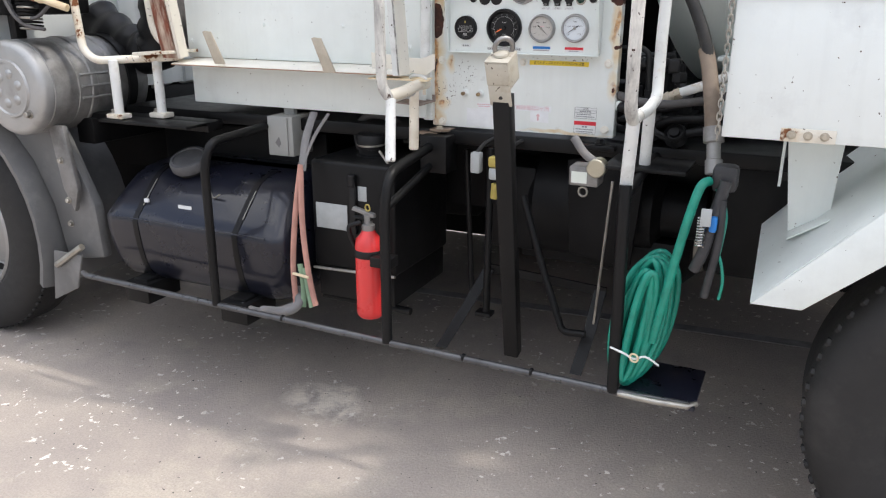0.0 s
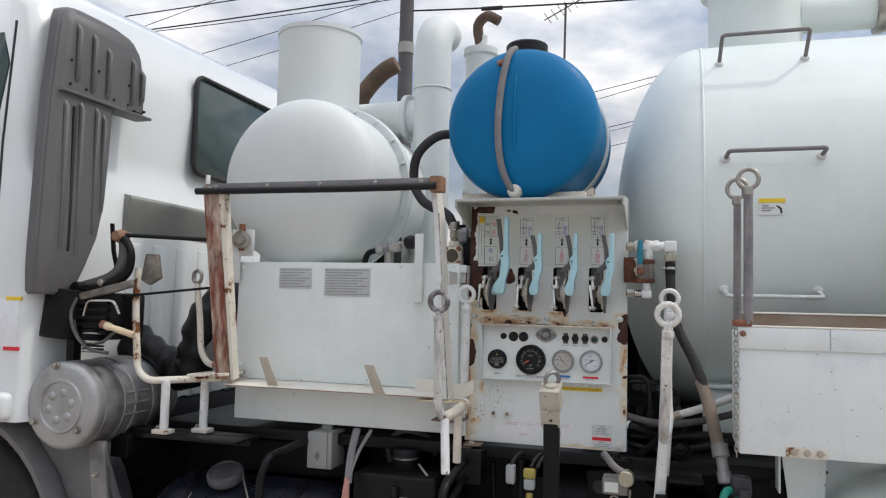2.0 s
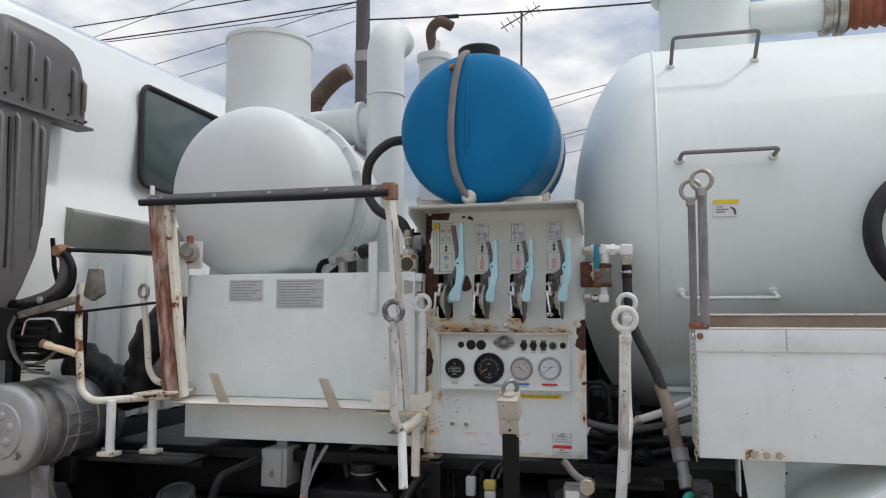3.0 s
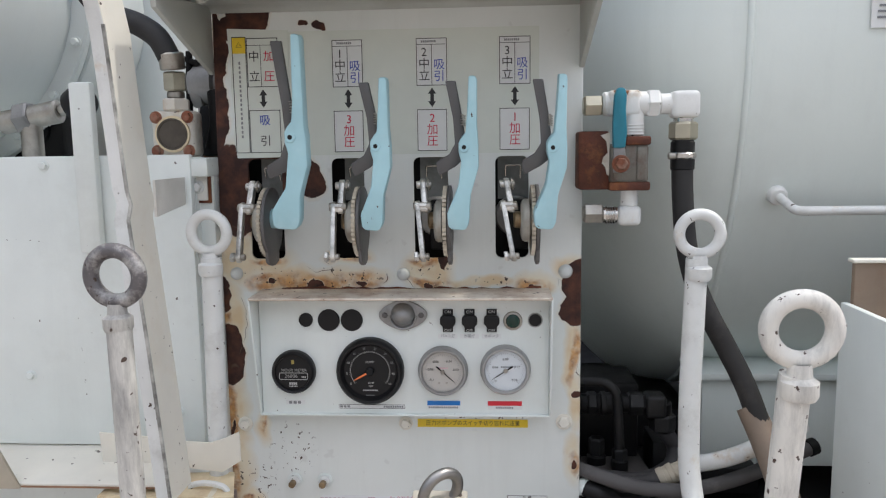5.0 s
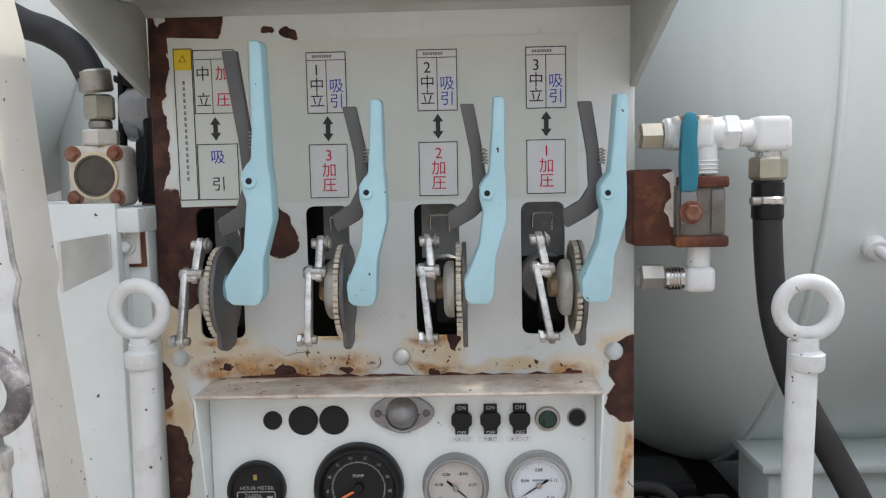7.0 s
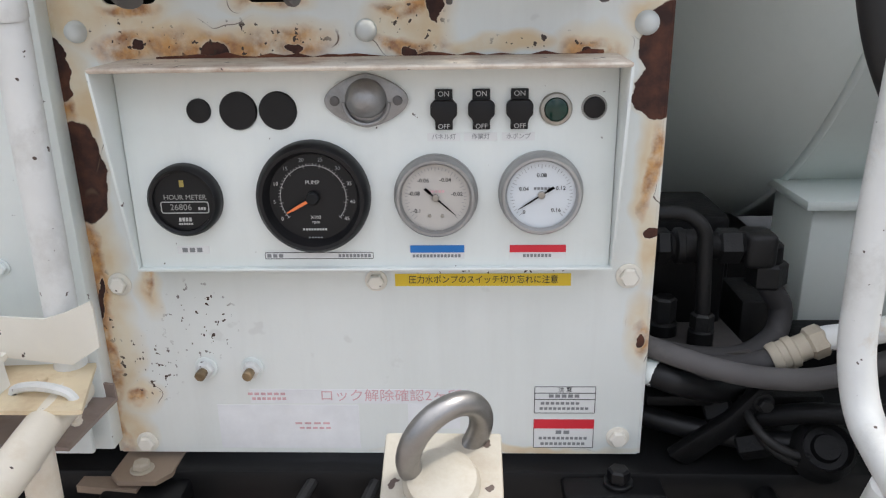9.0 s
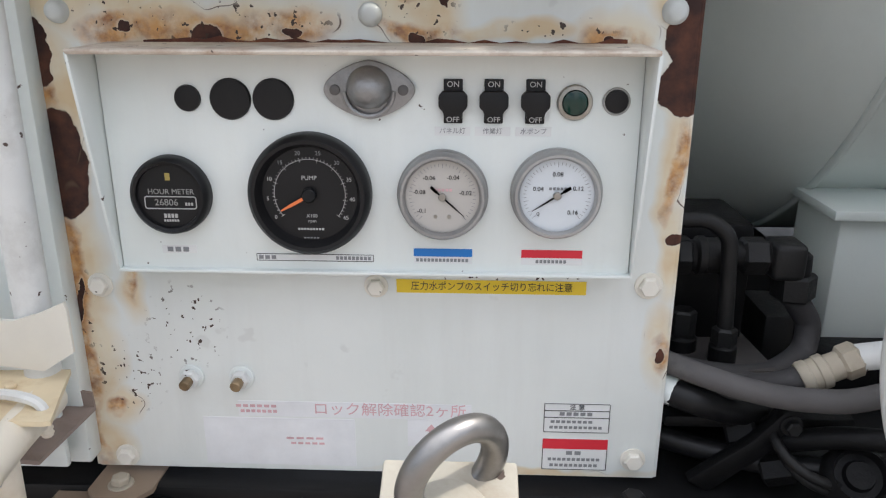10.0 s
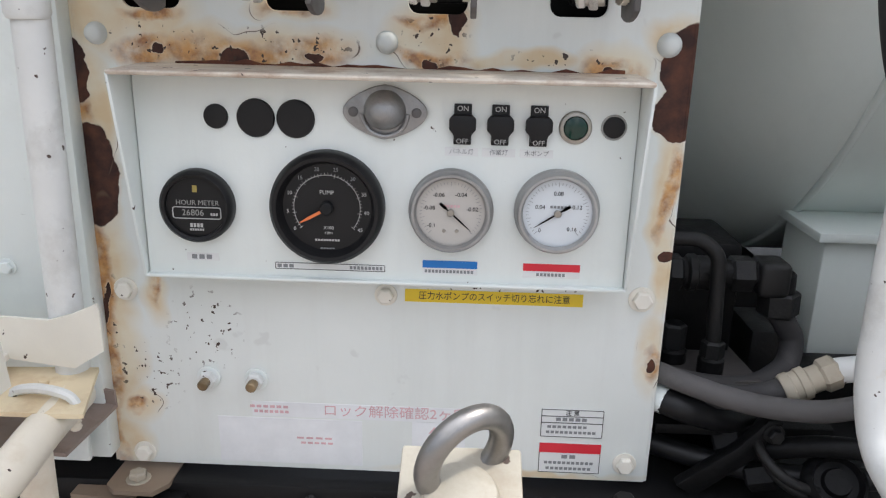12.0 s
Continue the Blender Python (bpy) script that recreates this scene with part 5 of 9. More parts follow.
def riser_pipe():
    x, y = -0.655, 0.72
    t = thing("riser_pipe", (x, y, 1.0), "thick white riser pipe with a rounded elbow top", "pipe")
    part("riser", tube([(x, y, 1.0), (x, y, 2.42)] + [(x, y + 0.13 * (1 - math.cos(a)), 2.60 + 0.13 * math.sin(a)) for a in (0, 0.3, 0.6, 0.9, 1.2, 1.57, 1.9)], 0.085, 32), WHITE_MATT, t)
    part("weld_seam", ring((x, y, 2.42), (0, 0, 1), 0.086, 0.004), WHITE_MATT, t)
    part("side_branch", rod((-1.03, y + 0.05, 2.30), (-0.64, y + 0.02, 2.30), 0.085, 28), WHITE_MATT, t)
    part("branch_flange", rod((-0.79, y + 0.03, 2.30), (-0.765, y + 0.03, 2.30), 0.11, 28), WHITE_MATT, t)
    part("second_riser", lathe((-0.50, 1.0, 1.6), (0, 0, 1), [(0, 0), (0.075, 0.02), (0.075, 1.05), (0.085, 1.06), (0.085, 1.09), (0.03, 1.11), (0.03, 1.16), (0, 1.17)], 28), WHITE_MATT, t)
    part("valve_fitting", tube(smooth_path([(-0.50, 1.0, 2.70), (-0.51, 0.97, 2.80), (-0.46, 0.95, 2.84), (-0.40, 0.95, 2.81)]), 0.025, 12), HORN_RUST, t, "rusty valve fitting on the pipe top")
    return t


riser_pipe()


def exhaust_horn():
    t = thing("exhaust_stack", (-1.12, 1.05, 2.0), "rusted curved exhaust tip behind the tanks", "exhaust")
    part("pipe", tube(smooth_path([(-1.16, 1.05, 2.0), (-1.16, 1.05, 2.45), (-1.13, 1.05, 2.54), (-1.04, 1.05, 2.63), (-0.96, 1.05, 2.67)]), lambda s: 0.045 if s < 0.97 else 0.04, 20), HORN_RUST, t)
    return t


exhaust_horn()


def water_tank():
    x, z, R, y0, L = -0.094, 2.074, 0.265, 0.03, 0.47
    t = thing("water_tank", (x, y0 + 0.3, z - R), "blue plastic water drum with a grey strap hose and black cap", "water tank")
    prof = [(r, -d) for r, d in dome_profile(R, 0.075, 12)][::-1]
    part("drum", lathe((x, y0, z), (0, 1, 0), prof + [(R + 0.004, 0.02), (R, 0.05), (R, L - 0.05), (R + 0.004, L - 0.02), (R, L)] + [(r, L + d) for r, d in dome_profile(R, 0.07)], 80), BLUE_POLY, t, sharp=60)
    part("mould_line", tube(smooth_path([(x - 0.01, y0 - 0.005, z + 0.25), (x - 0.01, y0 - 0.062, z + 0.15), (x - 0.01, y0 - 0.0765, z), (x - 0.01, y0 - 0.072, z - 0.1)]), 0.006, 8), BLUE_POLY, t)
    part("cap", lathe((x - 0.004, y0 + 0.10, z + R - 0.008), (0, 0, 1), [(0.085, 0), (0.085, 0.016), (0.076, 0.020), (0.076, 0.052), (0.070, 0.058), (0, 0.058)], 36), BLACK_PLASTIC, t, "black screw cap")
    strap = part("gauge_hose", tube(smooth_path([(x - 0.030, y0 + 0.02, z + R + 0.012), (x - 0.034, y0 - 0.030, z + 0.252), (x - 0.042, y0 - 0.058, z + 0.215), (x - 0.056, y0 - 0.078, z + 0.12), (x - 0.064, y0 - 0.088, z - 0.02), (x - 0.056, y0 - 0.083, z - 0.14), (x - 0.034, y0 - 0.064, z - 0.215), (x - 0.012, y0 - 0.050, z - 0.248)]), 0.012, 12), SLEEVE_GREY, t, "dirty grey level hose")
    part("hose_end", lathe((x - 0.012, y0 - 0.012, z - 0.245), (0, -1, 0), [(0, 0), (0.022, 0), (0.024, 0.01), (0.024, 0.04), (0.016, 0.05), (0, 0.05)], 16), RUSTY_WHITE, strap)
    part("upper_fitting", rod((x - 0.075, y0 - 0.05, z + 0.205), (x - 0.045, y0 - 0.062, z + 0.208), 0.011, 10), RUST_RED, strap)
    part("rear_band", lathe((x, y0, z), (0, 1, 0), [(R + 0.001, L - 0.17), (R + 0.008, L - 0.168), (R + 0.008, L - 0.125), (R + 0.001, L - 0.123)], 64), WHITE_MATT, t, "white retaining band")
    part("cradle", box(x - 0.22, x + 0.22, y0 + 0.05, y0 + L - 0.05, 1.75, z - R + 0.03, 0.006), RUSTY_WHITE, t)
    for sx in (-1, 1):
        part("cradle_leg", prism([(x + sx * 0.20, 1.0), (x + sx * 0.24, 1.0), (x + sx * 0.24, 1.86), (x + sx * 0.20, 1.84)], y0 + 0.1, y0 + 0.16, 0.003), RUSTY_WHITE, t)
    return t


water_tank()


def drain_hose():
    t = thing("drain_hose", (-0.4, 0.15, 1.62), "black rubber hose looping from the blue drum to the sight valve", "hose")
    part("hose", tube(smooth_path([(-0.33, 0.10, 2.06), (-0.41, 0.06, 2.05), (-0.485, 0.05, 1.98), (-0.50, 0.065, 1.88), (-0.462, 0.045, 1.815), (-0.42, 0.032, 1.786), (-0.382, 0.025, 1.771), (-0.351, 0.020, 1.750), (-0.334, 0.018, 1.720)]), 0.0170, 14), HOSE_DARK, t)
    return t


drain_hose()


def sight_valve():
    x, y, z = -0.400, 0.135, 1.613
    t = thing("sight_glass_valve", (-0.33, 0.02, 1.573), "square white sight-glass fitting with rusty bolts and brass unions", "valve")
    part("body", box(x - 0.041, x + 0.041, y, y + 0.05, z - 0.043, z + 0.043, 0.010, 3), RUSTY_VALVE, t)
    part("bezel", lathe((x, y, z), (0, -1, 0), [(0.027, 0), (0.0275, 0.003), (0.033, 0.0035), (0.034, 0)], 36), CREAM, t)
    part("window", lathe((x, y, z), (0, -1, 0), [(0, 0.002), (0.025, 0.002), (0.026, 0.004), (0.029, 0.004), (0.030, 0)], 32), SIGHT, t, "brown round sight glass")
    bolts("flange_bolt", [(x + dx, y, z + dz) for dx in (-0.030, 0.030) for dz in (-0.031, 0.031)], (0, -1, 0), 0.0085, 0.010, RUST_RED, t)
    part("top_nut", hexa((x, y + 0.025, z + 0.043), (x, y + 0.025, z + 0.066), 0.026), RUSTY_VALVE, t)
    part("thread", rod((x, y + 0.025, z + 0.066), (x, y + 0.025, z + 0.080), 0.016, 16), STEEL, t)
    part("union_nut", hexa((x, y + 0.025, z + 0.080), (x, y + 0.025, z + 0.115), 0.022), BRASS, t)
    part("hose_clip", rod((x, y + 0.02, z + 0.118), (x - 0.002, y + 0.016, z + 0.150), 0.023, 18), STEEL, t)
    part("side_body", lathe((x - 0.012, y + 0.17, z + 0.105), (1, -0.15, 0), [(0, 0), (0.045, 0.0), (0.047, 0.05), (0.035, 0.052), (0.035, 0.11), (0, 0.11)], 24), DIRTY_ALU, t)
    part("side_bracket", box(x + 0.055, x + 0.115, y + 0.13, y + 0.15, z + 0.152, z + 0.166, 0.003), BLACK_GREASE, t)
    part("dark_hose", tube(smooth_path([(x + 0.062, y + 0.11, z + 0.15), (x + 0.066, y + 0.10, z + 0.09), (x + 0.080, y + 0.10, z + 0.03), (x + 0.075, y + 0.10, z - 0.04)]), 0.010, 12), BLACK_GREASE, t)
    part("rear_block", box(x + 0.004, x + 0.14, y + 0.12, y + 0.24, z - 0.043, z + 0.060, 0.01), BLACK_GREASE, t)
    part("rear_elbow", tube(smooth_path([(x + 0.06, y + 0.06, z - 0.03), (x + 0.075, y + 0.05, z + 0.02), (x + 0.07, y + 0.06, z + 0.08)]), 0.022, 14), BLACK_GREASE, t)
    # built at one and a quarter of its size; brought to its place
    fitted = Matrix.Translation((-0.3305, 0.005, 1.608)) @ Matrix.Scale(0.80, 4) @ Matrix.Translation((-x, -y, -z))
    for ob in t.children_recursive:
        ob.data.transform(fitted)
    part("rear_pipe", lathe((-0.345, 0.13, 1.676), (1, 0.1, 0), [(0, 0), (0.020, 0), (0.0235, 0.003), (0.0235, 0.018), (0.021, 0.020), (0.021, 0.036), (0.0235, 0.038), (0.0235, 0.052), (0.018, 0.055), (0.018, 0.09)], 24), DIRTY_ALU, t, "grey pipe union behind the sight glass")
    part("rear_drop", rod((-0.342, 0.115, 1.742), (-0.349, 0.115, 1.575), 0.0055, 10), BLACK_GREASE, t)
    part("rear_bracket", prism([(-0.352, 1.735), (-0.330, 1.728), (-0.302, 1.730), (-0.302, 1.722), (-0.330, 1.718), (-0.352, 1.726)], 0.11, 0.13, 0.002), BLACK_GREASE, t)
    part("rear_plate", prism([(-0.342, 1.645), (-0.300, 1.640), (-0.300, 1.574), (-0.342, 1.574)], 0.14, 0.15, 0.002), BLACK_GREASE, t)
    for dz in (0.0, 0.028):
        part("rear_nut", hexa((-0.334, 0.118, 1.592 + dz), (-0.334, 0.10, 1.592 + dz), 0.011), VALVE_DIRT, t)
    part("support_ledge", box(-0.392, -0.262, -0.046, 0.08, 1.546, 1.5725, 0.003), WHITE, t)
    for i in range(3):
        part("ledge_print", box(-0.336 + 0.007 * i, -0.3315 + 0.007 * i, -0.0466, -0.0461, 1.556, 1.560, 0.0), GREY_INK, t)
    return t


sight_valve()


def vacuum_tank():
    yc, zc, R, x0, x1 = 0.765, 1.765, 0.735, 0.512, 3.6
    t = thing("vacuum_tank", (2.0, yc, zc - R), "large pale grey-white cylindrical vacuum tank with domed end and grab rails", "tank")
    end = [(r * (r / R) ** 0.3, -d) for r, d in dome_profile(R, 0.33, 18)][::-1]
    part("shell", lathe((x0, yc, zc), (1, 0, 0), end + [(R, 0.02), (R, x1 - x0)] + [(r, x1 - x0 + d) for r, d in dome_profile(R, 0.3, 10)], 144), WHITE_TANK, t, "pale grey-white painted shell", 60)
    part("weld_seam", ring((x0, yc, zc), (1, 0, 0), R + 0.0005, 0.005, 144), WHITE_TANK, t)

    def skin(z, off=0.0):
        a = math.asin(max(-1, min(1, (z - zc) / R)))
        return yc - math.cos(a) * (R + off), zc + math.sin(a) * (R + off)

    for z, xa, xb, off, mat_ in ((1.93, 0.578, 0.862, 0.06, SLEEVE_GREY), (1.505, 0.574, 0.852, 0.06, CHIPPED), (2.312, 0.570, 0.850, 0.11, SLEEVE_GREY)):
        (ya, za), (yb, zb) = skin(z, -0.002), skin(z, off)
        rail = part("grab_rail", tube(rounded([(xa, ya, za), (xa + 0.008, yb, zb), (xb + 0.008, yb, zb), (xb, ya, za)], 0.012), 0.0068, 10), mat_, t)
        for x in (xa, xb):
            (yc0, zc0), (yc1, zc1) = skin(z, -0.004), skin(z, 0.012)
            part("rail_foot", rod((x, yc0, zc0), (x, yc1, zc1), 0.015, 12), CHIPPED, rail)
    y, z = skin(1.768, 0.0025)
    lab = part("caution_label", box(0.676, 0.753, y - 0.0012, y + 0.0012, 1.741, 1.794, 0.0), LABEL_WHITE, t, "small white label with an orange head")
    part("label_head", box(0.676, 0.753, y - 0.0030, y - 0.0014, 1.780, 1.794, 0.0), YELLOW, lab)
    for k, (xa, xb, zz) in enumerate(((0.686, 0.705, 1.770), (0.684, 0.722, 1.762), (0.684, 0.712, 1.754))):
        part("print_line", box(xa, xb, y - 0.0030, y - 0.0014, zz, zz + 0.003, 0.0), GREY_INK, lab)
    part("warning_mark", prism([(0.728, 1.772), (0.742, 1.764), (0.745, 1.748), (0.739, 1.746), (0.737, 1.760), (0.727, 1.768)], y - 0.0030, y - 0.0014, 0.0), BLACK_INK, lab)
    nx, ny = 0.731, yc
    part("neck", lathe((nx, ny, 2.40), (0, 0, 1), [(0.181, 0), (0.181, 0.38), (0.208, 0.385), (0.208, 0.412), (0.181, 0.42), (0.125, 0.47), (0, 0.49)], 56), WHITE_TANK, t, "white manhole neck")
    part("neck_flange", lathe((nx, ny, 2.757), (0, 0, 1), [(0.182, 0), (0.212, 0.0), (0.212, 0.03), (0.182, 0.03)], 56), WHITE_TANK, t)
    part("branch_pipe", rod((0.90, ny, 2.642), (1.205, ny, 2.642), 0.070, 32), WHITE_TANK, t)
    part("coupling", lathe((1.175, ny, 2.642), (1, 0, 0), [(0.073, 0), (0.092, 0.002), (0.092, 0.03), (0.082, 0.035), (0.082, 0.05), (0.096, 0.055), (0.096, 0.085), (0.073, 0.09)], 32), STEEL, t)
    part("suction_hose", tube([(1.258 + i * 0.012, ny, 2.642 + 0.006 * math.sin(i / 9)) for i in range(120)], lambda s: 0.075 + 0.008 * math.sin(s * 119 * math.pi / 1.5), 24), ORANGE_HOSE, t, "red-brown corrugated suction hose")
    part("belly_box", box(0.512, 0.95, 0.22, 0.34, 1.010, 1.172, 0.004), WHITE_TANK, t, "white sheet box under the tank")
    part("box_flange", box(0.498, 0.97, 0.205, 0.35, 1.172, 1.184, 0.002), WHITE_TANK, t)
    for x in (1.4, 2.6):
        part("saddle", box(x, x + 0.12, 0.1, 0.95, 0.95, 1.35, 0.006), WHITE_TANK, t)
    return t


vacuum_tank()


def hung_hose():
    t = thing("hung_hose", (1.316, -0.05, 1.45), "coiled black rubber hose hung on the tank's side", "hose")
    for k in range(3):
        part("turn", tube([(1.316 + math.cos(a) * (0.21 - 0.006 * k), -0.012 - 0.016 * k + 0.03 * math.sin(a), 1.667 + math.sin(a) * (0.205 - 0.004 * k)) for a in (2 * math.pi * i / 48 for i in range(48))], 0.016, 12, True), RUBBER, t)
    part("hook", tube(rounded([(1.316, 0.07, 1.93), (1.316, -0.07, 1.88), (1.316, -0.07, 1.93)], 0.02), 0.008, 10), CHIPPED, t)
    return t


hung_hose()


def tool_locker():
    t = thing("tool_locker", (1.4, -0.2, 1.065), "white sheet-steel tool tray with a rusty rim and chain", "locker")
    part("front", box(0.584, 2.4, -0.405, -0.395, 1.066, 1.345, 0.003), LOCKER_WHITE, t)
    part("trim", box(0.582, 2.4, -0.412, -0.395, 1.338, 1.395, 0.003), LOCKER_WHITE, t, "white top trim with seams")
    part("end_sheet", box(0.584, 0.594, -0.395, -0.13, 1.066, 1.38, 0.002), WHITE, t)
    part("floor_sheet", box(0.60, 2.4, -0.395, -0.12, 1.066, 1.078, 0.002), WHITE, t)
    part("back_sheet", box(0.60, 2.4, -0.13, -0.12, 1.066, 1.430, 0.002), TRAY_TAN, t, "tan rusting rear wall")
    part("rim", box(0.582, 2.4, -0.412, -0.392, 1.395, 1.400, 0.002), POST_CREAM, t, "worn cream rim")
    part("rear_rim", box(0.596, 2.4, -0.134, -0.116, 1.430, 1.435, 0.002), POST_CREAM, t)
    for x in (0.80, 1.30, 1.8):
        part("trim_seam", box(x, x + 0.003, -0.4135, -0.4118, 1.342, 1.394, 0.0), LABEL_GREY, t)
    part("hinge_plate", box(0.695, 0.795, -0.409, -0.4052, 1.066, 1.093, 0.002), RUSTY_WHITE, t, "rust-stained plate")
    bolts("hinge_bolt", [(x, -0.409, 1.080) for x in (0.715, 0.745, 0.775)], (0, -1, 0), 0.0066, 0.009, PRONG, t)
    bm = None
    for i in range(24):
        z, flat = 1.378 - i * 0.0135, i % 2 == 0
        oval = [(0.0045 * math.cos(2 * math.pi * j / 12), 0.0098 * math.sin(2 * math.pi * j / 12)) for j in range(12)]
        bm = tube([(0.577 + (u if flat else 0.0), -0.414 + (0.0 if flat else u), z + v) for u, v in oval], 0.0016, 6, True, bm)
    part("chain", bm, STEEL, t, "steel safety chain")
    part("chain_bolt", bolt((0.594, -0.412, 1.378), (0, -1, 0), 0.006, 0.012), FOOT_RUST, t)
    part("corner_rust", box(0.570, 0.617, -0.416, -0.36, 1.396, 1.414, 0.004), RUST_RED, t, "orange rusted corner")
    return t


tool_locker()


def locker_rods():
    for x, y, top, r, g in ((0.608, -0.405, 1.773, 0.012, 0), (0.584, -0.355, 1.755, 0.010, 1)):
        t = thing("eye_rod", (x, y, 1.40), "grey sleeved rod with a steel eye on the tray corner", "rod", "eye rods")
        part("rod", rod((x, y, 1.40), (x + 0.002, y, top - 0.02), r, 14), ROD_WORN, t)
        part("eye", ring((x + 0.002, y, top + 0.015), (0.15, 1, 0), 0.026, 0.006), STEEL, t)
        part("collar", rod((x, y, top - 0.03), (x, y, top - 0.005), r * 1.25, 12), STEEL, t)


locker_rods()


def rear_fender():
    t = thing("rear_fender", (1.27, -0.2, 0.72), "white folded sheet-steel fender over the rear wheel", "fender")
    skirt = [(0.682, 0.716), (0.783, 0.718), (0.92, 0.84), (1.06, 0.93), (1.60, 0.94), (1.60, 1.02), (1.02, 1.02), (0.90, 0.945)]
    part("skirt", prism(skirt, -0.416, -0.404, 0.003), WHITE, t, "white skirt below the fold")
    outer = [(0.682, 0.716), (0.764, 0.805), (0.90, 0.945), (1.02, 1.02), (1.60, 1.02)]
    inner = [(0.671, 0.785), (0.757, 0.880), (0.90, 1.02), (1.02, 1.055), (1.60, 1.055)]
    bm = bmesh.new()
    rows = [[bm.verts.new((x, y, z)) for x, z in path] for y, path in ((-0.406, outer), (0.07, inner))]
    for k in range(len(outer) - 1):
        bm.faces.new((rows[0][k], rows[0][k + 1], rows[1][k + 1], rows[1][k]))
    bmesh.ops.recalc_face_normals(bm, faces=bm.faces)
    bmesh.ops.solidify(bm, geom=list(bm.faces), thickness=0.005)
    part("arch_sheet", bm, WHITE, t)
    part("hanger", prism([(0.705, 1.072), (0.825, 1.072), (0.815, 0.875), (0.765, 0.825), (0.735, 0.825)], -0.205, -0.200, 0.001), WHITE, t, "folded hanger bracket")
    part("hanger_flange", box(0.700, 0.706, -0.205, -0.13, 0.93, 1.072, 0.001), WHITE, t)
    part("hanger_foot", prism([(0.735, 0.825), (0.815, 0.878), (0.815, 0.882), (0.735, 0.829)], -0.27, -0.20, 0.001), WHITE, t)
    return t


rear_fender()


# ---- the control panel ----
def control_panel():
    t = thing("control_panel", (0.0, 0.05, 0.972), "off-white steel control panel with flaking paint, rust, gauges and valve levers", "control panel")
    slots = [round_rect(x, x + w, 1.420, 1.570, 0.010) for x, w in ((-0.218, 0.052), (-0.094, 0.050), (0.027, 0.052), (0.146, 0.050))]
    part("sheet", sheet([(-0.266, 0.975), (0.268, 0.975), (0.268, 1.782), (-0.256, 1.782)], slots, 0.0, 0.004, 0.001), PANEL, t)
    # the hood's darker colour stands for the shade beneath it
    part("hood", prism([(-0.0005, 1.778), (-0.006, 1.785), (-0.018, 1.788), (-0.188, 1.770), (-0.192, 1.773), (-0.192, 1.780), (-0.188, 1.781), (-0.018, 1.798), (0.03, 1.798), (0.03, 1.7825), (-0.0005, 1.7825)], -0.266, 0.272, 0.001,
                       to=Matrix.Rotation(radians(90), 4, "Z") @ Matrix.Diagonal((1, -1, 1, 1))), HOOD_SHADE, t, "projecting top hood, its underside shade painted in, with stains and rust")
    part("side_flange", box(0.268, 0.272, 0.0, 0.035, 0.975, 1.80, 0.001), PANEL, t)
    part("side_flange", prism([(-0.270, 0.975), (-0.2664, 0.975), (-0.2564, 1.76), (-0.2558, 1.80), (-0.2598, 1.80)], 0.0, 0.035, 0.0008), PANEL, t)
    for x0, x1 in ((-0.266, -0.262), (0.268, 0.272)):
        part("hood_cheek", prism([(-0.188, 1.755), (-0.19, 1.770), (-0.018, 1.787), (-0.001, 1.780), (-0.001, 1.692)], x0 - 0.0015, x1 + 0.0015, 0.0006,
                                 to=Matrix.Rotation(radians(90), 4, "Z") @ Matrix.Diagonal((1, -1, 1, 1))), HOOD_SHADE, t)
    # added black sheet: gives the slots their depth of shade by colour
    part("slot_box", box(-0.255, 0.255, 0.075, 0.085, 1.38, 1.62, 0.002), BLACK_PAINT, t, "black sheet standing in for the shade behind the slots")
    for x, z, r in ((-0.242, 1.399, 0.0088), (0.010, 1.397, 0.0088), (0.249, 1.400, 0.0095)):
        part("round_head_bolt", lathe((x, 0.0, z), (0, -1, 0), [(r * 1.12, -0.001), (r * 1.08, 0.002), (r, 0.003), (r * 0.9, 0.0065), (r * 0.55, 0.0090), (0, 0.0098)], 18), WHITE_MATT, t)
    for x, z, r in ((-0.240, 1.164, 0.0085), (0.009, 1.167, 0.0080), (0.248, 1.171, 0.0092), (-0.238, 0.987, 0.0085), (0.248, 0.995, 0.0088)):
        part("hex_head_bolt", bolt((x, 0.0, z), (0, -1, 0), r, 0.0085), POST_CREAM, t, "painted hex bolt")
    for x in (-0.238, 0.012, 0.245):
        part("hood_bolt", lathe((x, -0.10, 1.7794), (0, 0.1, -1), [(0.0075, -0.001), (0.0072, 0.001), (0.0066, 0.002), (0.0060, 0.0040), (0.0036, 0.0056), (0, 0.006)], 16), HOOD_SHADE, t)
    for x in (-0.166, -0.119):
        s = part("stud", rod((x, 0.0, 1.074), (x - 0.001, -0.020, 1.073), 0.0052, 12), BRONZE, t, "threaded stud")
        part("nut", hexa((x, -0.002, 1.074), (x, -0.011, 1.074), 0.0092), CHIPPED, s)
        part("washer", rod((x, 0.0, 1.074), (x, -0.003, 1.074), 0.0118, 18), WHITE, s)

    # gauge box
    y, xl, xr, zb, zt = -0.030, -0.204, 0.225, 1.192, 1.372
    gb = part("gauge_box", box(xl + 0.002, xr - 0.002, y, -0.001, zb, zt - 0.002, 0.001), WHITE, t, "shallow white gauge housing with a hooded rim")
    part("top_lip", prism([(y, zt - 0.0025), (-0.071, zt - 0.0015), (-0.0725, zt + 0.001), (-0.071, zt + 0.0025), (0.0, zt + 0.0035), (0.0, zt)], xl, xr, 0.0005,
                          to=Matrix.Rotation(radians(90), 4, "Z") @ Matrix.Diagonal((1, -1, 1, 1))), LIP_PAINT, gb, "rust-stained top lip")
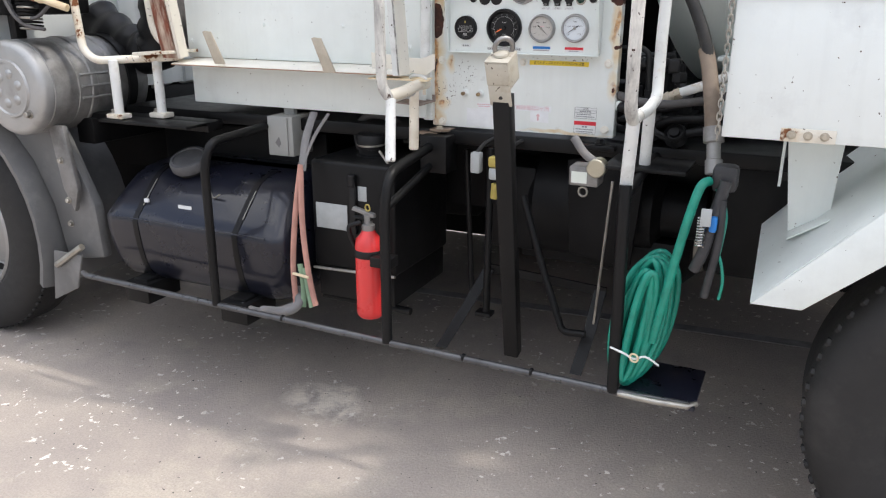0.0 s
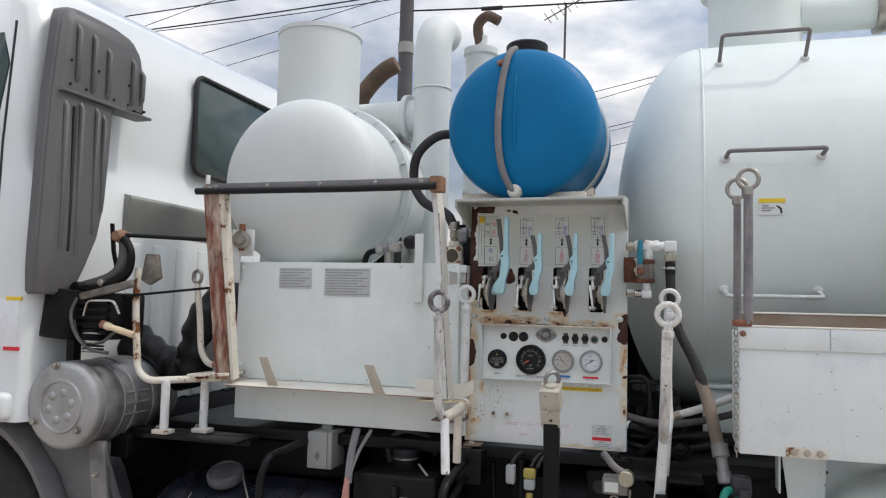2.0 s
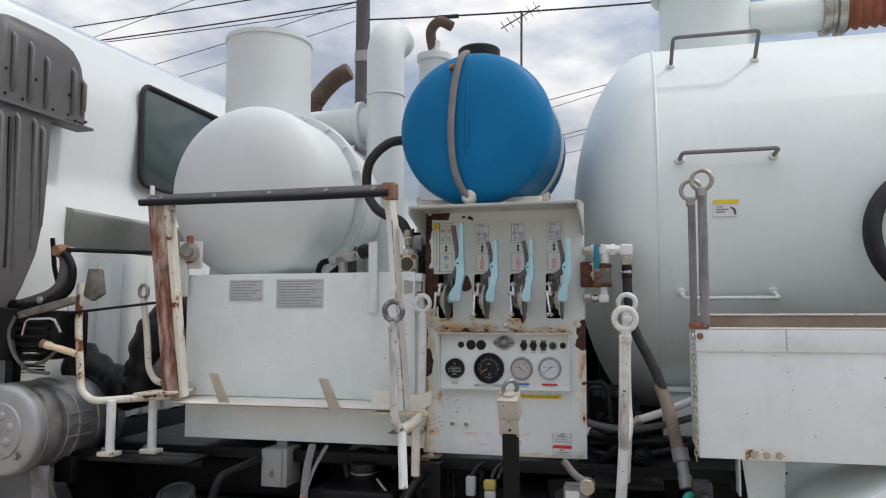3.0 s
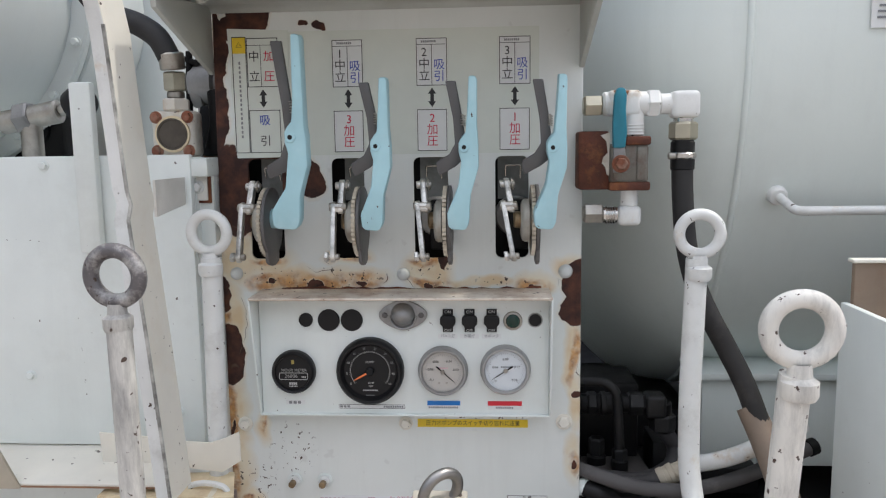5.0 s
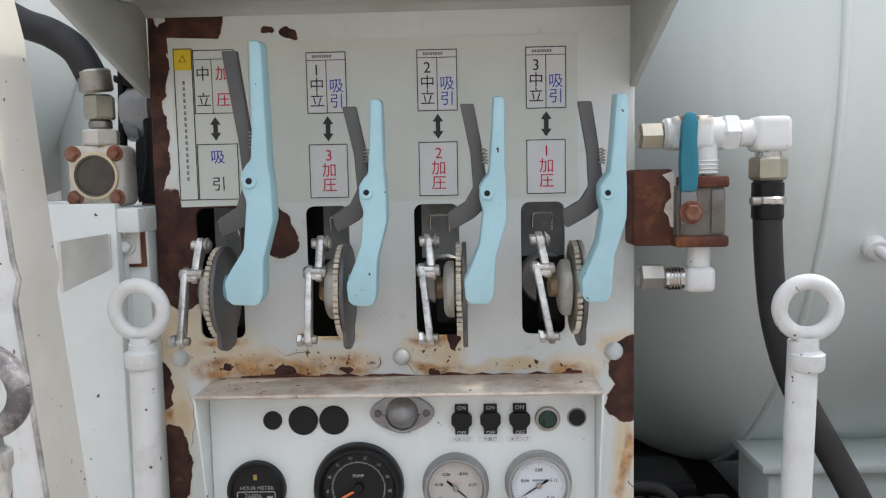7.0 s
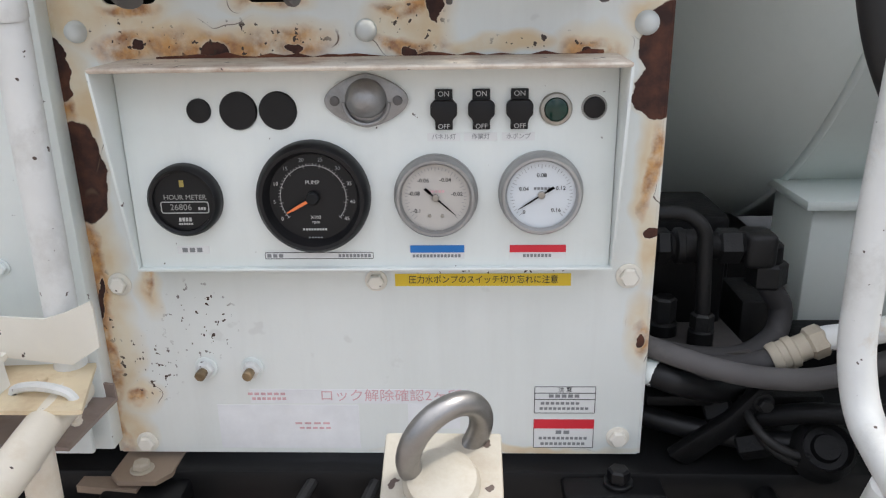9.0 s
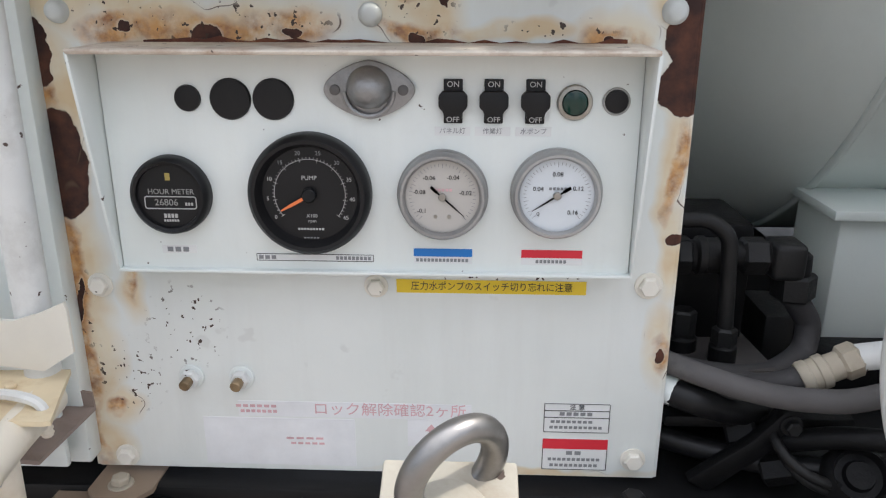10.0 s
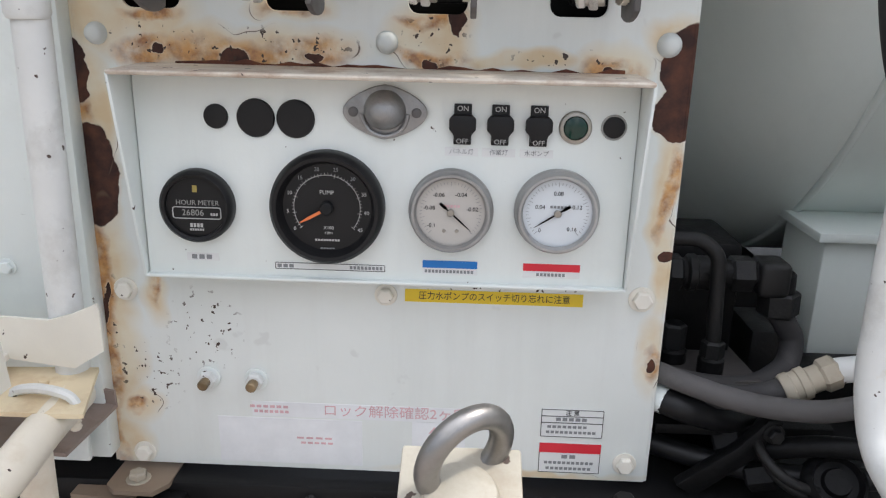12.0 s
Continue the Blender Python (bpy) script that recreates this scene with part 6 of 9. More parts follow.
    for x0, x1 in ((xl - 0.001, xl + 0.0015), (xr - 0.0015, xr + 0.001)):
        part("side_lip", prism([(-0.0715, zt), (y + 0.004, zt), (y + 0.004, zb), (-0.036, zb)], x0, x1, 0.0004,
                               to=Matrix.Rotation(radians(90), 4, "Z") @ Matrix.Diagonal((1, -1, 1, 1))), WHITE, gb)
    rng = random.Random(5)
    joint = [(xl + 0.03 + 0.0125 * i, zt + 0.0035 + 0.004 * rng.random() ** 2 + (0.0015 if i in (5, 6, 12, 13, 14) else 0.0)) for i in range(32)]
    part("rust_line", strip([((x, -0.0022, zt + 0.002), (x, -0.0022, z)) for x, z in joint], (0, 0.001, 0)), VALVE_RUST, gb, "line of dark rust along the joint")
    part("bottom_lip", box(xl, xr, -0.036, y + 0.004, zb - 0.002, zb + 0.0005, 0.0005), WHITE, gb)

    def dial_text(rows, parent, material, yy):
        for body, x, z, size, nm in rows:
            part(nm, words(body, x, z, size, yy), material, parent)

    def ticks(cx, cz, r0, r1, a0, a1, n, w, yy, material, parent, nm="scale_mark"):
        bm = bmesh.new()
        for i in range(n):
            a = radians(a0 + (a1 - a0) * i / (n - 1))
            d, s = Vector((math.cos(a), 0, math.sin(a))), Vector((-math.sin(a), 0, math.cos(a)))
            inner = r0 if i % 5 else r0 - 0.0015
            q = [bm.verts.new(Vector((cx, yy, cz)) + d * r + s * h) for r, h in ((inner, -w), (r1, -w), (r1, w), (inner, w))]
            bm.faces.new(q)
        bmesh.ops.recalc_face_normals(bm, faces=bm.faces)
        part(nm + "s", bm, material, parent)

    def needle(cx, cz, ang, ln, tail, w, yy, material, parent):
        a = radians(ang)
        d, s = Vector((math.cos(a), 0, math.sin(a))), Vector((-math.sin(a), 0, math.cos(a)))
        c = Vector((cx, yy, cz))
        bm = bmesh.new()
        q = [bm.verts.new(c + d * l + s * h) for l, h in ((-tail, -w * 1.7), (-tail * 0.5, -w * 1.7), (-tail * 0.45, -w), (ln * 0.5, -w), (ln, -w * 0.3), (ln, w * 0.3), (ln * 0.5, w), (-tail * 0.45, w), (-tail * 0.5, w * 1.7), (-tail, w * 1.7))]
        bm.faces.new(q)
        bmesh.ops.solidify(bm, geom=list(bm.faces), thickness=0.0008)
        bmesh.ops.recalc_face_normals(bm, faces=bm.faces)
        part("needle", bm, material, parent)

    def bars(x, z, w, n, h, yy, material, parent):
        bm = None
        for i in range(n):
            xa = x - w / 2 + w * i / n
            bm = box(xa, xa + w / n * 0.72, yy - 0.0002, yy, z - h / 2, z + h / 2, 0.0, bm=bm)
        part("printed_text", bm, material, parent)

    # hour meter
    hx, hz = -0.152, 1.257
    hm = part("hour_meter", lathe((hx, y, hz), (0, -1, 0), [(0.0325, 0), (0.0325, 0.006), (0.0315, 0.011), (0.0290, 0.0135), (0.0265, 0.0125), (0.026, 0.009), (0, 0.009)], 56), BLACK_PLASTIC, t, "black round hour meter")
    yd = y - 0.0093
    dial_text([("HOUR METER", hx + 0.0015, hz + 0.0035, 0.0062, "lettering")], hm, DIM_INK, yd)
    part("counter_frame", tube([(px, yd, pz) for px, pz in round_rect(hx - 0.0205, hx + 0.0215, hz - 0.0105, hz - 0.0005, 0.002)], 0.0005, 6, True), PALE_INK, hm)
    dial_text([("26806", hx - 0.003, hz - 0.0055, 0.0078, "counter_digits")], hm, DIM_INK, yd)
    bars(hx + 0.016, hz - 0.0065, 0.007, 3, 0.0025, yd, PALE_INK, hm)
    bars(hx, hz - 0.0165, 0.012, 4, 0.0035, yd, PALE_INK, hm)
    bars(hx, hz - 0.0205, 0.013, 6, 0.0018, yd, PALE_INK, hm)
    part("yellow_mark", box(hx - 0.002, hx + 0.002, yd - 0.0002, yd, hz + 0.013, hz + 0.019, 0.0), PLUG_YELLOW, hm)

    # tachometer
    tx, tz = -0.038, 1.259
    tm = part("tachometer", lathe((tx, y, tz), (0, -1, 0), [(0.0500, 0), (0.0500, 0.006), (0.0488, 0.013), (0.0455, 0.0165), (0.0425, 0.016), (0.0395, 0.009), (0.0385, 0.0065), (0, 0.0065)], 72), BLACK_PLASTIC, t, "black round pump tachometer")
    yd = y - 0.0068
    ticks(tx, tz, 0.0285, 0.0305, 218, -38, 46, 0.00022, yd, PALE_INK, tm)
    for i, b in enumerate(("0", "5", "10", "15", "20", "25", "30", "35", "40", "45")):
        a = radians(214 - 248 * i / 9)
        part("scale_number", words(b, tx + math.cos(a) * 0.0345, tz + math.sin(a) * 0.0345, 0.0047, yd), GREY_INK if 2 < i < 7 else PALE_INK, tm)
    dial_text([("PUMP", tx, tz + 0.0135, 0.0050, "lettering"), ("X100", tx + 0.001, tz - 0.0180, 0.0041, "lettering"), ("rpm", tx + 0.001, tz - 0.0222, 0.0041, "lettering")], tm, PALE_INK, yd)
    bars(tx, tz - 0.0290, 0.022, 9, 0.0018, yd, PALE_INK, tm)
    bars(tx, tz - 0.0365, 0.013, 5, 0.0012, yd, GREY_INK, tm)
    nd, ns = (math.cos(radians(209)), math.sin(radians(209))), (-math.sin(radians(209)), math.cos(radians(209)))
    part("needle", prism([(tx + nd[0] * l + ns[0] * h, tz + nd[1] * l + ns[1] * h) for l, h in ((0.004, -0.0013), (0.018, -0.0012), (0.0265, -0.0005), (0.0265, 0.0005), (0.018, 0.0012), (0.004, 0.0013))], yd - 0.0045, yd - 0.0035, 0.0), NEEDLE_ORANGE, tm, "orange needle")
    part("needle_hub", rod((tx, yd, tz), (tx, yd - 0.006, tz), 0.0058, 24), DIAL_BLACK, tm)
    part("scale_arc", tube([(tx + math.cos(a) * 0.0288, yd - 0.0001, tz + math.sin(a) * 0.0288) for a in (radians(218 - 256 * i / 60) for i in range(61))], 0.00022, 4), PALE_INK, tm)

    # pressure gauges
    for gx, gz, face, rows, ang, red in (
        (0.069, 1.259, DIAL_BEIGE, (("-0.06", -0.0105, 0.0150), ("-0.04", 0.0085, 0.0155), ("-0.08", -0.0185, 0.0035), ("-0.02", 0.0185, 0.0030), ("-0.1", -0.0165, -0.0120)), -42, True),
        (0.160, 1.261, DIAL_WHITE, (("0.08", 0.0, 0.0170), ("0.04", -0.0150, 0.0050), ("0.12", 0.0165, 0.0055), ("0.16", 0.0130, -0.0140), ("0", -0.0145, -0.0155)), 213, False)):
        g = part("pressure_gauge", lathe((gx, y, gz), (0, -1, 0), [(0.0368, 0), (0.0368, 0.004), (0.0355, 0.0055), (0.0352, 0.012), (0.0335, 0.0148), (0.0315, 0.0148), (0.0300, 0.0125), (0.0295, 0.0105)], 64), ALU, t, "round pressure gauge with a brushed bezel")
        part("dial", lathe((gx, y, gz), (0, -1, 0), [(0.030, 0.0088), (0, 0.0088)], 48), face, g, "aged beige dial" if red else "white dial")
        yd = y - 0.0092
        ticks(gx, gz, 0.0245, 0.0268, 225, -45, 41, 0.00018, yd, GREY_INK, g)
        for b, dx, dz in rows:
            part("scale_number", words(b, gx + dx, gz + dz, 0.0050, yd), BLACK_INK, g)
        bars(gx + 0.001, gz + 0.0055, 0.015, 5, 0.0022, yd, PINK_INK if red else GREY_INK, g)
        needle(gx, gz, ang, 0.0235, 0.0125, 0.00075, yd - 0.002, BLACK_INK, g)
        part("needle_hub", rod((gx, yd, gz), (gx, yd - 0.0035, gz), 0.0032, 20), STEEL, g)
        if red:
            for dx in (-0.0055, 0.0055):
                part("dial_screw", rod((gx + dx, yd + 0.0002, gz - 0.0165), (gx + dx, yd - 0.0006, gz - 0.0165), 0.0016, 12), STEEL, g)

    # blanking plugs, work lamp, switches, pilot lamp
    for x, z, r in ((-0.132, 1.3345, 0.0105), (-0.098, 1.334, 0.0163), (-0.064, 1.334, 0.0163), (0.203, 1.334, 0.0092)):
        part("blanking_plug", lathe((x, y, z), (0, -1, 0), [(r, 0), (r, 0.0015), (r * 0.94, 0.003), (r * 0.4, 0.0036), (0, 0.0036)], 36), BLACK_PLASTIC, t, "black rubber plug")
    part("plug_rim", ring((0.203, y - 0.001, 1.334), (0, 1, 0), 0.0098, 0.0010), GREY_BOX, t)
    lx, lz = 0.012, 1.342
    oval = [(lx + math.copysign(abs(math.cos(a)) ** 0.9, math.cos(a)) * 0.0355, lz + math.sin(a) * (0.0228 - 0.0070 * abs(math.cos(a)))) for a in (2 * math.pi * i / 40 for i in range(40))]
    lamp = part("panel_lamp", prism(oval, y - 0.005, y, 0.0012), LAMP_ALU, t, "cast metal hooded panel lamp")
    bm = bmesh.new()
    bmesh.ops.create_uvsphere(bm, u_segments=32, v_segments=16, radius=0.0178)
    for v in bm.verts:
        v.co = (lx + v.co.x, y - 0.003 + min(0.004, v.co.y * 1.05), lz + 0.001 + v.co.z * (1.0 if v.co.z > 0 else 0.88))
    part("lamp_dome", bm, LAMP_ALU, lamp)
    part("lamp_rim", tube([(lx + math.cos(a) * 0.0190, y - 0.0070, lz - 0.001 + math.sin(a) * 0.0188) for a in (math.pi * (1 + i / 20) for i in range(21))], 0.0020, 8), LAMP_ALU, lamp)
    for dx in (-0.0265, 0.0265):
        sc = part("lamp_screw", lathe((lx + dx, y - 0.005, lz), (0, -1, 0), [(0.0042, 0), (0.004, 0.0014), (0.002, 0.0022), (0, 0.0023)], 16), TRIGGER_GREY, lamp)
    for x, text in ((0.077, "パネル灯"), (0.1085, "作業灯"), (0.1405, "水ポンプ")):
        s = part("rocker_switch", box(x - 0.0074, x + 0.0074, y - 0.003, y, 1.3165, 1.3505, 0.0008), BLACK_PLASTIC, t, "black rocker switch")
        part("rocker", prism([(x - 0.0065, 1.3205), (x + 0.0065, 1.3205), (x + 0.0078, 1.326), (x + 0.0112, 1.3295), (x + 0.0112, 1.3385), (x + 0.0078, 1.342), (x - 0.0078, 1.342), (x - 0.0112, 1.3385), (x - 0.0112, 1.3295), (x - 0.0078, 1.326)], y - 0.0085, y - 0.002, 0.0012), BLACK_PLASTIC, s)
        part("on_mark", words("ON", x, 1.3465, 0.0062, y - 0.0032), PALE_INK, s)
        part("off_mark", words("OFF", x, 1.3203, 0.0058, y - 0.0088), PALE_INK, s)
        lab = part("switch_label", box(x - 0.0145, x + 0.0135, y - 0.0006, y + 0.0002, 1.3065, 1.3135, 0.0), LABEL_WHITE, t)
        part("label_text", words(text, x - 0.0005, 1.310, 0.0052, y - 0.0008), GREY_INK, lab)
    pl = part("pilot_lamp", lathe((0.171, y, 1.333), (0, -1, 0), [(0.0138, 0), (0.0138, 0.002), (0.0128, 0.0035), (0.0102, 0.0042), (0.0098, 0.003)], 36), STEEL, t, "green pilot lamp in a metal ring")
    part("lamp_lens", lathe((0.171, y, 1.333), (0, -1, 0), [(0.010, 0.003), (0.0092, 0.0045), (0.006, 0.0058), (0, 0.0062)], 28), GREEN_LENS, pl)

    # labels of the gauge box and the sheet
    def label(x0, x1, z0, z1, yy, base, strip=None, nm="label", note=""):
        p = part(nm, box(x0, x1, yy - 0.0006, yy + 0.0003, z0, z1, 0.0), base, t, note)
        if strip:
            part("label_band", box(x0, x1, yy - 0.0012, yy - 0.0007, z0 + (z1 - z0) * 0.48, z1, 0.0), strip, p)
        return p

    l1 = label(0.045, 0.0935, 1.1995, 1.2125, y, LABEL_WHITE, BLUE, "label", "white gauge label with a blue band")
    bars(0.069, 1.2025, 0.044, 14, 0.0028, y - 0.0008, GREY_INK, l1)
    l2 = label(0.134, 0.1840, 1.1995, 1.2125, y, LABEL_WHITE, RED, "label", "white gauge label with a red band")
    bars(0.159, 1.2025, 0.026, 8, 0.0028, y - 0.0008, GREY_INK, l2)
    l3 = label(-0.087, 0.0115, 1.2000, 1.2062, y, LABEL_WHITE, None, "label", "narrow printed strip label")
    part("label_frame", tube([(px, y - 0.0007, pz) for px, pz in round_rect(-0.0868, 0.0113, 1.2002, 1.2060, 0.0003, 1)], 0.0003, 4, True), BLACK_INK, l3)
    bars(-0.077, 1.2031, 0.016, 3, 0.0032, y - 0.0008, GREY_INK, l3)
    bars(-0.005, 1.2031, 0.030, 9, 0.0030, y - 0.0008, GREY_INK, l3)
    l4 = label(-0.1665, -0.1375, 1.2055, 1.2125, y, LABEL_WHITE, None, "label", "small printed label")
    bars(-0.152, 1.209, 0.020, 3, 0.0042, y - 0.0008, GREY_INK, l4)
    l5 = label(0.027, 0.194, 1.1610, 1.1735, 0.0, YELLOW, None, "label", "yellow warning strip about the water pump switch")
    part("label_text", words("圧力水ポンプのスイッチ切り忘れに注意", 0.111, 1.1672, 0.0088, -0.0009, squeeze=0.90), BLACK_INK, l5)
    l6 = label(0.1625, 0.2235, 1.0225, 1.0530, 0.0, LABEL_WHITE, None, "label", "white caution label of small print")
    part("label_text", words("注 意", 0.193, 1.0490, 0.0062, -0.0009), BLACK_INK, l6)
    bars(0.193, 1.0423, 0.032, 5, 0.0035, -0.0009, GREY_INK, l6)
    bars(0.189, 1.0340, 0.040, 8, 0.0028, -0.0009, GREY_INK, l6)
    bars(0.193, 1.0280, 0.050, 11, 0.0028, -0.0009, GREY_INK, l6)
    for z in (1.0455, 1.0383):
        part("label_rule", box(0.16252, 0.2233, -0.0011, -0.0007, z - 0.0003, z + 0.0003, 0.0), BLACK_INK, l6)
    l7 = label(0.1625, 0.2235, 0.9820, 1.0155, 0.0, LABEL_WHITE, None, "label", "white caution label with a red head")
    part("label_band", box(0.1625, 0.2235, -0.0013, -0.0008, 1.0050, 1.0155, 0.0), RED, l7)
    bars(0.193, 1.0005, 0.016, 2, 0.0040, -0.0009, GREY_INK, l7)
    bars(0.193, 0.9935, 0.050, 11, 0.0030, -0.0009, GREY_INK, l7)
    bars(0.193, 0.9870, 0.046, 10, 0.0030, -0.0009, GREY_INK, l7)
    for parent, z0, z1 in ((l6, 1.0225, 1.0530), (l7, 0.9820, 1.0155)):
        part("label_frame", tube([(px, -0.0009, pz) for px, pz in round_rect(0.1628, 0.2232, z0 + 0.0003, z1 - 0.0003, 0.0003, 1)], 0.00035, 4, True), BLACK_INK, parent)
    l8 = label(-0.125, 0.095, 1.0330, 1.0490, 0.0, LABEL_WORN, None, "worn_label", "worn label with faded red handwriting")
    part("label_text", words("ロック解除確認2ヶ所", 0.018, 1.0415, 0.0145, -0.0009, squeeze=1.05), PINK_INK, l8)
    bars(-0.107, 1.0440, 0.040, 6, 0.0028, -0.0009, PINK_INK, l8)
    bars(-0.105, 1.0385, 0.036, 7, 0.0030, -0.0009, PINK_INK, l8)
    l9 = label(-0.160, -0.015, 0.9800, 1.0310, 0.0, LABEL_WORN, None, "worn_label", "worn white sticker, half painted over")
    bars(-0.062, 1.0100, 0.038, 4, 0.0022, -0.0009, PINK_INK, l9)
    bars(-0.060, 1.0045, 0.034, 5, 0.0022, -0.0009, PINK_INK, l9)
    l10 = label(0.035, 0.088, 1.0040, 1.0325, 0.0, LABEL_WORN, None, "worn_label", "worn white sticker with a red arrow")
    part("arrow", prism([(0.055, 1.0085), (0.060, 1.0085), (0.060, 1.0205), (0.0635, 1.0205), (0.0575, 1.0280), (0.0515, 1.0205), (0.055, 1.0205)], -0.0010, -0.0006, 0.0), PINK_INK, l10)

    # lever instructions
    plate = part("lever_plate", box(-0.150, 0.210, -0.0008, 0.0004, 1.574, 1.751, 0.0), PLATE_CREAM, t, "pale instruction sheet")

    def frame_lines(x0, x1, z0, z1, parent, yy=-0.0014, w=0.00045):
        bm = None
        for a in ((x0 - w, x1 + w, z0 - w, z0 + w), (x0 - w, x1 + w, z1 - w, z1 + w), (x0 - w, x0 + w, z0, z1), (x1 - w, x1 + w, z0, z1)):
            bm = box(a[0], a[1], yy - 0.0002, yy + 0.0002, a[2], a[3], 0.0, bm=bm)
        part("frame_line", bm, BLACK_INK, parent)

    def arrow(x, z0, z1, parent):
        h, w = 0.0085, 0.0058
        part("double_arrow", prism([(x, z0), (x + w, z0 + h), (x + 0.0025, z0 + h), (x + 0.0025, z1 - h), (x + w, z1 - h), (x, z1), (x - w, z1 - h), (x - 0.0025, z1 - h), (x - 0.0025, z0 + h), (x - w, z0 + h)], -0.0016, -0.0011, 0.0), BLACK_INK, parent)

    for x, num, low in ((-0.0645, "1", "3"), (0.0570, "2", "2"), (0.1755, "3", "1")):
        up = part("lever_label", box(x - 0.0215, x + 0.0215, -0.0013, -0.0009, 1.6715, 1.7370, 0.0), LABEL_WHITE, t, "white lever label")
        frame_lines(x - 0.0215, x + 0.0215, 1.6715, 1.7370, up, -0.0015)
        part("rule", box(x - 0.0215, x + 0.0215, -0.0017, -0.0013, 1.7283, 1.7290, 0.0), BLACK_INK, up)
        part("rule", box(x - 0.0004, x + 0.0004, -0.0017, -0.0013, 1.6715, 1.7285, 0.0), BLACK_INK, up)
        bars(x - 0.004, 1.7328, 0.022, 8, 0.003, -0.0016, GREY_INK, up)
        part("label_text", words(num + "\n中\n立", x - 0.0107, 1.7010, 0.0168, -0.0015, line=0.98), BLACK_INK, up)
        part("label_text", words("吸\n引", x + 0.0107, 1.6915, 0.0165, -0.0015, line=1.0), BLUE_INK, up)
        lo = part("lever_label", box(x - 0.0215, x + 0.0205, -0.0013, -0.0009, 1.5785, 1.6370, 0.0), LABEL_WHITE, t, "white lever label")
        frame_lines(x - 0.0215, x + 0.0205, 1.5785, 1.6370, lo, -0.0015)
        part("label_text", words(low + "\n加\n圧", x, 1.6080, 0.0168, -0.0015, line=0.98), RED_INK, lo)
        arrow(x, 1.6405, 1.6680, up)
    main = part("main_lever_label", prism([(-0.239, 1.757), (-0.150, 1.753), (-0.152, 1.572), (-0.232, 1.571), (-0.236, 1.60), (-0.233, 1.63), (-0.237, 1.67), (-0.235, 1.70), (-0.238, 1.73)], -0.0010, 0.0, 0.0), PLATE_CREAM, t, "torn pale label sheet beside the main lever")
    frame_lines(-0.2325, -0.2125, 1.5790, 1.7445, main)
    part("caution_square", box(-0.2320, -0.2130, -0.0017, -0.0013, 1.7215, 1.7440, 0.0), YELLOW, main)
    part("caution_triangle", tube([(-0.2225 + dx, -0.0018, 1.7335 + dz) for dx, dz in ((-0.004, -0.003), (0.004, -0.003), (0, 0.004))], 0.0005, 4, True), BLACK_INK, main)
    bm = None
    for i in range(17):
        z = 1.708 - i * 0.0066
        bm = box(-0.2240, -0.2215, -0.0015, -0.0012, z - 0.002, z + 0.002, 0.0, bm=bm)
    part("print_column", bm, GREY_INK, main)
    frame_lines(-0.2110, -0.1660, 1.6740, 1.7425, main)
    part("rule", box(-0.2110, -0.1660, -0.0016, -0.0012, 1.7325, 1.7331, 0.0), BLACK_INK, main)
    part("rule", box(-0.1915, -0.1909, -0.0016, -0.0012, 1.6740, 1.7328, 0.0), BLACK_INK, main)
    part("label_text", words("中\n立", -0.2010, 1.7020, 0.0165, -0.0014, line=1.72), BLACK_INK, main)
    part("label_text", words("加\n圧", -0.1790, 1.7020, 0.0165, -0.0014, line=1.72), RED_INK, main)
    frame_lines(-0.2110, -0.1660, 1.5790, 1.6400, main)
    part("label_text", words("吸", -0.1885, 1.6250, 0.0168, -0.0014), BLUE_INK, main)
    part("label_text", words("引", -0.1885, 1.5950, 0.0168, -0.0014), BLACK_INK, main)
    arrow(-0.1895, 1.6440, 1.6700, main)
    # foot plates under the sheet
    part("foot_plate", strip([((-0.266, 0.02, 0.962), (-0.267, -0.030, 0.962)), ((-0.252, 0.02, 0.962), (-0.256, -0.041, 0.962)), ((-0.214, 0.02, 0.962), (-0.217, -0.041, 0.962)), ((-0.205, 0.02, 0.962), (-0.206, -0.026, 0.962))], (0, 0, 0.005)), TRAY_TAN, t, "dull brown hexagonal mounting plate")
    part("foot_plate", strip([((-0.300, 0.02, 0.950), (-0.302, -0.036, 0.950)), ((-0.235, 0.02, 0.950), (-0.237, -0.044, 0.950))], (0, 0, 0.008)), TRAY_TAN, t)
    part("foot_bolt", bolt((-0.239, -0.020, 0.966), (0, 0, 1), 0.009, 0.010), PRONG, t)
    part("foot_plate", box(0.19, 0.29, -0.05, 0.04, 0.945, 0.960, 0.004), BLACK_PAINT, t)
    part("foot_bolt", bolt((0.245, -0.03, 0.960), (0, 0, 1), 0.011, 0.018), BLACK_PLASTIC, t)
    return t


control_panel()


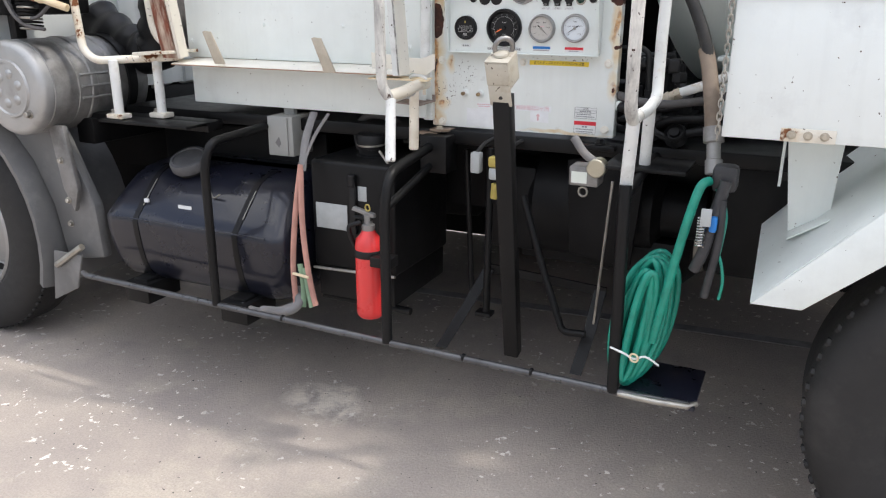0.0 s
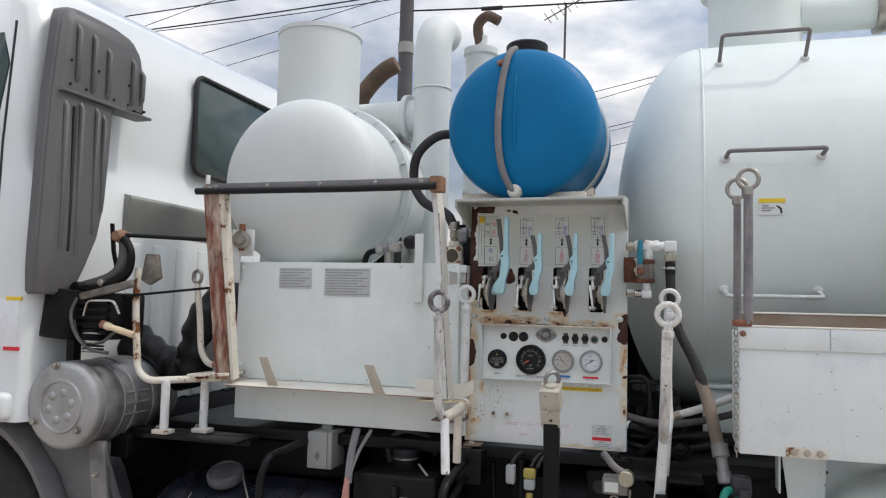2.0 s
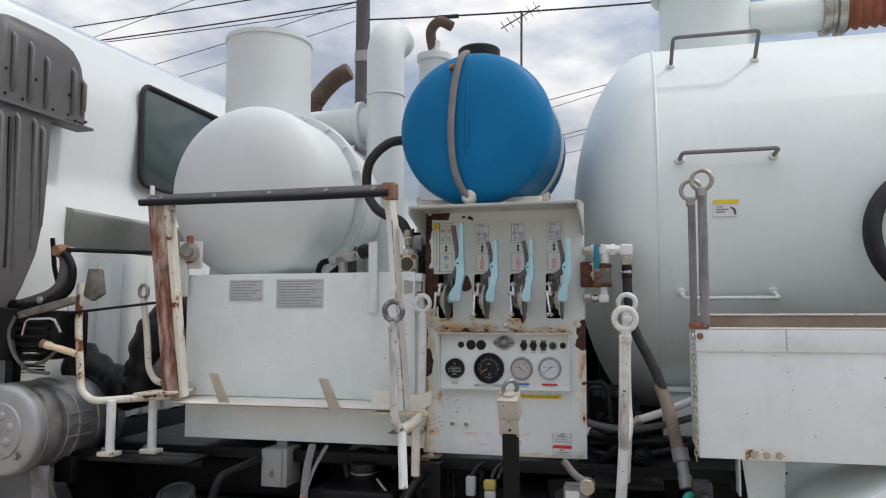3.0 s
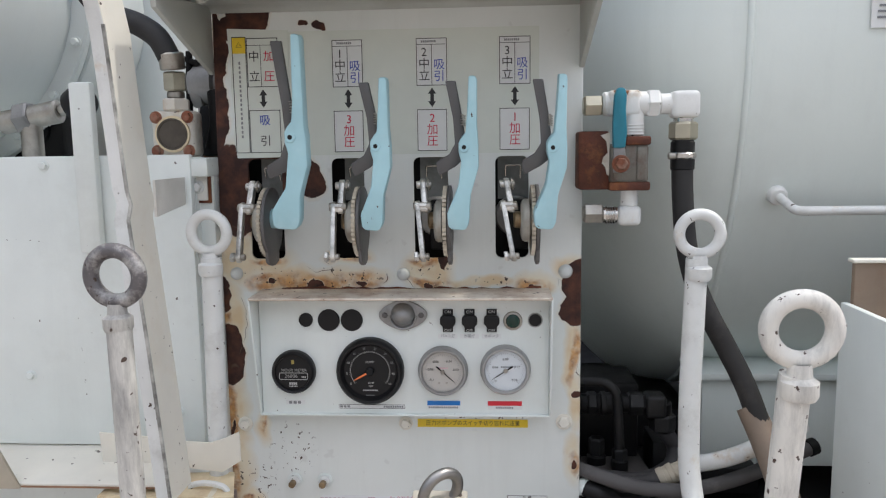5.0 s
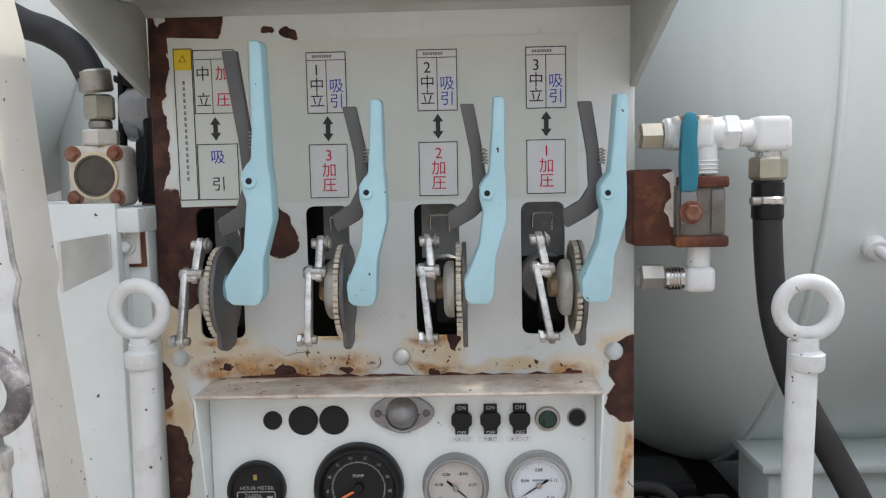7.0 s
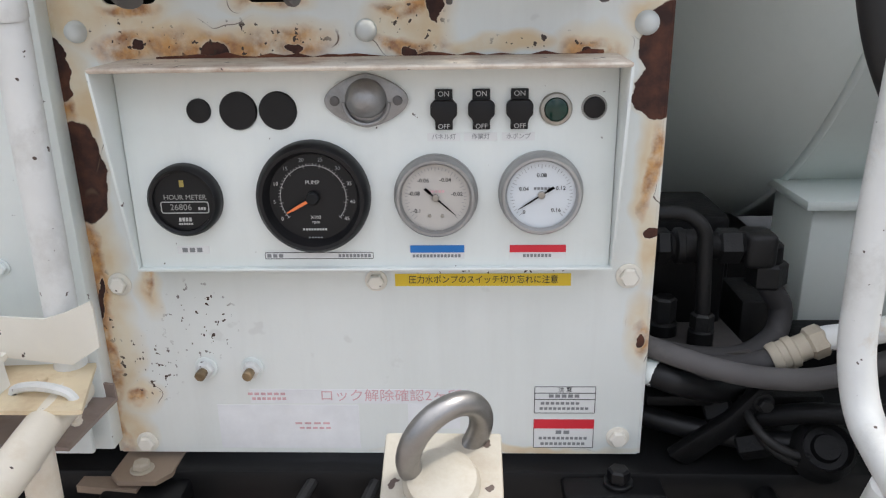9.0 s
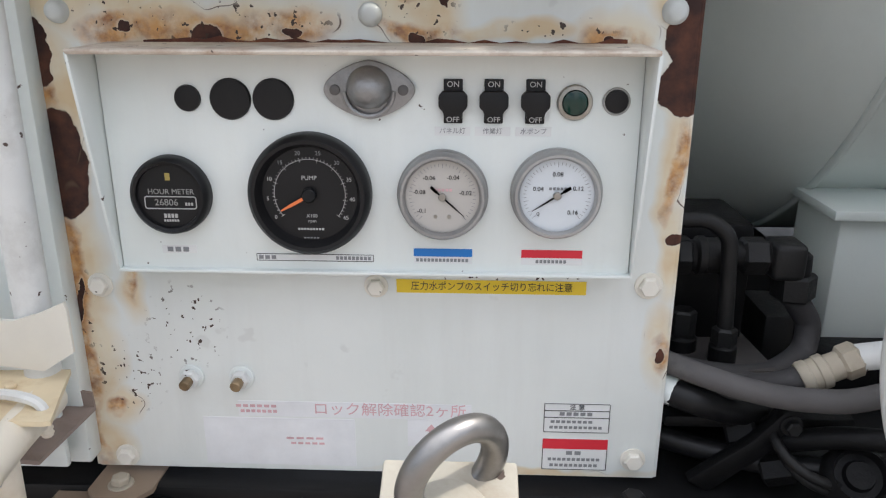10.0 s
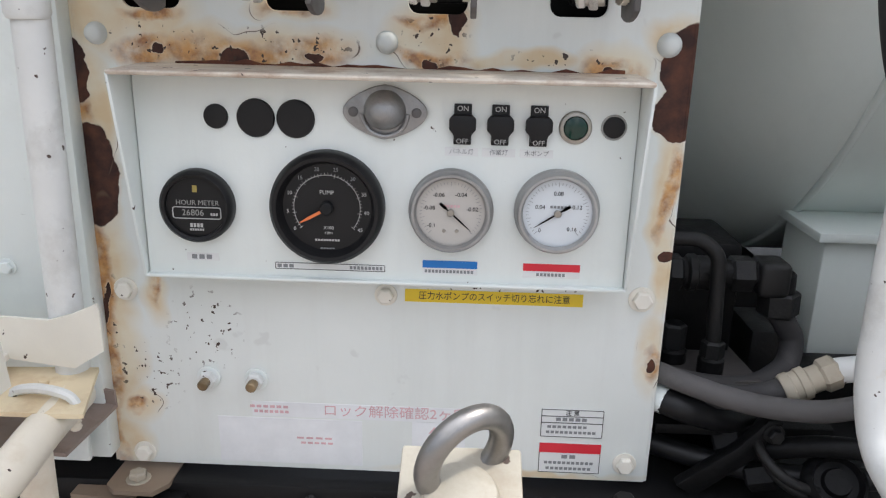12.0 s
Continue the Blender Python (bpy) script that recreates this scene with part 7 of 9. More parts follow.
def valve_lever(x, k, lift, shift, rise, slide, foot, slant, label):
    """Pale blue lever with its grey trigger, toothed quadrant, hub and link; k: size, rise: of the pivot boss, slide: of the quadrant, foot: how far the foot is lifted, slant: how far the link leans aside."""
    t = thing("valve_lever", (x, 0.0, 1.48), label, "lever", "valve levers")
    c = Vector((x + slide, -0.045, 1.480))

    def P(dx, dz):
        low = foot * max(0.0, min(1.0, (-dz - 0.03) / 0.05))
        return (x + 0.022 + shift + dx * k - (0.35 * low if dx < 0 else 0.0), 1.580 + dz * k + low)

    # the flat handle, seen from the front
    out = [P(0.009, 0.094 + lift), P(0.017, 0.094 + lift), P(0.0195, 0.090 + lift), P(0.019, 0.03), P(0.0205, 0.0 + rise), P(0.0205, -0.025 + rise * 0.5), P(0.0095, -0.060), P(0.0075, -0.095), P(0.004, -0.1035), P(0.0, -0.1055),
           P(-0.0155, -0.1045), P(-0.0205, -0.100), P(-0.0215, -0.083), P(-0.0165, -0.072), P(-0.006, -0.046), P(-0.002, -0.018 + rise), P(-0.0052, -0.007 + rise), P(-0.0052, 0.006 + rise), P(0.0, 0.014 + rise), P(0.004, 0.018 + rise), P(0.0065, 0.05 + rise * 0.5)]
    tilt = Matrix.Translation((0, -0.098, 1.48)) @ Matrix.Rotation(radians(5), 4, "X") @ Matrix.Translation((0, 0, -1.48))
    h = part("handle", prism(out, -0.014, 0.012, 0.0045, to=tilt), LEVER_BLUE, t, "pale blue painted handle")
    px, pz = P(0.002, rise)
    part("pivot_boss", lathe(tilt @ Vector((px, -0.0138, pz)), (0, -1, 0.09), [(0.0068 * k, 0), (0.0062 * k, 0.0012), (0, 0.0014)], 20), LEVER_BLUE, h)
    part("pivot_pin", rod(tilt @ Vector((px, -0.0165, pz)), tilt @ Vector((px, 0.0, pz)), 0.0028 * k, 14), BLACK_PLASTIC, h)
    part("hub_boss", rod((c.x + 0.006, -0.05, 1.486), (x + 0.012 * k + shift, -0.06, 1.486), 0.0125 * k, 20), LEVER_BLUE, h)
    # the trigger: an upper strip and an elbow down to the quadrant
    q = [P(-0.0225, 0.088 + lift), P(-0.0090, 0.088 + lift), P(-0.002, 0.045 + rise), P(0.0035, 0.005 + rise), P(0.001, -0.016 + rise * 0.5), P(-0.010, -0.024), P(-0.032, -0.036), P(-0.036, -0.028), P(-0.036, -0.018), P(-0.019, -0.008), P(-0.011, 0.004 + rise * 0.5), P(-0.013, 0.035 + rise)]
    part("trigger", prism(q, 0.016, 0.024, 0.0015, to=tilt), TRIGGER_GREY, t, "dark grey trigger strip")
    part("spring", tube([tilt @ Vector((P(0.0005, 0.028)[0] + 0.003 * math.cos(i * 1.2), 0.012 + 0.003 * math.sin(i * 1.2), P(0, 0.026 + rise + 0.0006 * i)[1])) for i in range(26)], 0.0007, 5), STEEL, t)
    # quadrant with teeth, and the dark plate on its far side
    bm = lathe(c, (1, 0, 0), [(0, -0.0025), (0.046, -0.0025), (0.046, 0.0025), (0, 0.0025)], 56)
    for i in range(44):
        a = 2 * math.pi * i / 44
        p = c + Vector((0, math.cos(a) * 0.0475, math.sin(a) * 0.0475))
        bm = box(p.x - 0.0026, p.x + 0.0026, p.y - 0.0019, p.y + 0.0019, p.z - 0.0019, p.z + 0.0019, 0.0, 1, bm)
    part("quadrant", bm, TOOTH_STEEL, t, "toothed steel quadrant with brown grime")
    part("side_plate", prism([(c.y + math.cos(a) * r, c.z + math.sin(a) * r) for a, r in ((2 * math.pi * i / 36, 0.050 + (0.012 if 24 <= i <= 29 else 0.0)) for i in range(36))], c.x + 0.0036, c.x + 0.0085, 0.0012,
                             to=Matrix.Rotation(radians(90), 4, "Z") @ Matrix.Diagonal((1, -1, 1, 1))), TRIGGER_GREY, t, "dark grey side plate")
    part("collar", lathe(c + Vector((-0.016, 0, 0)), (1, 0, 0), [(0, 0), (0.024, 0), (0.028, 0.002), (0.030, 0.005), (0.030, 0.011), (0.020, 0.0115), (0.020, 0.014)], 40), HUB_BEIGE, t, "grimy beige collar")
    part("spindle", rod(c + Vector((-0.026, 0.01, 0.0)), c + Vector((-0.012, 0.01, 0)), 0.012, 20), BRONZE, t)
    side = Matrix.Rotation(radians(90), 4, "Z") @ Matrix.Diagonal((1, -1, 1, 1))
    lk = part("link_arm", prism([(-0.049, 1.536), (-0.044, 1.540), (-0.037, 1.536), (-0.036, 1.528), (-0.054, 1.496), (-0.062, 1.492), (-0.068, 1.498), (-0.064, 1.506)], x - 0.037, x - 0.029, 0.0016, to=side), LINK_STEEL, t, "bright link arm")
    part("lower_link", prism([(-0.056, 1.510), (-0.066, 1.508), (-0.079, 1.454), (-0.083, 1.434), (-0.078, 1.426), (-0.069, 1.429), (-0.061, 1.472)], x - 0.0465, x - 0.0395, 0.0016, to=side), LINK_STEEL, lk)
    part("link_joint", rod((x - 0.049, -0.061, 1.502), (x - 0.024, -0.061, 1.502), 0.0062, 16), STEEL, lk)
    part("joint_block", box(x - 0.0465, x - 0.0295, -0.067, -0.053, 1.495, 1.507, 0.002), LINK_STEEL, lk)
    part("lower_pin", rod((x - 0.052, -0.076, 1.434), (x - 0.034, -0.076, 1.434), 0.0046, 12), STEEL, lk)
    part("pin_head", hexa((x - 0.055, -0.076, 1.434), (x - 0.049, -0.076, 1.434), 0.0072), LINK_STEEL, lk)
    part("upper_pin", rod((x - 0.043, -0.043, 1.531), (x - 0.022, -0.043, 1.531), 0.0055, 12), LINK_STEEL, lk)
    part("pin_clip", ring((x - 0.026, -0.043, 1.531), (1, 0, 0), 0.0070, 0.0016, 14), STEEL, lk)
    for ob in (lk, *lk.children):
        for v in ob.data.vertices:
            v.co.x += slant * (1.53 - v.co.z) / 0.10
    part("slot_backing", box(x - 0.045, x + 0.012, 0.042, 0.046, 1.505, 1.585, 0.0), OVERSPRAY, t, "grey oversprayed backing")
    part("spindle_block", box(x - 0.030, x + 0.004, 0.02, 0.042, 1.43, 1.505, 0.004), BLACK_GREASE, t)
    part("slot_bracket", tube(rounded([(x - 0.034, 0.03, 1.540), (x - 0.034, 0.02, 1.556), (x - 0.012, 0.02, 1.556), (x - 0.012, 0.03, 1.536)], 0.004), 0.0013, 6), CHROME, t)
    part("valve_flange", rod((x - 0.02, 0.05, 1.48), (x - 0.02, 0.03, 1.48), 0.03, 28), DIRTY_ALU, t)
    return t


for x, k, lift, shift, rise, slide, foot, slant, word in ((-0.165, 1.12, 0.040, 0.020, 0.018, -0.013, 0.015, -0.004, "tall pale blue main lever with grey trigger on a rusty patch"), (-0.036, 1.0, 0.0, 0.003, 0.007, -0.011, 0.0, 0.0, "pale blue valve lever with a grey trigger, paint intact"),
                                             (0.079, 1.0, 0.0, 0.003, 0.004, -0.002, 0.0, 0.011, "pale blue valve lever with a grey trigger, paint intact"), (0.196, 1.0, 0.0, 0.0, 0.002, 0.002, 0.0, 0.018, "pale blue valve lever with a grey trigger, paint intact")):
    valve_lever(x, k, lift, shift, rise, slide, foot, slant, word)


# ---- beside the panel ----
def ball_valve():
    x, y = 0.315, -0.026
    t = thing("ball_valve", (x, y, 1.455), "rusty block valve with white fittings and a teal lever", "valve")
    part("mount_block", box(0.262, 0.305, y - 0.012, y + 0.03, 1.521, 1.602, 0.004), VALVE_RUST, t, "rusted mounting block")
    part("peeled_paint", prism([(0.292, 1.596), (0.300, 1.588), (0.302, 1.572), (0.296, 1.566), (0.294, 1.558), (0.299, 1.552), (0.301, 1.542), (0.3045, 1.540), (0.3045, 1.600)], y - 0.0135, y - 0.0125, 0.0), RUSTY_VALVE, t, "leaf of cream paint left on the block")
    part("body", box(0.304, 0.357, y - 0.022, y + 0.03, 1.529, 1.584, 0.006), VALVE_DIRT, t)
    for x0 in (0.308, 0.340):
        part("body_rib", box(x0, x0 + 0.013, y - 0.0245, y - 0.0205, 1.534, 1.580, 0.002), VALVE_DIRT, t)
    part("body_flange", box(0.303, 0.359, y - 0.025, y + 0.032, 1.520, 1.532, 0.003), VALVE_RUST, t)
    part("body_cap", box(0.318, 0.359, y - 0.025, y + 0.032, 1.582, 1.594, 0.003), VALVE_RUST, t)
    part("tee", rod((0.295, y, 1.639), (0.366, y, 1.639), 0.0165, 24), CHIPPED, t, "white tee fitting")
    part("tee_block", box(0.302, 0.346, y - 0.0175, y + 0.0175, 1.622, 1.657, 0.006, 3), CHIPPED, t)
    part("tee_collar", hexa((0.355, y, 1.639), (0.373, y, 1.639), 0.0200), CHIPPED, t)
    part("tee_leg", rod((0.337, y, 1.594), (0.337, y, 1.64), 0.0160, 20), CHIPPED, t)
    for i in range(4):
        part("thread_turn", ring((0.337, y, 1.597 + 0.0042 * i), (0, 0, 1), 0.0160, 0.0012, 24, seg2=6), CHIPPED, t)
    part("hex_nut", hexa((0.269, y, 1.637), (0.296, y, 1.637), 0.0150), BRASS, t)
    part("elbow_arm", rod((0.372, y, 1.638), (0.400, y, 1.638), 0.0140, 20), CHIPPED, t)
    part("elbow", box(0.388, 0.4265, y - 0.017, y + 0.017, 1.618, 1.655, 0.007, 3), CHIPPED, t, "white elbow block")
    part("union_nut", hexa((0.407, y, 1.588), (0.407, y, 1.613), 0.0195), BRASS, t)
    part("thread", rod((0.407, y, 1.610), (0.407, y, 1.620), 0.0135, 18), CHROME, t)
    lev = part("lever", prism([(0.3060, 1.578), (0.3230, 1.578), (0.3250, 1.60), (0.3230, 1.63), (0.3240, 1.648), (0.3215, 1.659), (0.3105, 1.659), (0.3070, 1.648), (0.3050, 1.61)], -0.034, -0.023, 0.0035, to=Matrix.Translation((0, y, 0))), TEAL, t, "teal vinyl-dipped lever")
    part("lever_tang", prism([(0.307, 1.545), (0.325, 1.545), (0.322, 1.583), (0.307, 1.583)], y - 0.031, y - 0.027, 0.001), DIRTY_ALU, lev)
    part("lever_nut", bolt((0.317, y - 0.031, 1.557), (0, -1, 0), 0.009, 0.010), RUST_RED, lev)
    part("lower_elbow", box(0.318, 0.350, y - 0.015, y + 0.015, 1.470, 1.498, 0.007, 3), CHIPPED, t)
    part("lower_thread", rod((0.334, y, 1.496), (0.334, y, 1.522), 0.0125, 18), CHIPPED, t)
    for i in range(4):
        part("thread_turn", ring((0.303 + 0.0035 * i, y, 1.485), (1, 0, 0), 0.0118, 0.0010, 20, seg2=6), CHROME, t)
    part("lower_arm", rod((0.296, y, 1.485), (0.320, y, 1.485), 0.0112, 18), CHROME, t)
    part("lower_nut", hexa((0.270, y, 1.487), (0.298, y, 1.487), 0.0145), STEEL, t)
    return t


ball_valve()


def valve_hose():
    t = thing("valve_hose", (0.45, -0.05, 1.10), "dark rubber hose from the valve's elbow down behind the post", "hose")
    part("hose", tube(smooth_path([(0.407, -0.026, 1.590), (0.407, -0.027, 1.54), (0.409, -0.030, 1.49), (0.414, -0.034, 1.44), (0.426, -0.040, 1.388), (0.444, -0.046, 1.345), (0.468, -0.055, 1.298), (0.492, -0.070, 1.245), (0.512, -0.09, 1.18), (0.528, -0.13, 1.11)]), 0.0148, 16), HOSE_DARK, t)
    part("ferrule", rod((0.407, -0.026, 1.545), (0.407, -0.026, 1.588), 0.0165, 20), BLACK_PLASTIC, t)
    part("hose_clamp", rod((0.407, -0.026, 1.562), (0.407, -0.026, 1.571), 0.0185, 24), CHROME, t, "steel hose clamp")
    part("clamp_screw", rod((0.384, -0.040, 1.5665), (0.394, -0.040, 1.5665), 0.005, 10), STEEL, t)
    part("brown_sleeve", tube(smooth_path([(0.497, -0.069, 1.220), (0.511, -0.09, 1.18), (0.527, -0.125, 1.12), (0.545, -0.17, 1.03)]), 0.0185, 16), HOSE_BROWN, t, "brown worn outer sleeve")
    part("coupling", lathe((0.548, -0.18, 1.03), (0.15, -0.35, -1), [(0, -0.02), (0.024, -0.02), (0.024, 0.015), (0.016, 0.018), (0.016, 0.055), (0.020, 0.057), (0.020, 0.09), (0, 0.09)], 20), DIRTY_ALU, t)
    return t


valve_hose()


def eye_post(pipe, eye, tail, mat_, label, R=0.0255, r=0.0075, eye_mat=None):
    t = thing("eye_post", tail, label, "pipe post", "eye posts")
    part("pipe", tube(pipe, 0.0140, 16), mat_, t)
    e = Vector(eye)
    part("eye", ring(e, (0.08, 1, 0.05), R, r, 40), eye_mat or mat_, t, "welded round eye")
    part("collar", lathe(e - Vector((0, 0, R + 0.022)), (0, 0, 1), [(0.0145, -0.012), (0.0165, -0.008), (0.0165, 0.004), (0.011, 0.008), (0.010, 0.020)], 18), mat_, t)
    return t


# the pair between the cabinet and the panel
eye_post([(-0.2455, -0.092, 1.437), (-0.248, -0.091, 1.30), (-0.253, -0.086, 1.120)], (-0.2465, -0.094, 1.471), (-0.253, -0.086, 1.11), CHIPPED, "thin white pipe post with an eye, behind the rack post")
eye_post(rounded([(-0.279, -0.297, 1.396), (-0.274, -0.300, 1.115), (-0.257, -0.287, 1.083), (-0.242, -0.19, 1.096)], 0.035), (-0.280, -0.296, 1.445), (-0.25, -0.30, 1.07), WORN_PIPE, "chipped white pipe post with an eye, bent back at its foot", 0.0290, 0.0088, WORN_EYE)
# the pair at the panel's rear side
eye_post(rounded([(0.4045, -0.124, 1.436), (0.400, -0.124, 1.25), (0.401, -0.126, 1.155), (0.405, -0.145, 1.107), (0.402, -0.24, 1.087), (0.398, -0.325, 1.087)], 0.035), (0.4065, -0.127, 1.468), (0.40, -0.2, 1.07), CHIPPED, "thin white pipe post with an eye, bent forward at its foot")
front = eye_post(rounded([(0.404, -0.452, 1.382), (0.400, -0.435, 1.22), (0.395, -0.403, 1.110), (0.396, -0.375, 1.080), (0.398, -0.325, 1.087)], 0.03), (0.406, -0.455, 1.422), (0.388, -0.35, 0.90), WORN_PIPE, "chipped white pipe post with an eye above the side rail", 0.0275, 0.0085)
part("front_stub", rod((0.396, -0.365, 1.088), (0.381, -0.320, 0.905), 0.0150, 18), CHIPPED, front, "white pipe stub")
part("rear_stub", rod((0.401, -0.205, 1.088), (0.391, -0.160, 0.925), 0.0140, 18), CHIPPED, front, "white pipe stub")


def handle_bracket():
    t = thing("pipe_bracket", (-0.25, -0.25, 0.93), "yellowed plate and white pipe stubs joining post and rail", "bracket")
    part("cross_pipe", tube(rounded([(-0.258, -0.285, 1.090), (-0.236, -0.235, 1.100), (-0.239, -0.165, 1.108), (-0.244, -0.10, 1.106)], 0.03), 0.0155, 16), PIPE_CREAM, t)
    part("front_stub", rod((-0.238, -0.325, 0.925), (-0.256, -0.285, 1.085), 0.0135, 16), CHIPPED, t)
    part("rear_stub", rod((-0.247, -0.172, 0.93), (-0.246, -0.168, 1.10), 0.0135, 16), PIPE_CREAM, t)
    part("tie_plate", strip([((-0.395, -0.095, 1.117), (-0.395, -0.163, 1.117)), ((-0.32, -0.089, 1.118), (-0.335, -0.163, 1.118)), ((-0.232, -0.083, 1.118), (-0.271, -0.163, 1.118)), ((-0.207, -0.161, 1.118), (-0.212, -0.163, 1.118))], (0, 0, 0.004)), CREAM, t, "yellow-stained tie plate")
    part("shelf_angle", strip([((-0.36, 0.0, 1.050), (-0.36, -0.10, 1.046)), ((-0.253, -0.02, 1.046), (-0.262, -0.10, 1.042))], (0, 0, 0.004)), SHELF_RUST, t, "dull rusty shelf angle")
    part("shelf_lip", strip([((-0.36, -0.001, 1.070), (-0.36, 0.0, 1.050)), ((-0.253, -0.021, 1.065), (-0.253, -0.02, 1.046))], (0, 0.003, 0)), SHELF_RUST, t)
    part("tie_wire", tube(smooth_path([(-0.276, -0.135, 1.116), (-0.273, -0.137, 1.126), (-0.250, -0.141, 1.131), (-0.226, -0.144, 1.127), (-0.219, -0.144, 1.114)]), 0.0042, 8), CHIPPED, t, "painted tie wire")
    part("tie_bolt", rod((-0.263, -0.115, 1.09), (-0.263, -0.115, 1.125), 0.0045, 10), CREAM, t)
    part("curled_tab", strip([((-0.42, -0.100, 1.186), (-0.42, -0.094, 1.130)), ((-0.350, -0.102, 1.181), (-0.350, -0.096, 1.134)), ((-0.297, -0.105, 1.176), (-0.304, -0.098, 1.135)), ((-0.257, -0.106, 1.1745), (-0.262, -0.100, 1.131)), ((-0.236, -0.106, 1.181), (-0.242, -0.102, 1.130)), ((-0.216, -0.105, 1.190), (-0.228, -0.103, 1.139)), ((-0.2145, -0.105, 1.184), (-0.2145, -0.105, 1.148))], (0, 0.003, 0)), POST_CREAM, t, "bent cream-white sheet tab")
    part("hanging_bolt", rod((-0.245, -0.108, 1.075), (-0.245, -0.108, 1.117), 0.0046, 10), PIPE_CREAM, t, "threaded bolt under the tie plate")
    for i in range(7):
        part("thread_turn", ring((-0.245, -0.108, 1.078 + 0.0045 * i), (0, 0, 1), 0.0046, 0.0008, 14, seg2=6), PIPE_CREAM, t)
    return t


handle_bracket()


def support_leg():
    t = thing("support_leg", (0.06, -0.16, 0.36), "black support leg with a beige socket head and steel lifting eye", "support leg")
    part("post", prism([(0.044, 0.338), (0.086, 0.338), (0.107, 1.120), (0.063, 1.120)], -0.018, 0.018, 0.003,
                       to=Matrix.Translation((0, -0.350, 1.10)) @ Matrix.Rotation(math.atan(0.25), 4, "X") @ Matrix.Translation((0, 0, -1.10))), BLACK_PAINT, t)
    # the head is a folded channel that leans with the leg: front, cheeks and top plate
    lean = Matrix.Translation((0.0845, -0.345, 1.221)) @ Matrix.Rotation(radians(21), 4, "X")

    def leaning(x0, x1, y0, y1, z0, z1, bev=0.002):
        bm = box(x0, x1, y0, y1, z0, z1, bev)
        bmesh.ops.transform(bm, matrix=lean, verts=bm.verts)
        return bm

    hd = part("head", leaning(-0.029, 0.029, -0.066, 0.0, -0.004, 0.0, 0.0015), HEAD_PAINT, t, "weathered beige socket head")
    part("front_face", leaning(-0.0285, 0.0285, -0.0665, -0.0625, -0.058, -0.0042), HEAD_PAINT, hd)
    part("lower_face", leaning(-0.0275, 0.0275, -0.0650, -0.0610, -0.112, -0.0585), HEAD_PAINT, hd)
    for x in (-0.0285, 0.0245):
        part("cheek", leaning(x, x + 0.004, -0.0622, -0.002, -0.068 if x > 0 else -0.112, -0.0042), HEAD_PAINT, hd)
    part("pin_hole", rod(lean @ Vector((0.002, -0.0648, -0.090)), lean @ Vector((0.002, -0.0656, -0.090)), 0.0045, 14), BLACK_INK, hd)
    eye = Vector((0.0862, -0.362, 1.2275))
    part("lifting_eye", ring(eye, (-0.78, 1, 0.30), 0.0215, 0.0060, 40, seg2=16), EYE_STEEL, t, "bright steel lifting eye")
    part("eye_base", lathe(lean @ Vector((0.0, -0.030, 0.0)), lean.to_3x3() @ Vector((0, 0, 1)), [(0, 0), (0.0175, 0), (0.0185, 0.002), (0.0165, 0.0065), (0.009, 0.009), (0, 0.009)], 24), HEAD_PAINT, t, "seat of the eye")
    return t


support_leg()


def under_frame():
    """The black U frame and bars under the panel."""
    t = thing("hanger_frame", (0.07, 0.0, 0.34), "black flat-bar hanger frame under the control panel", "frame")
    def bar(name, *pts, w=0.03, mat_=BLACK_PAINT):
        return part(name, strip([((x - w / 2, y, z), (x + w / 2, y, z)) for x, y, z in pts], (0, 0.010, 0)), mat_, t)
    bar("left_leg", (-0.158, -0.18, 0.34), (-0.115, -0.09, 0.445), (-0.078, -0.01, 0.545), w=0.034)
    part("cross_bar", strip([((-0.095, 0.0, 0.560), (-0.095, 0.0, 0.532)), (( 0.080, 0.0, 0.552), (0.080, 0.0, 0.526)), ((0.285, 0.0, 0.540), (0.285, 0.0, 0.514))], (0, 0.010, 0)), BLACK_PAINT, t)
    bar("right_leg", (0.247, -0.15, 0.325), (0.262, -0.07, 0.43), (0.268, 0.0, 0.53), w=0.034)
    part("drop_link", tube(rounded([(0.040, -0.05, 0.80), (0.120, -0.085, 0.60), (0.195, -0.12, 0.435), (0.262, -0.12, 0.440)], 0.02), 0.0105, 10), BLACK_PAINT, t)
    part("drop_bar", rod((-0.181, 0.05, 0.90), (-0.156, 0.05, 0.44), 0.009, 10), BLACK_PAINT, t)
    part("drop_bar", rod((-0.062, -0.05, 0.93), (-0.054, -0.08, 0.436), 0.011, 10), BLACK_PAINT, t)
    part("drop_foot", box(-0.084, -0.034, -0.10, -0.06, 0.426, 0.438, 0.002), BLACK_PAINT, t)
    part("tie_rod", rod((0.285, -0.02, 0.86), (0.265, -0.06, 0.38), 0.004, 8), STEEL, t)
    part("upper_bracket", box(-0.275, -0.19, -0.08, 0.0, 0.845, 0.955, 0.005), BLACK_PAINT, t)
    return t


under_frame()


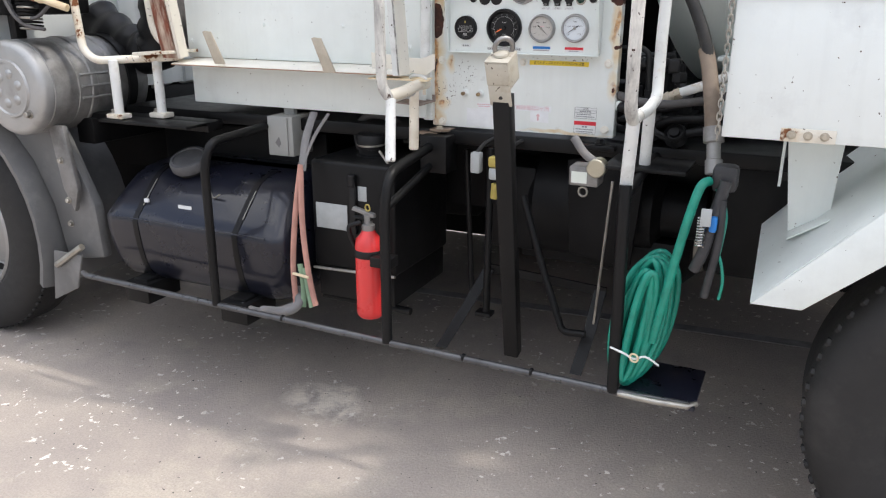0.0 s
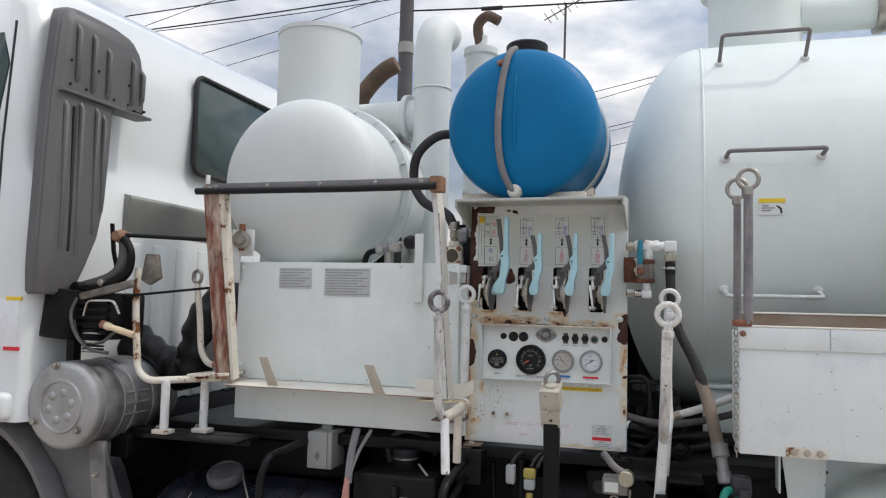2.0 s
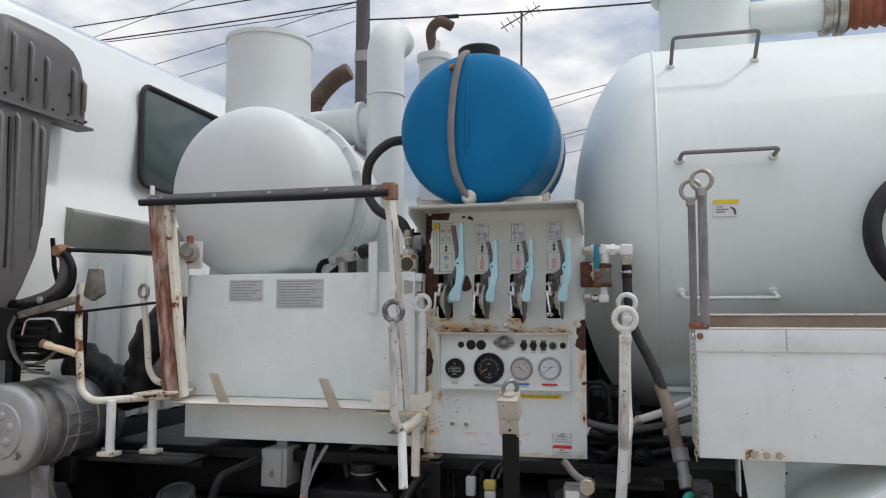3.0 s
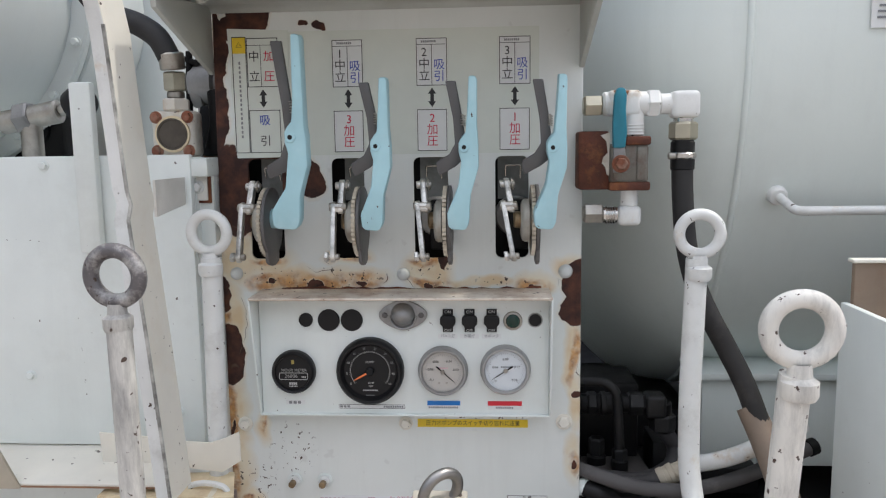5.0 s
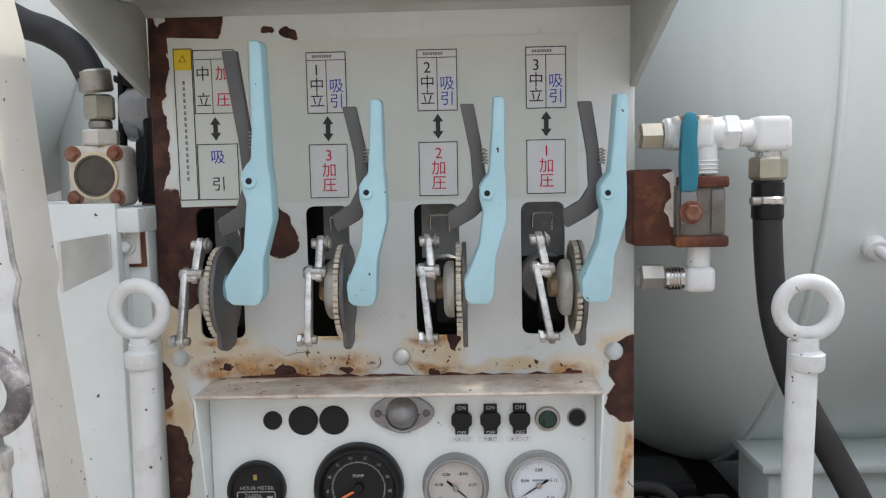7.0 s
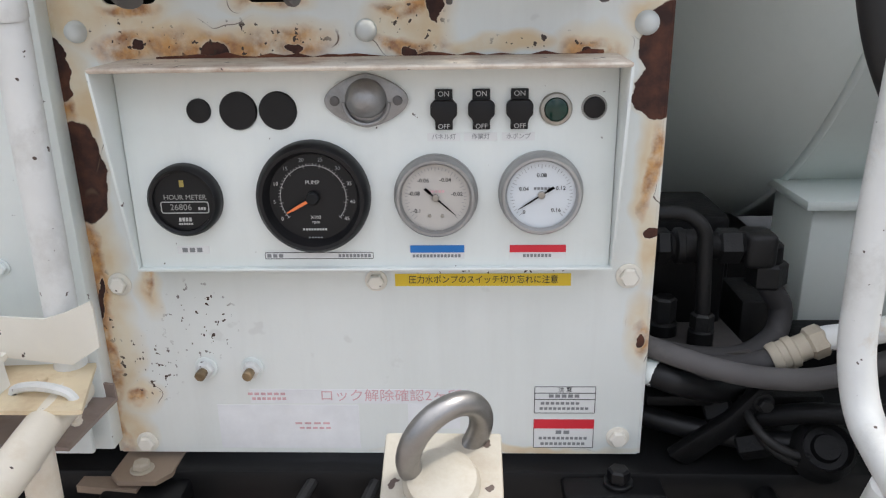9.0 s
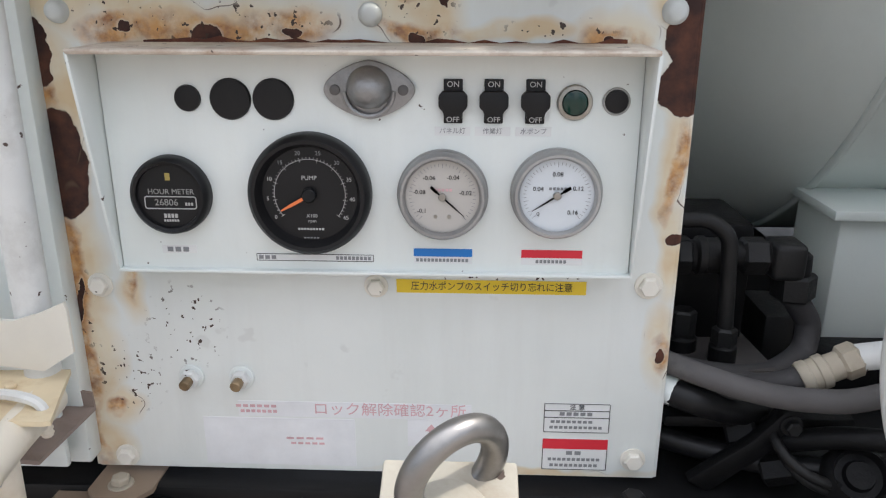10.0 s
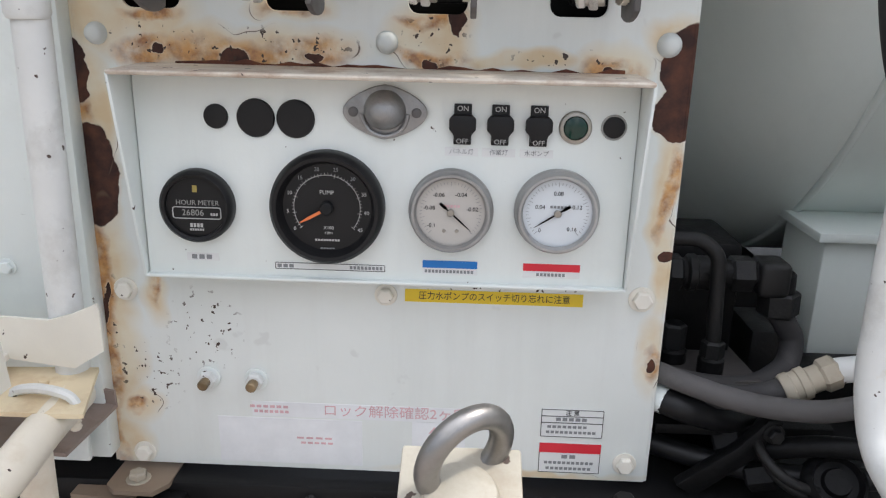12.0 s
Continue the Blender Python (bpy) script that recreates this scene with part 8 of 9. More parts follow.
def pump_unit():
    t = thing("hydraulic_pump", (0.2, 0.3, 0.55), "black greasy hydraulic pump with hose unions under the panel", "pump")
    part("housing", lathe((0.02, 0.20, 0.74), (1, 0, 0), [(0, 0), (0.15, 0.0), (0.17, 0.02), (0.17, 0.20), (0.13, 0.22), (0.13, 0.36), (0.08, 0.38), (0.08, 0.5), (0, 0.5)], 32), BLACK_GREASE, t)
    part("mount", box(-0.02, 0.45, 0.12, 0.32, 0.56, 0.66, 0.01), BLACK_GREASE, t)
    part("side_block", box(-0.12, 0.04, 0.06, 0.26, 0.60, 0.86, 0.012), BLACK_GREASE, t)
    part("end_plate", prism([(0.16, 0.62), (0.34, 0.60), (0.36, 0.86), (0.28, 0.92), (0.14, 0.90)], 0.03, 0.05, 0.006), BLACK_GREASE, t)
    part("lug_hole", rod((0.185, 0.031, 0.85), (0.185, 0.028, 0.85), 0.022, 18), BLACK_INK, t)
    part("deck_plate", box(0.28, 0.46, 0.02, 0.26, 1.018, 1.030, 0.003), BLACK_GREASE, t)
    part("rear_manifold", box(0.12, 0.44, 0.27, 0.36, 0.95, 1.10, 0.012), BLACK_GREASE, t)
    for k in range(4):
        part("manifold_pipe", rod((0.16 + 0.07 * k, 0.255, 0.96), (0.16 + 0.07 * k, 0.255, 1.10 - 0.03 * (k % 2)), 0.014, 12), GREASE_GREY, t)
    # valve block with its unions beside the panel
    part("valve_block", box(0.270, 0.385, 0.13, 0.24, 1.04, 1.19, 0.008), BLACK_GREASE, t)
    for x0, x1, r in ((0.294, 0.311, 0.020), (0.360, 0.386, 0.0195)):
        u = part("union_nut", hexa((x0, 0.10, 1.166), (x1, 0.10, 1.166), r), GREASE_GREY, t)
        part("union_collar", rod((x0 - 0.012, 0.10, 1.166), (x1 + 0.010, 0.10, 1.166), r * 0.78, 18), BLACK_GREASE, u)
    part("union_body", lathe((0.314, 0.10, 1.166), (1, 0, 0), [(0, 0), (0.015, 0), (0.0195, 0.003), (0.0195, 0.010), (0.018, 0.011), (0.018, 0.024), (0.0195, 0.025), (0.0195, 0.030), (0.014, 0.032), (0.014, 0.05)], 24), GREASE_GREY, t)
    part("elbow_block", box(0.387, 0.420, 0.080, 0.120, 1.145, 1.183, 0.007, 3), GREASE_GREY, t)
    part("elbow_neck", rod((0.414, 0.10, 1.170), (0.416, 0.10, 1.135), 0.0165, 18), BLACK_GREASE, t)
    part("elbow_nut", hexa((0.4165, 0.10, 1.149), (0.4175, 0.10, 1.121), 0.0215), GREASE_GREY, t)
    part("small_pipe", tube(rounded([(0.262, 0.085, 1.206), (0.320, 0.075, 1.210), (0.338, 0.07, 1.195), (0.344, 0.07, 1.095)], 0.018), 0.0078, 12), GREASE_GREY, t)
    part("pipe_nut", hexa((0.344, 0.07, 1.102), (0.344, 0.07, 1.082), 0.0125), GREASE_GREY, t)
    part("pipe_seat", rod((0.344, 0.07, 1.084), (0.344, 0.07, 1.060), 0.0135, 16), BLACK_GREASE, t)
    part("plug", hexa((0.311, 0.10, 1.108), (0.311, 0.10, 1.078), 0.0135), GREASE_GREY, t)
    part("plug_seat", rod((0.311, 0.10, 1.080), (0.311, 0.10, 1.055), 0.016, 16), BLACK_GREASE, t)
    part("manifold_deck", strip([((0.272, 0.22, 1.052), (0.272, 0.045, 1.058)), ((0.385, 0.22, 1.052), (0.392, 0.048, 1.058))], (0, 0, 0.008)), DECK_GREY, t, "dusty manifold deck")
    part("side_block", box(0.411, 0.444, 0.14, 0.22, 1.022, 1.084, 0.004), GREASE_GREY, t)
    part("side_beam", box(0.445, 0.60, 0.17, 0.22, 0.98, 1.026, 0.004), BLACK_GREASE, t)
    for k, (x, y, z) in enumerate(((0.30, 0.05, 1.02), (0.345, 0.03, 1.005), (0.40, 0.05, 1.01), (0.37, 0.0, 0.985))):
        part("fitting", hexa((x, y, z), (x + 0.025, y - 0.01 * (k % 2), z + 0.012), 0.013 + 0.002 * (k % 2)), BLACK_GREASE, t)
    part("cable_clip", ring((0.415, 0.0, 1.015), (0.3, -0.4, 1), 0.042, 0.005, 36), GREASE_GREY, t)
    part("cable_clip", ring((0.418, 0.0, 1.002), (0.3, -0.4, 1), 0.036, 0.005, 36), GREASE_GREY, t)
    part("corrugated_cap", lathe((0.440, -0.03, 1.000), (-0.1, -0.65, 0.62), [(0, -0.02), (0.026, -0.02), (0.030, -0.012), (0.025, -0.006), (0.030, 0.0), (0.025, 0.006), (0.028, 0.012), (0.023, 0.018), (0.020, 0.010), (0.014, 0.010), (0.012, 0.016), (0, 0.016)], 36), BLACK_GREASE, t, "black corrugated rubber cap")
    part("bracket_arm", prism([(0.300, 0.975), (0.356, 1.020), (0.382, 1.052), (0.398, 1.050), (0.372, 1.006), (0.320, 0.962)], -0.005, 0.010, 0.003), BLACK_GREASE, t)
    part("arm_bolt", bolt((0.388, -0.005, 1.038), (0, -1, 0), 0.0075, 0.010), GREASE_GREY, t)
    part("rear_casing", box(0.24, 0.52, 0.30, 0.62, 0.90, 1.09, 0.02), BLACK_GREASE, t)
    return t


pump_unit()


def grey_hoses():
    for pts, r, mat_, note in (
        ([(0.245, 0.035, 1.094), (0.271, 0.022, 1.089), (0.314, 0.0, 1.081), (0.351, -0.02, 1.0785), (0.389, -0.03, 1.078), (0.435, -0.03, 1.080), (0.52, -0.01, 1.095), (0.62, 0.03, 1.12)], 0.0108, HOSE_GREY, "grey dusty hydraulic hose running behind the panel"),
        ([(0.4175, 0.10, 1.125), (0.428, 0.10, 1.110), (0.437, 0.10, 1.094), (0.434, 0.092, 1.074), (0.420, 0.08, 1.063), (0.383, 0.06, 1.055), (0.33, 0.05, 1.060), (0.26, 0.05, 1.075)], 0.0125, HOSE_DUSK, "grey hydraulic hose curving from the elbow union"),
        ([(0.245, 0.035, 1.066), (0.272, 0.022, 1.061), (0.302, 0.005, 1.056), (0.345, 0.02, 1.038), (0.39, 0.05, 1.02)], 0.0135, BLACK_PLASTIC, "black hose with a paint splash"),
        ([(0.24, 0.06, 1.0), (0.34, 0.02, 0.99), (0.44, -0.02, 1.0), (0.58, -0.06, 1.04)], 0.0115, BLACK_PLASTIC, "black hose low behind the post"),
        ([(0.36, 0.02, 1.00), (0.42, -0.02, 1.035), (0.48, -0.04, 1.045), (0.58, -0.03, 1.05)], 0.0105, BLACK_GREASE, "greasy black hose rising behind the post"),
    ):
        t = thing("hydraulic_hose", pts[0], note, "hose", "hydraulic hoses")
        part("hose", tube(smooth_path(pts), r, 14), mat_, t)
        part("hose_cuff", tube([pts[-1], tuple(p + 0.012 * (p - q) / 0.1 for p, q in zip(pts[-1], pts[-2]))], r * 1.2, 14), BLACK_GREASE, t)
    t = thing("hose_union", (0.43, -0.02, 1.07), "crimped steel hose end with hex nut", "hose fitting")
    part("ferrule", lathe((0.391, 0.0, 1.082), (0.033, 0.0, 0.016), [(0, 0), (0.0145, 0), (0.016, 0.003), (0.016, 0.009), (0.0148, 0.010), (0.0148, 0.016), (0.016, 0.017), (0.016, 0.024), (0.013, 0.026), (0.013, 0.037), (0, 0.037)], 20), PRONG, t)
    part("nut", hexa((0.424, 0.0, 1.098), (0.440, 0.0, 1.106), 0.0165), PRONG, t)
    part("tail", tube(smooth_path([(0.438, 0.0, 1.105), (0.50, -0.02, 1.13), (0.60, 0.0, 1.17)]), 0.0125, 14), CHIPPED, t)
    part("stub_hose", tube(smooth_path([(0.395, 0.0, 1.084), (0.37, 0.005, 1.073), (0.335, 0.015, 1.066), (0.29, 0.03, 1.07)]), 0.0125, 14), HOSE_DUSK, t)
    part("paint_splash", rod((0.274, 0.020, 1.0615), (0.287, 0.012, 1.0595), 0.0142, 12), WHITE, t)


grey_hoses()


# ---- under the cabinet: side rail, tanks, small things ----
def side_guard():
    t = thing("side_guard", (-0.5, -0.355, 0.40), "black tubular side guard rail along the truck", "guard rail")
    y = -0.355
    part("long_rail", tube([(-1.445, y + 0.01, 0.430), (-1.42, y, 0.427), (-0.852, y, 0.420), (-0.242, y, 0.414), (0.398, y, 0.410), (0.58, y + 0.01, 0.408)], 0.010, 14), WORN_RAIL, t, "worn grey lower rail")
    for x in (-0.60, -0.008, 0.184):
        part("rail_joint", rod((x - 0.004, y, 0.416 - 0.006 * x), (x + 0.004, y, 0.416 - 0.006 * x), 0.0112, 14), BLACK_PAINT, t)
    part("front_hoop", tube(rounded([(-0.852, y, 0.42), (-0.849, y, 0.865), (-0.835, y + 0.02, 0.93), (-0.84, 0.28, 0.955)], 0.07, 7), 0.0135, 14), BLACK_PAINT, t)
    part("middle_hoop", tube(rounded([(-0.242, y, 0.414), (-0.243, y, 0.80), (-0.238, y + 0.02, 0.895), (-0.25, 0.02, 0.93)], 0.07, 7), 0.0145, 14), BLACK_PAINT, t)
    part("middle_brace", tube([(-0.242, y, 0.80), (-0.245, -0.06, 0.868)], 0.011, 12), BLACK_PAINT, t)
    part("rear_hoop", tube(rounded([(0.396, y, 0.41), (0.388, y, 0.86), (0.386, y + 0.01, 0.93)], 0.05), 0.0150, 14), BLACK_PAINT, t)
    part("rear_arm", tube(rounded([(0.388, y, 0.90), (0.395, -0.20, 0.93), (0.395, 0.0, 0.94)], 0.05), 0.012, 12), BLACK_PAINT, t)
    part("catch_plate", box(0.405, 0.592, -0.355, -0.14, 0.398, 0.410, 0.004), TANK_BLACK, t, "shiny wet black step plate")
    part("plate_edge", tube([(0.41, -0.358, 0.408), (0.50, -0.36, 0.408), (0.575, -0.352, 0.409), (0.592, -0.33, 0.409)], 0.008, 10), STEEL, t)
    part("low_rail", tube([(-0.62, -0.1, 0.405), (-0.30, -0.1, 0.40)], 0.012, 12), BLACK_PAINT, t)
    return t


side_guard()


def fuel_tank():
    x0, x1, y0, y1, z0, z1 = -1.405, -0.645, -0.285, 0.245, 0.402, 0.790
    t = thing("fuel_tank", ((x0 + x1) / 2, (y0 + y1) / 2, z0), "black satin fuel tank with rounded shoulders and a screw cap", "fuel tank")
    # rows of (height, inset at the sides, inset at the ends), bottom to top
    prof = [(z0, 0.085, 0.06), (z0 + 0.012, 0.058, 0.030), (z0 + 0.035, 0.038, 0.016), (0.48, 0.020, 0.008), (0.53, 0.009, 0.004), (0.585, 0.002, 0.001), (0.615, 0.0, 0.0), (0.628, 0.0, 0.0), (0.640, 0.007, 0.003), (0.672, 0.036, 0.008), (0.710, 0.072, 0.016),
            (0.748, 0.110, 0.028), (0.768, 0.138, 0.042), (0.782, 0.175, 0.066), (z1, 0.23, 0.11)]
    bm = bmesh.new()
    rows = []
    for z, e, f in prof:
        xa, xb, ya, yb, r = x0 + f, x1 - f, y0 + e, y1 - e * 0.6, 0.062 + 0.25 * max(0.0, z - 0.60)
        loop = []
        for px, py, q in ((xb - r, yb - r, 0), (xa + r, yb - r, 1), (xa + r, ya + r, 2), (xb - r, ya + r, 3)):
            for i in range(7):
                k = math.pi / 2 * (q + i / 6)
                loop.append(bm.verts.new((px + r * math.cos(k), py + r * math.sin(k), z)))
        rows.append(loop)
    for p, q in zip(rows, rows[1:]):
        for k in range(len(p)):
            n = (k + 1) % len(p)
            bm.faces.new((p[k], p[n], q[n], q[k]))
    bm.faces.new(rows[0][::-1])
    bm.faces.new(rows[-1])
    bmesh.ops.recalc_face_normals(bm, faces=bm.faces)
    part("tank_body", bm, TANK_BLACK, t, sharp=60)
    part("shoulder_seam", tube([(x0 + 0.06, y0 + 0.003, 0.632), (-1.16, y0 + 0.002, 0.634), (-1.0, y0 + 0.003, 0.630), (-0.85, y0 + 0.002, 0.634), (x1 - 0.06, y0 + 0.003, 0.632)], 0.003, 6), TANK_BLACK, t)
    for x in (-1.235, -0.82):
        rows = [((x - 0.011, y0 + e - 0.002, z), (x + 0.011, y0 + e - 0.002, z)) for z, e, f in prof[2:9]] + [((x - 0.011, y0 + e - 0.0015, z + 0.0015), (x + 0.011, y0 + e - 0.0015, z + 0.0015)) for z, e, f in prof[9:]]
        st = part("tank_strap", strip(rows, (0, 0.003, -0.002)), BLACK_PAINT, t, "black steel tank strap")
        part("strap_edge", tube([(r[0], r[1] - 0.001, r[2] + 0.001) for l, r in rows[7:10]], 0.0018, 6), STEEL, st)
        part("strap_foot", box(x - 0.055, x + 0.05, y0 - 0.03, y0 + 0.12, 0.345, 0.415, 0.005), BLACK_PAINT, t)
        part("strap_bracket", box(x - 0.03, x + 0.03, y0 - 0.01, 0.28, 0.395, 0.425, 0.004), BLACK_PAINT, t)
    cx, cy = -1.125, -0.085
    part("filler_neck", lathe((cx, cy, 0.728), (0.05, -0.48, 1), [(0.062, 0), (0.060, 0.02), (0.056, 0.03), (0.055, 0.08)], 32), BLACK_PAINT, t)
    cap = part("filler_cap", lathe((cx + 0.004, cy - 0.036, 0.795), (0.05, -0.48, 1), [(0.058, 0), (0.065, 0.002), (0.066, 0.008), (0.066, 0.026), (0.062, 0.034), (0.052, 0.036), (0.050, 0.031), (0, 0.031)], 40), CAP_GREY, t, "dusty grey screw cap")
    part("cap_chain", tube(smooth_path([(cx + 0.06, cy - 0.03, 0.83), (cx + 0.12, cy - 0.09, 0.77), (cx + 0.16, cy - 0.12, 0.72), (cx + 0.20, cy - 0.13, 0.735)]), 0.003, 6), STEEL, cap)
    part("maker_label", box(-1.080, -1.025, -0.243, -0.241, 0.668, 0.690, 0.0), LABEL_WHITE, t, "small white label")
    for x, z in ((-1.215, 0.69), (-1.235, 0.655)):
        part("small_mark", box(x - 0.008, x + 0.008, -0.248, -0.240, z - 0.006, z + 0.006, 0.0), LABEL_WORN, t)
    part("feed_pipe", tube(smooth_path([(-0.64, -0.22, 0.46), (-0.60, -0.27, 0.44), (-0.62, -0.30, 0.42), (-0.72, -0.30, 0.405)]), 0.014, 12), SLEEVE_GREY, t)
    return t


fuel_tank()


def oil_tank():
    x0, x1, y0, y1, z0, z1 = -0.615, -0.322, -0.155, 0.22, 0.425, 0.868
    t = thing("oil_tank", ((x0 + x1) / 2, 0.03, z0), "black steel hydraulic oil tank with cap, label and level gauge", "oil tank")
    part("body", box(x0, x1, y0, y1, z0 + 0.1, z1, 0.012, 3), BLACK_PAINT, t)
    part("base", box(x0 + 0.01, x1 - 0.01, y0 + 0.01, y1 - 0.01, z0, z0 + 0.1, 0.004), BLACK_PAINT, t)
    part("base_seam", tube([(x0, y0 - 0.003, z0 + 0.095), (x1, y0 - 0.003, z0 + 0.105)], 0.005, 8), STEEL, t)
    part("label", box(-0.598, -0.485, y0 - 0.002, y0 + 0.001, 0.655, 0.735, 0.0005), LABEL_GREY, t, "worn pale instruction label")
    part("level_gauge", box(-0.470, -0.448, y0 - 0.016, y0, 0.65, 0.815, 0.004), BLACK_PLASTIC, t, "black level gauge")
    part("gauge_knob", rod((-0.459, y0 - 0.012, 0.80), (-0.459, y0 - 0.012, 0.835), 0.012, 14), BLACK_PLASTIC, t)
    part("small_label", box(-0.445, -0.415, y0 - 0.002, y0 + 0.001, 0.755, 0.80, 0.0005), LABEL_GREY, t)
    cap = part("filler_cap", lathe((-0.475, -0.01, z1 - 0.005), (0, -0.1, 1), [(0.05, 0), (0.05, 0.012), (0.042, 0.014), (0.042, 0.03), (0.048, 0.032), (0.048, 0.066), (0.042, 0.074), (0, 0.076)], 36), BLACK_PLASTIC, t, "ribbed black cap")
    part("cap_band", lathe((-0.475, -0.014, z1 + 0.035), (0, -0.1, 1), [(0.049, 0), (0.0495, 0.003), (0.049, 0.006)], 32), STEEL, cap)
    part("top_hose", tube(smooth_path([(-0.56, 0.05, 0.87), (-0.56, 0.04, 0.94), (-0.50, 0.03, 0.985), (-0.42, 0.05, 0.965), (-0.40, 0.08, 0.90)]), 0.011, 10), HOSE_GREY, t)
    part("twig_rod", rod((-0.40, -0.10, 0.90), (-0.34, -0.12, 0.845), 0.004, 8), STEEL, t)
    return t


oil_tank()


def fire_extinguisher():
    x, y, z = -0.335, -0.285, 0.452
    t = thing("fire_extinguisher", (x, y, z), "small red fire extinguisher with a black band, strapped to the rail", "fire extinguisher")
    part("cylinder", lathe((x, y, z), (0, 0, 1), [(0, 0.004), (0.032, 0.0), (0.039, 0.008), (0.040, 0.02), (0.040, 0.215), (0.036, 0.235), (0.024, 0.25), (0.018, 0.262), (0, 0.264)], 40), RED_PAINT, t, "red painted cylinder")
    part("band", lathe((x, y, z + 0.185), (0, 0, 1), [(0.0405, 0), (0.042, 0.002), (0.042, 0.02), (0.0405, 0.022)], 40), BLACK_PLASTIC, t, "black strap")
    v = part("valve", lathe((x, y, z + 0.255), (0, 0, 1), [(0.017, 0), (0.019, 0.01), (0.019, 0.022), (0.012, 0.024), (0.012, 0.05), (0, 0.052)], 20), DIRTY_ALU, t)
    part("carry_handle", prism([(x - 0.05, z + 0.315), (x - 0.045, z + 0.325), (x + 0.022, z + 0.31), (x + 0.022, z + 0.298)], y - 0.008, y + 0.008, 0.002), DIRTY_ALU, v)
    part("squeeze_lever", prism([(x - 0.045, z + 0.29), (x - 0.045, z + 0.298), (x + 0.015, z + 0.300), (x + 0.015, z + 0.29)], y - 0.007, y + 0.007, 0.002), BLACK_PLASTIC, v)
    part("safety_pin", ring((x + 0.008, y - 0.015, z + 0.330), (0.3, 1, 0), 0.009, 0.0024, 20), PLUG_YELLOW, v, "yellow safety pin ring")
    part("hose", tube(smooth_path([(x - 0.015, y - 0.012, z + 0.285), (x - 0.05, y - 0.02, z + 0.27), (x - 0.052, y - 0.01, z + 0.235), (x - 0.046, y, z + 0.21)]), 0.007, 10), BLACK_PLASTIC, t)
    part("rail_clamp", box(x + 0.03, x + 0.095, y - 0.05, y + 0.0, z + 0.17, z + 0.20, 0.003), BLACK_PAINT, t)
    return t


fire_extinguisher()


def junction_box():
    t = thing("junction_box", (-0.79, 0.0, 0.845), "light grey metal junction box hung under the cabinet", "junction box")
    b = part("box_body", box(-0.826, -0.735, -0.068, 0.045, 0.846, 0.976, 0.006), GREY_BOX, t)
    part("box_lid", box(-0.828, -0.752, -0.074, -0.0685, 0.848, 0.974, 0.003), GREY_BOX, t)
    part("stain", prism([(-0.80, 0.89), (-0.785, 0.91), (-0.778, 0.89), (-0.786, 0.875)], -0.0752, -0.0742, 0.0), SLEEVE_GREY, t)
    part("hanger", box(-0.80, -0.76, -0.02, 0.0, 0.974, 1.0, 0.002), GREY_BOX, t)
    return t


junction_box()


def tied_straps():
    t = thing("tied_straps", (-0.60, -0.23, 0.42), "faded pink and green lashing straps hanging from a clamp", "strap")
    part("strap_top", tube(smooth_path([(-0.628, -0.10, 1.00), (-0.620, -0.16, 0.93), (-0.612, -0.20, 0.84)]), 0.011, 10, squash=(1.2, 0.6)), SLEEVE_GREY, t)
    part("strap_fork", tube(smooth_path([(-0.575, -0.10, 1.00), (-0.60, -0.15, 0.93), (-0.612, -0.20, 0.85)]), 0.007, 10, squash=(1.2, 0.6)), SLEEVE_GREY, t)
    for pts, mat_ in (([(-0.612, -0.205, 0.86), (-0.622, -0.235, 0.70), (-0.628, -0.25, 0.55), (-0.618, -0.26, 0.43)], PINK_CORD), ([(-0.610, -0.21, 0.85), (-0.596, -0.235, 0.68), (-0.572, -0.25, 0.53), (-0.545, -0.26, 0.435)], PINK_CORD),
                      ([(-0.602, -0.25, 0.56), (-0.590, -0.255, 0.49), (-0.588, -0.265, 0.425)], GREEN_CORD), ([(-0.585, -0.25, 0.55), (-0.570, -0.258, 0.48), (-0.556, -0.265, 0.43)], GREEN_CORD)):
        part("strap", tube(smooth_path(pts), 0.0068, 8, squash=(1.3, 0.5)), mat_, t)
    part("cross_tie", rod((-0.622, -0.262, 0.53), (-0.565, -0.262, 0.525), 0.005, 8), CREAM, t)
    part("loose_end", tube(smooth_path([(-0.62, -0.26, 0.43), (-0.66, -0.29, 0.415), (-0.74, -0.30, 0.40), (-0.80, -0.30, 0.41)]), 0.012, 8, squash=(1.3, 0.5)), SLEEVE_GREY, t)
    return t


tied_straps()


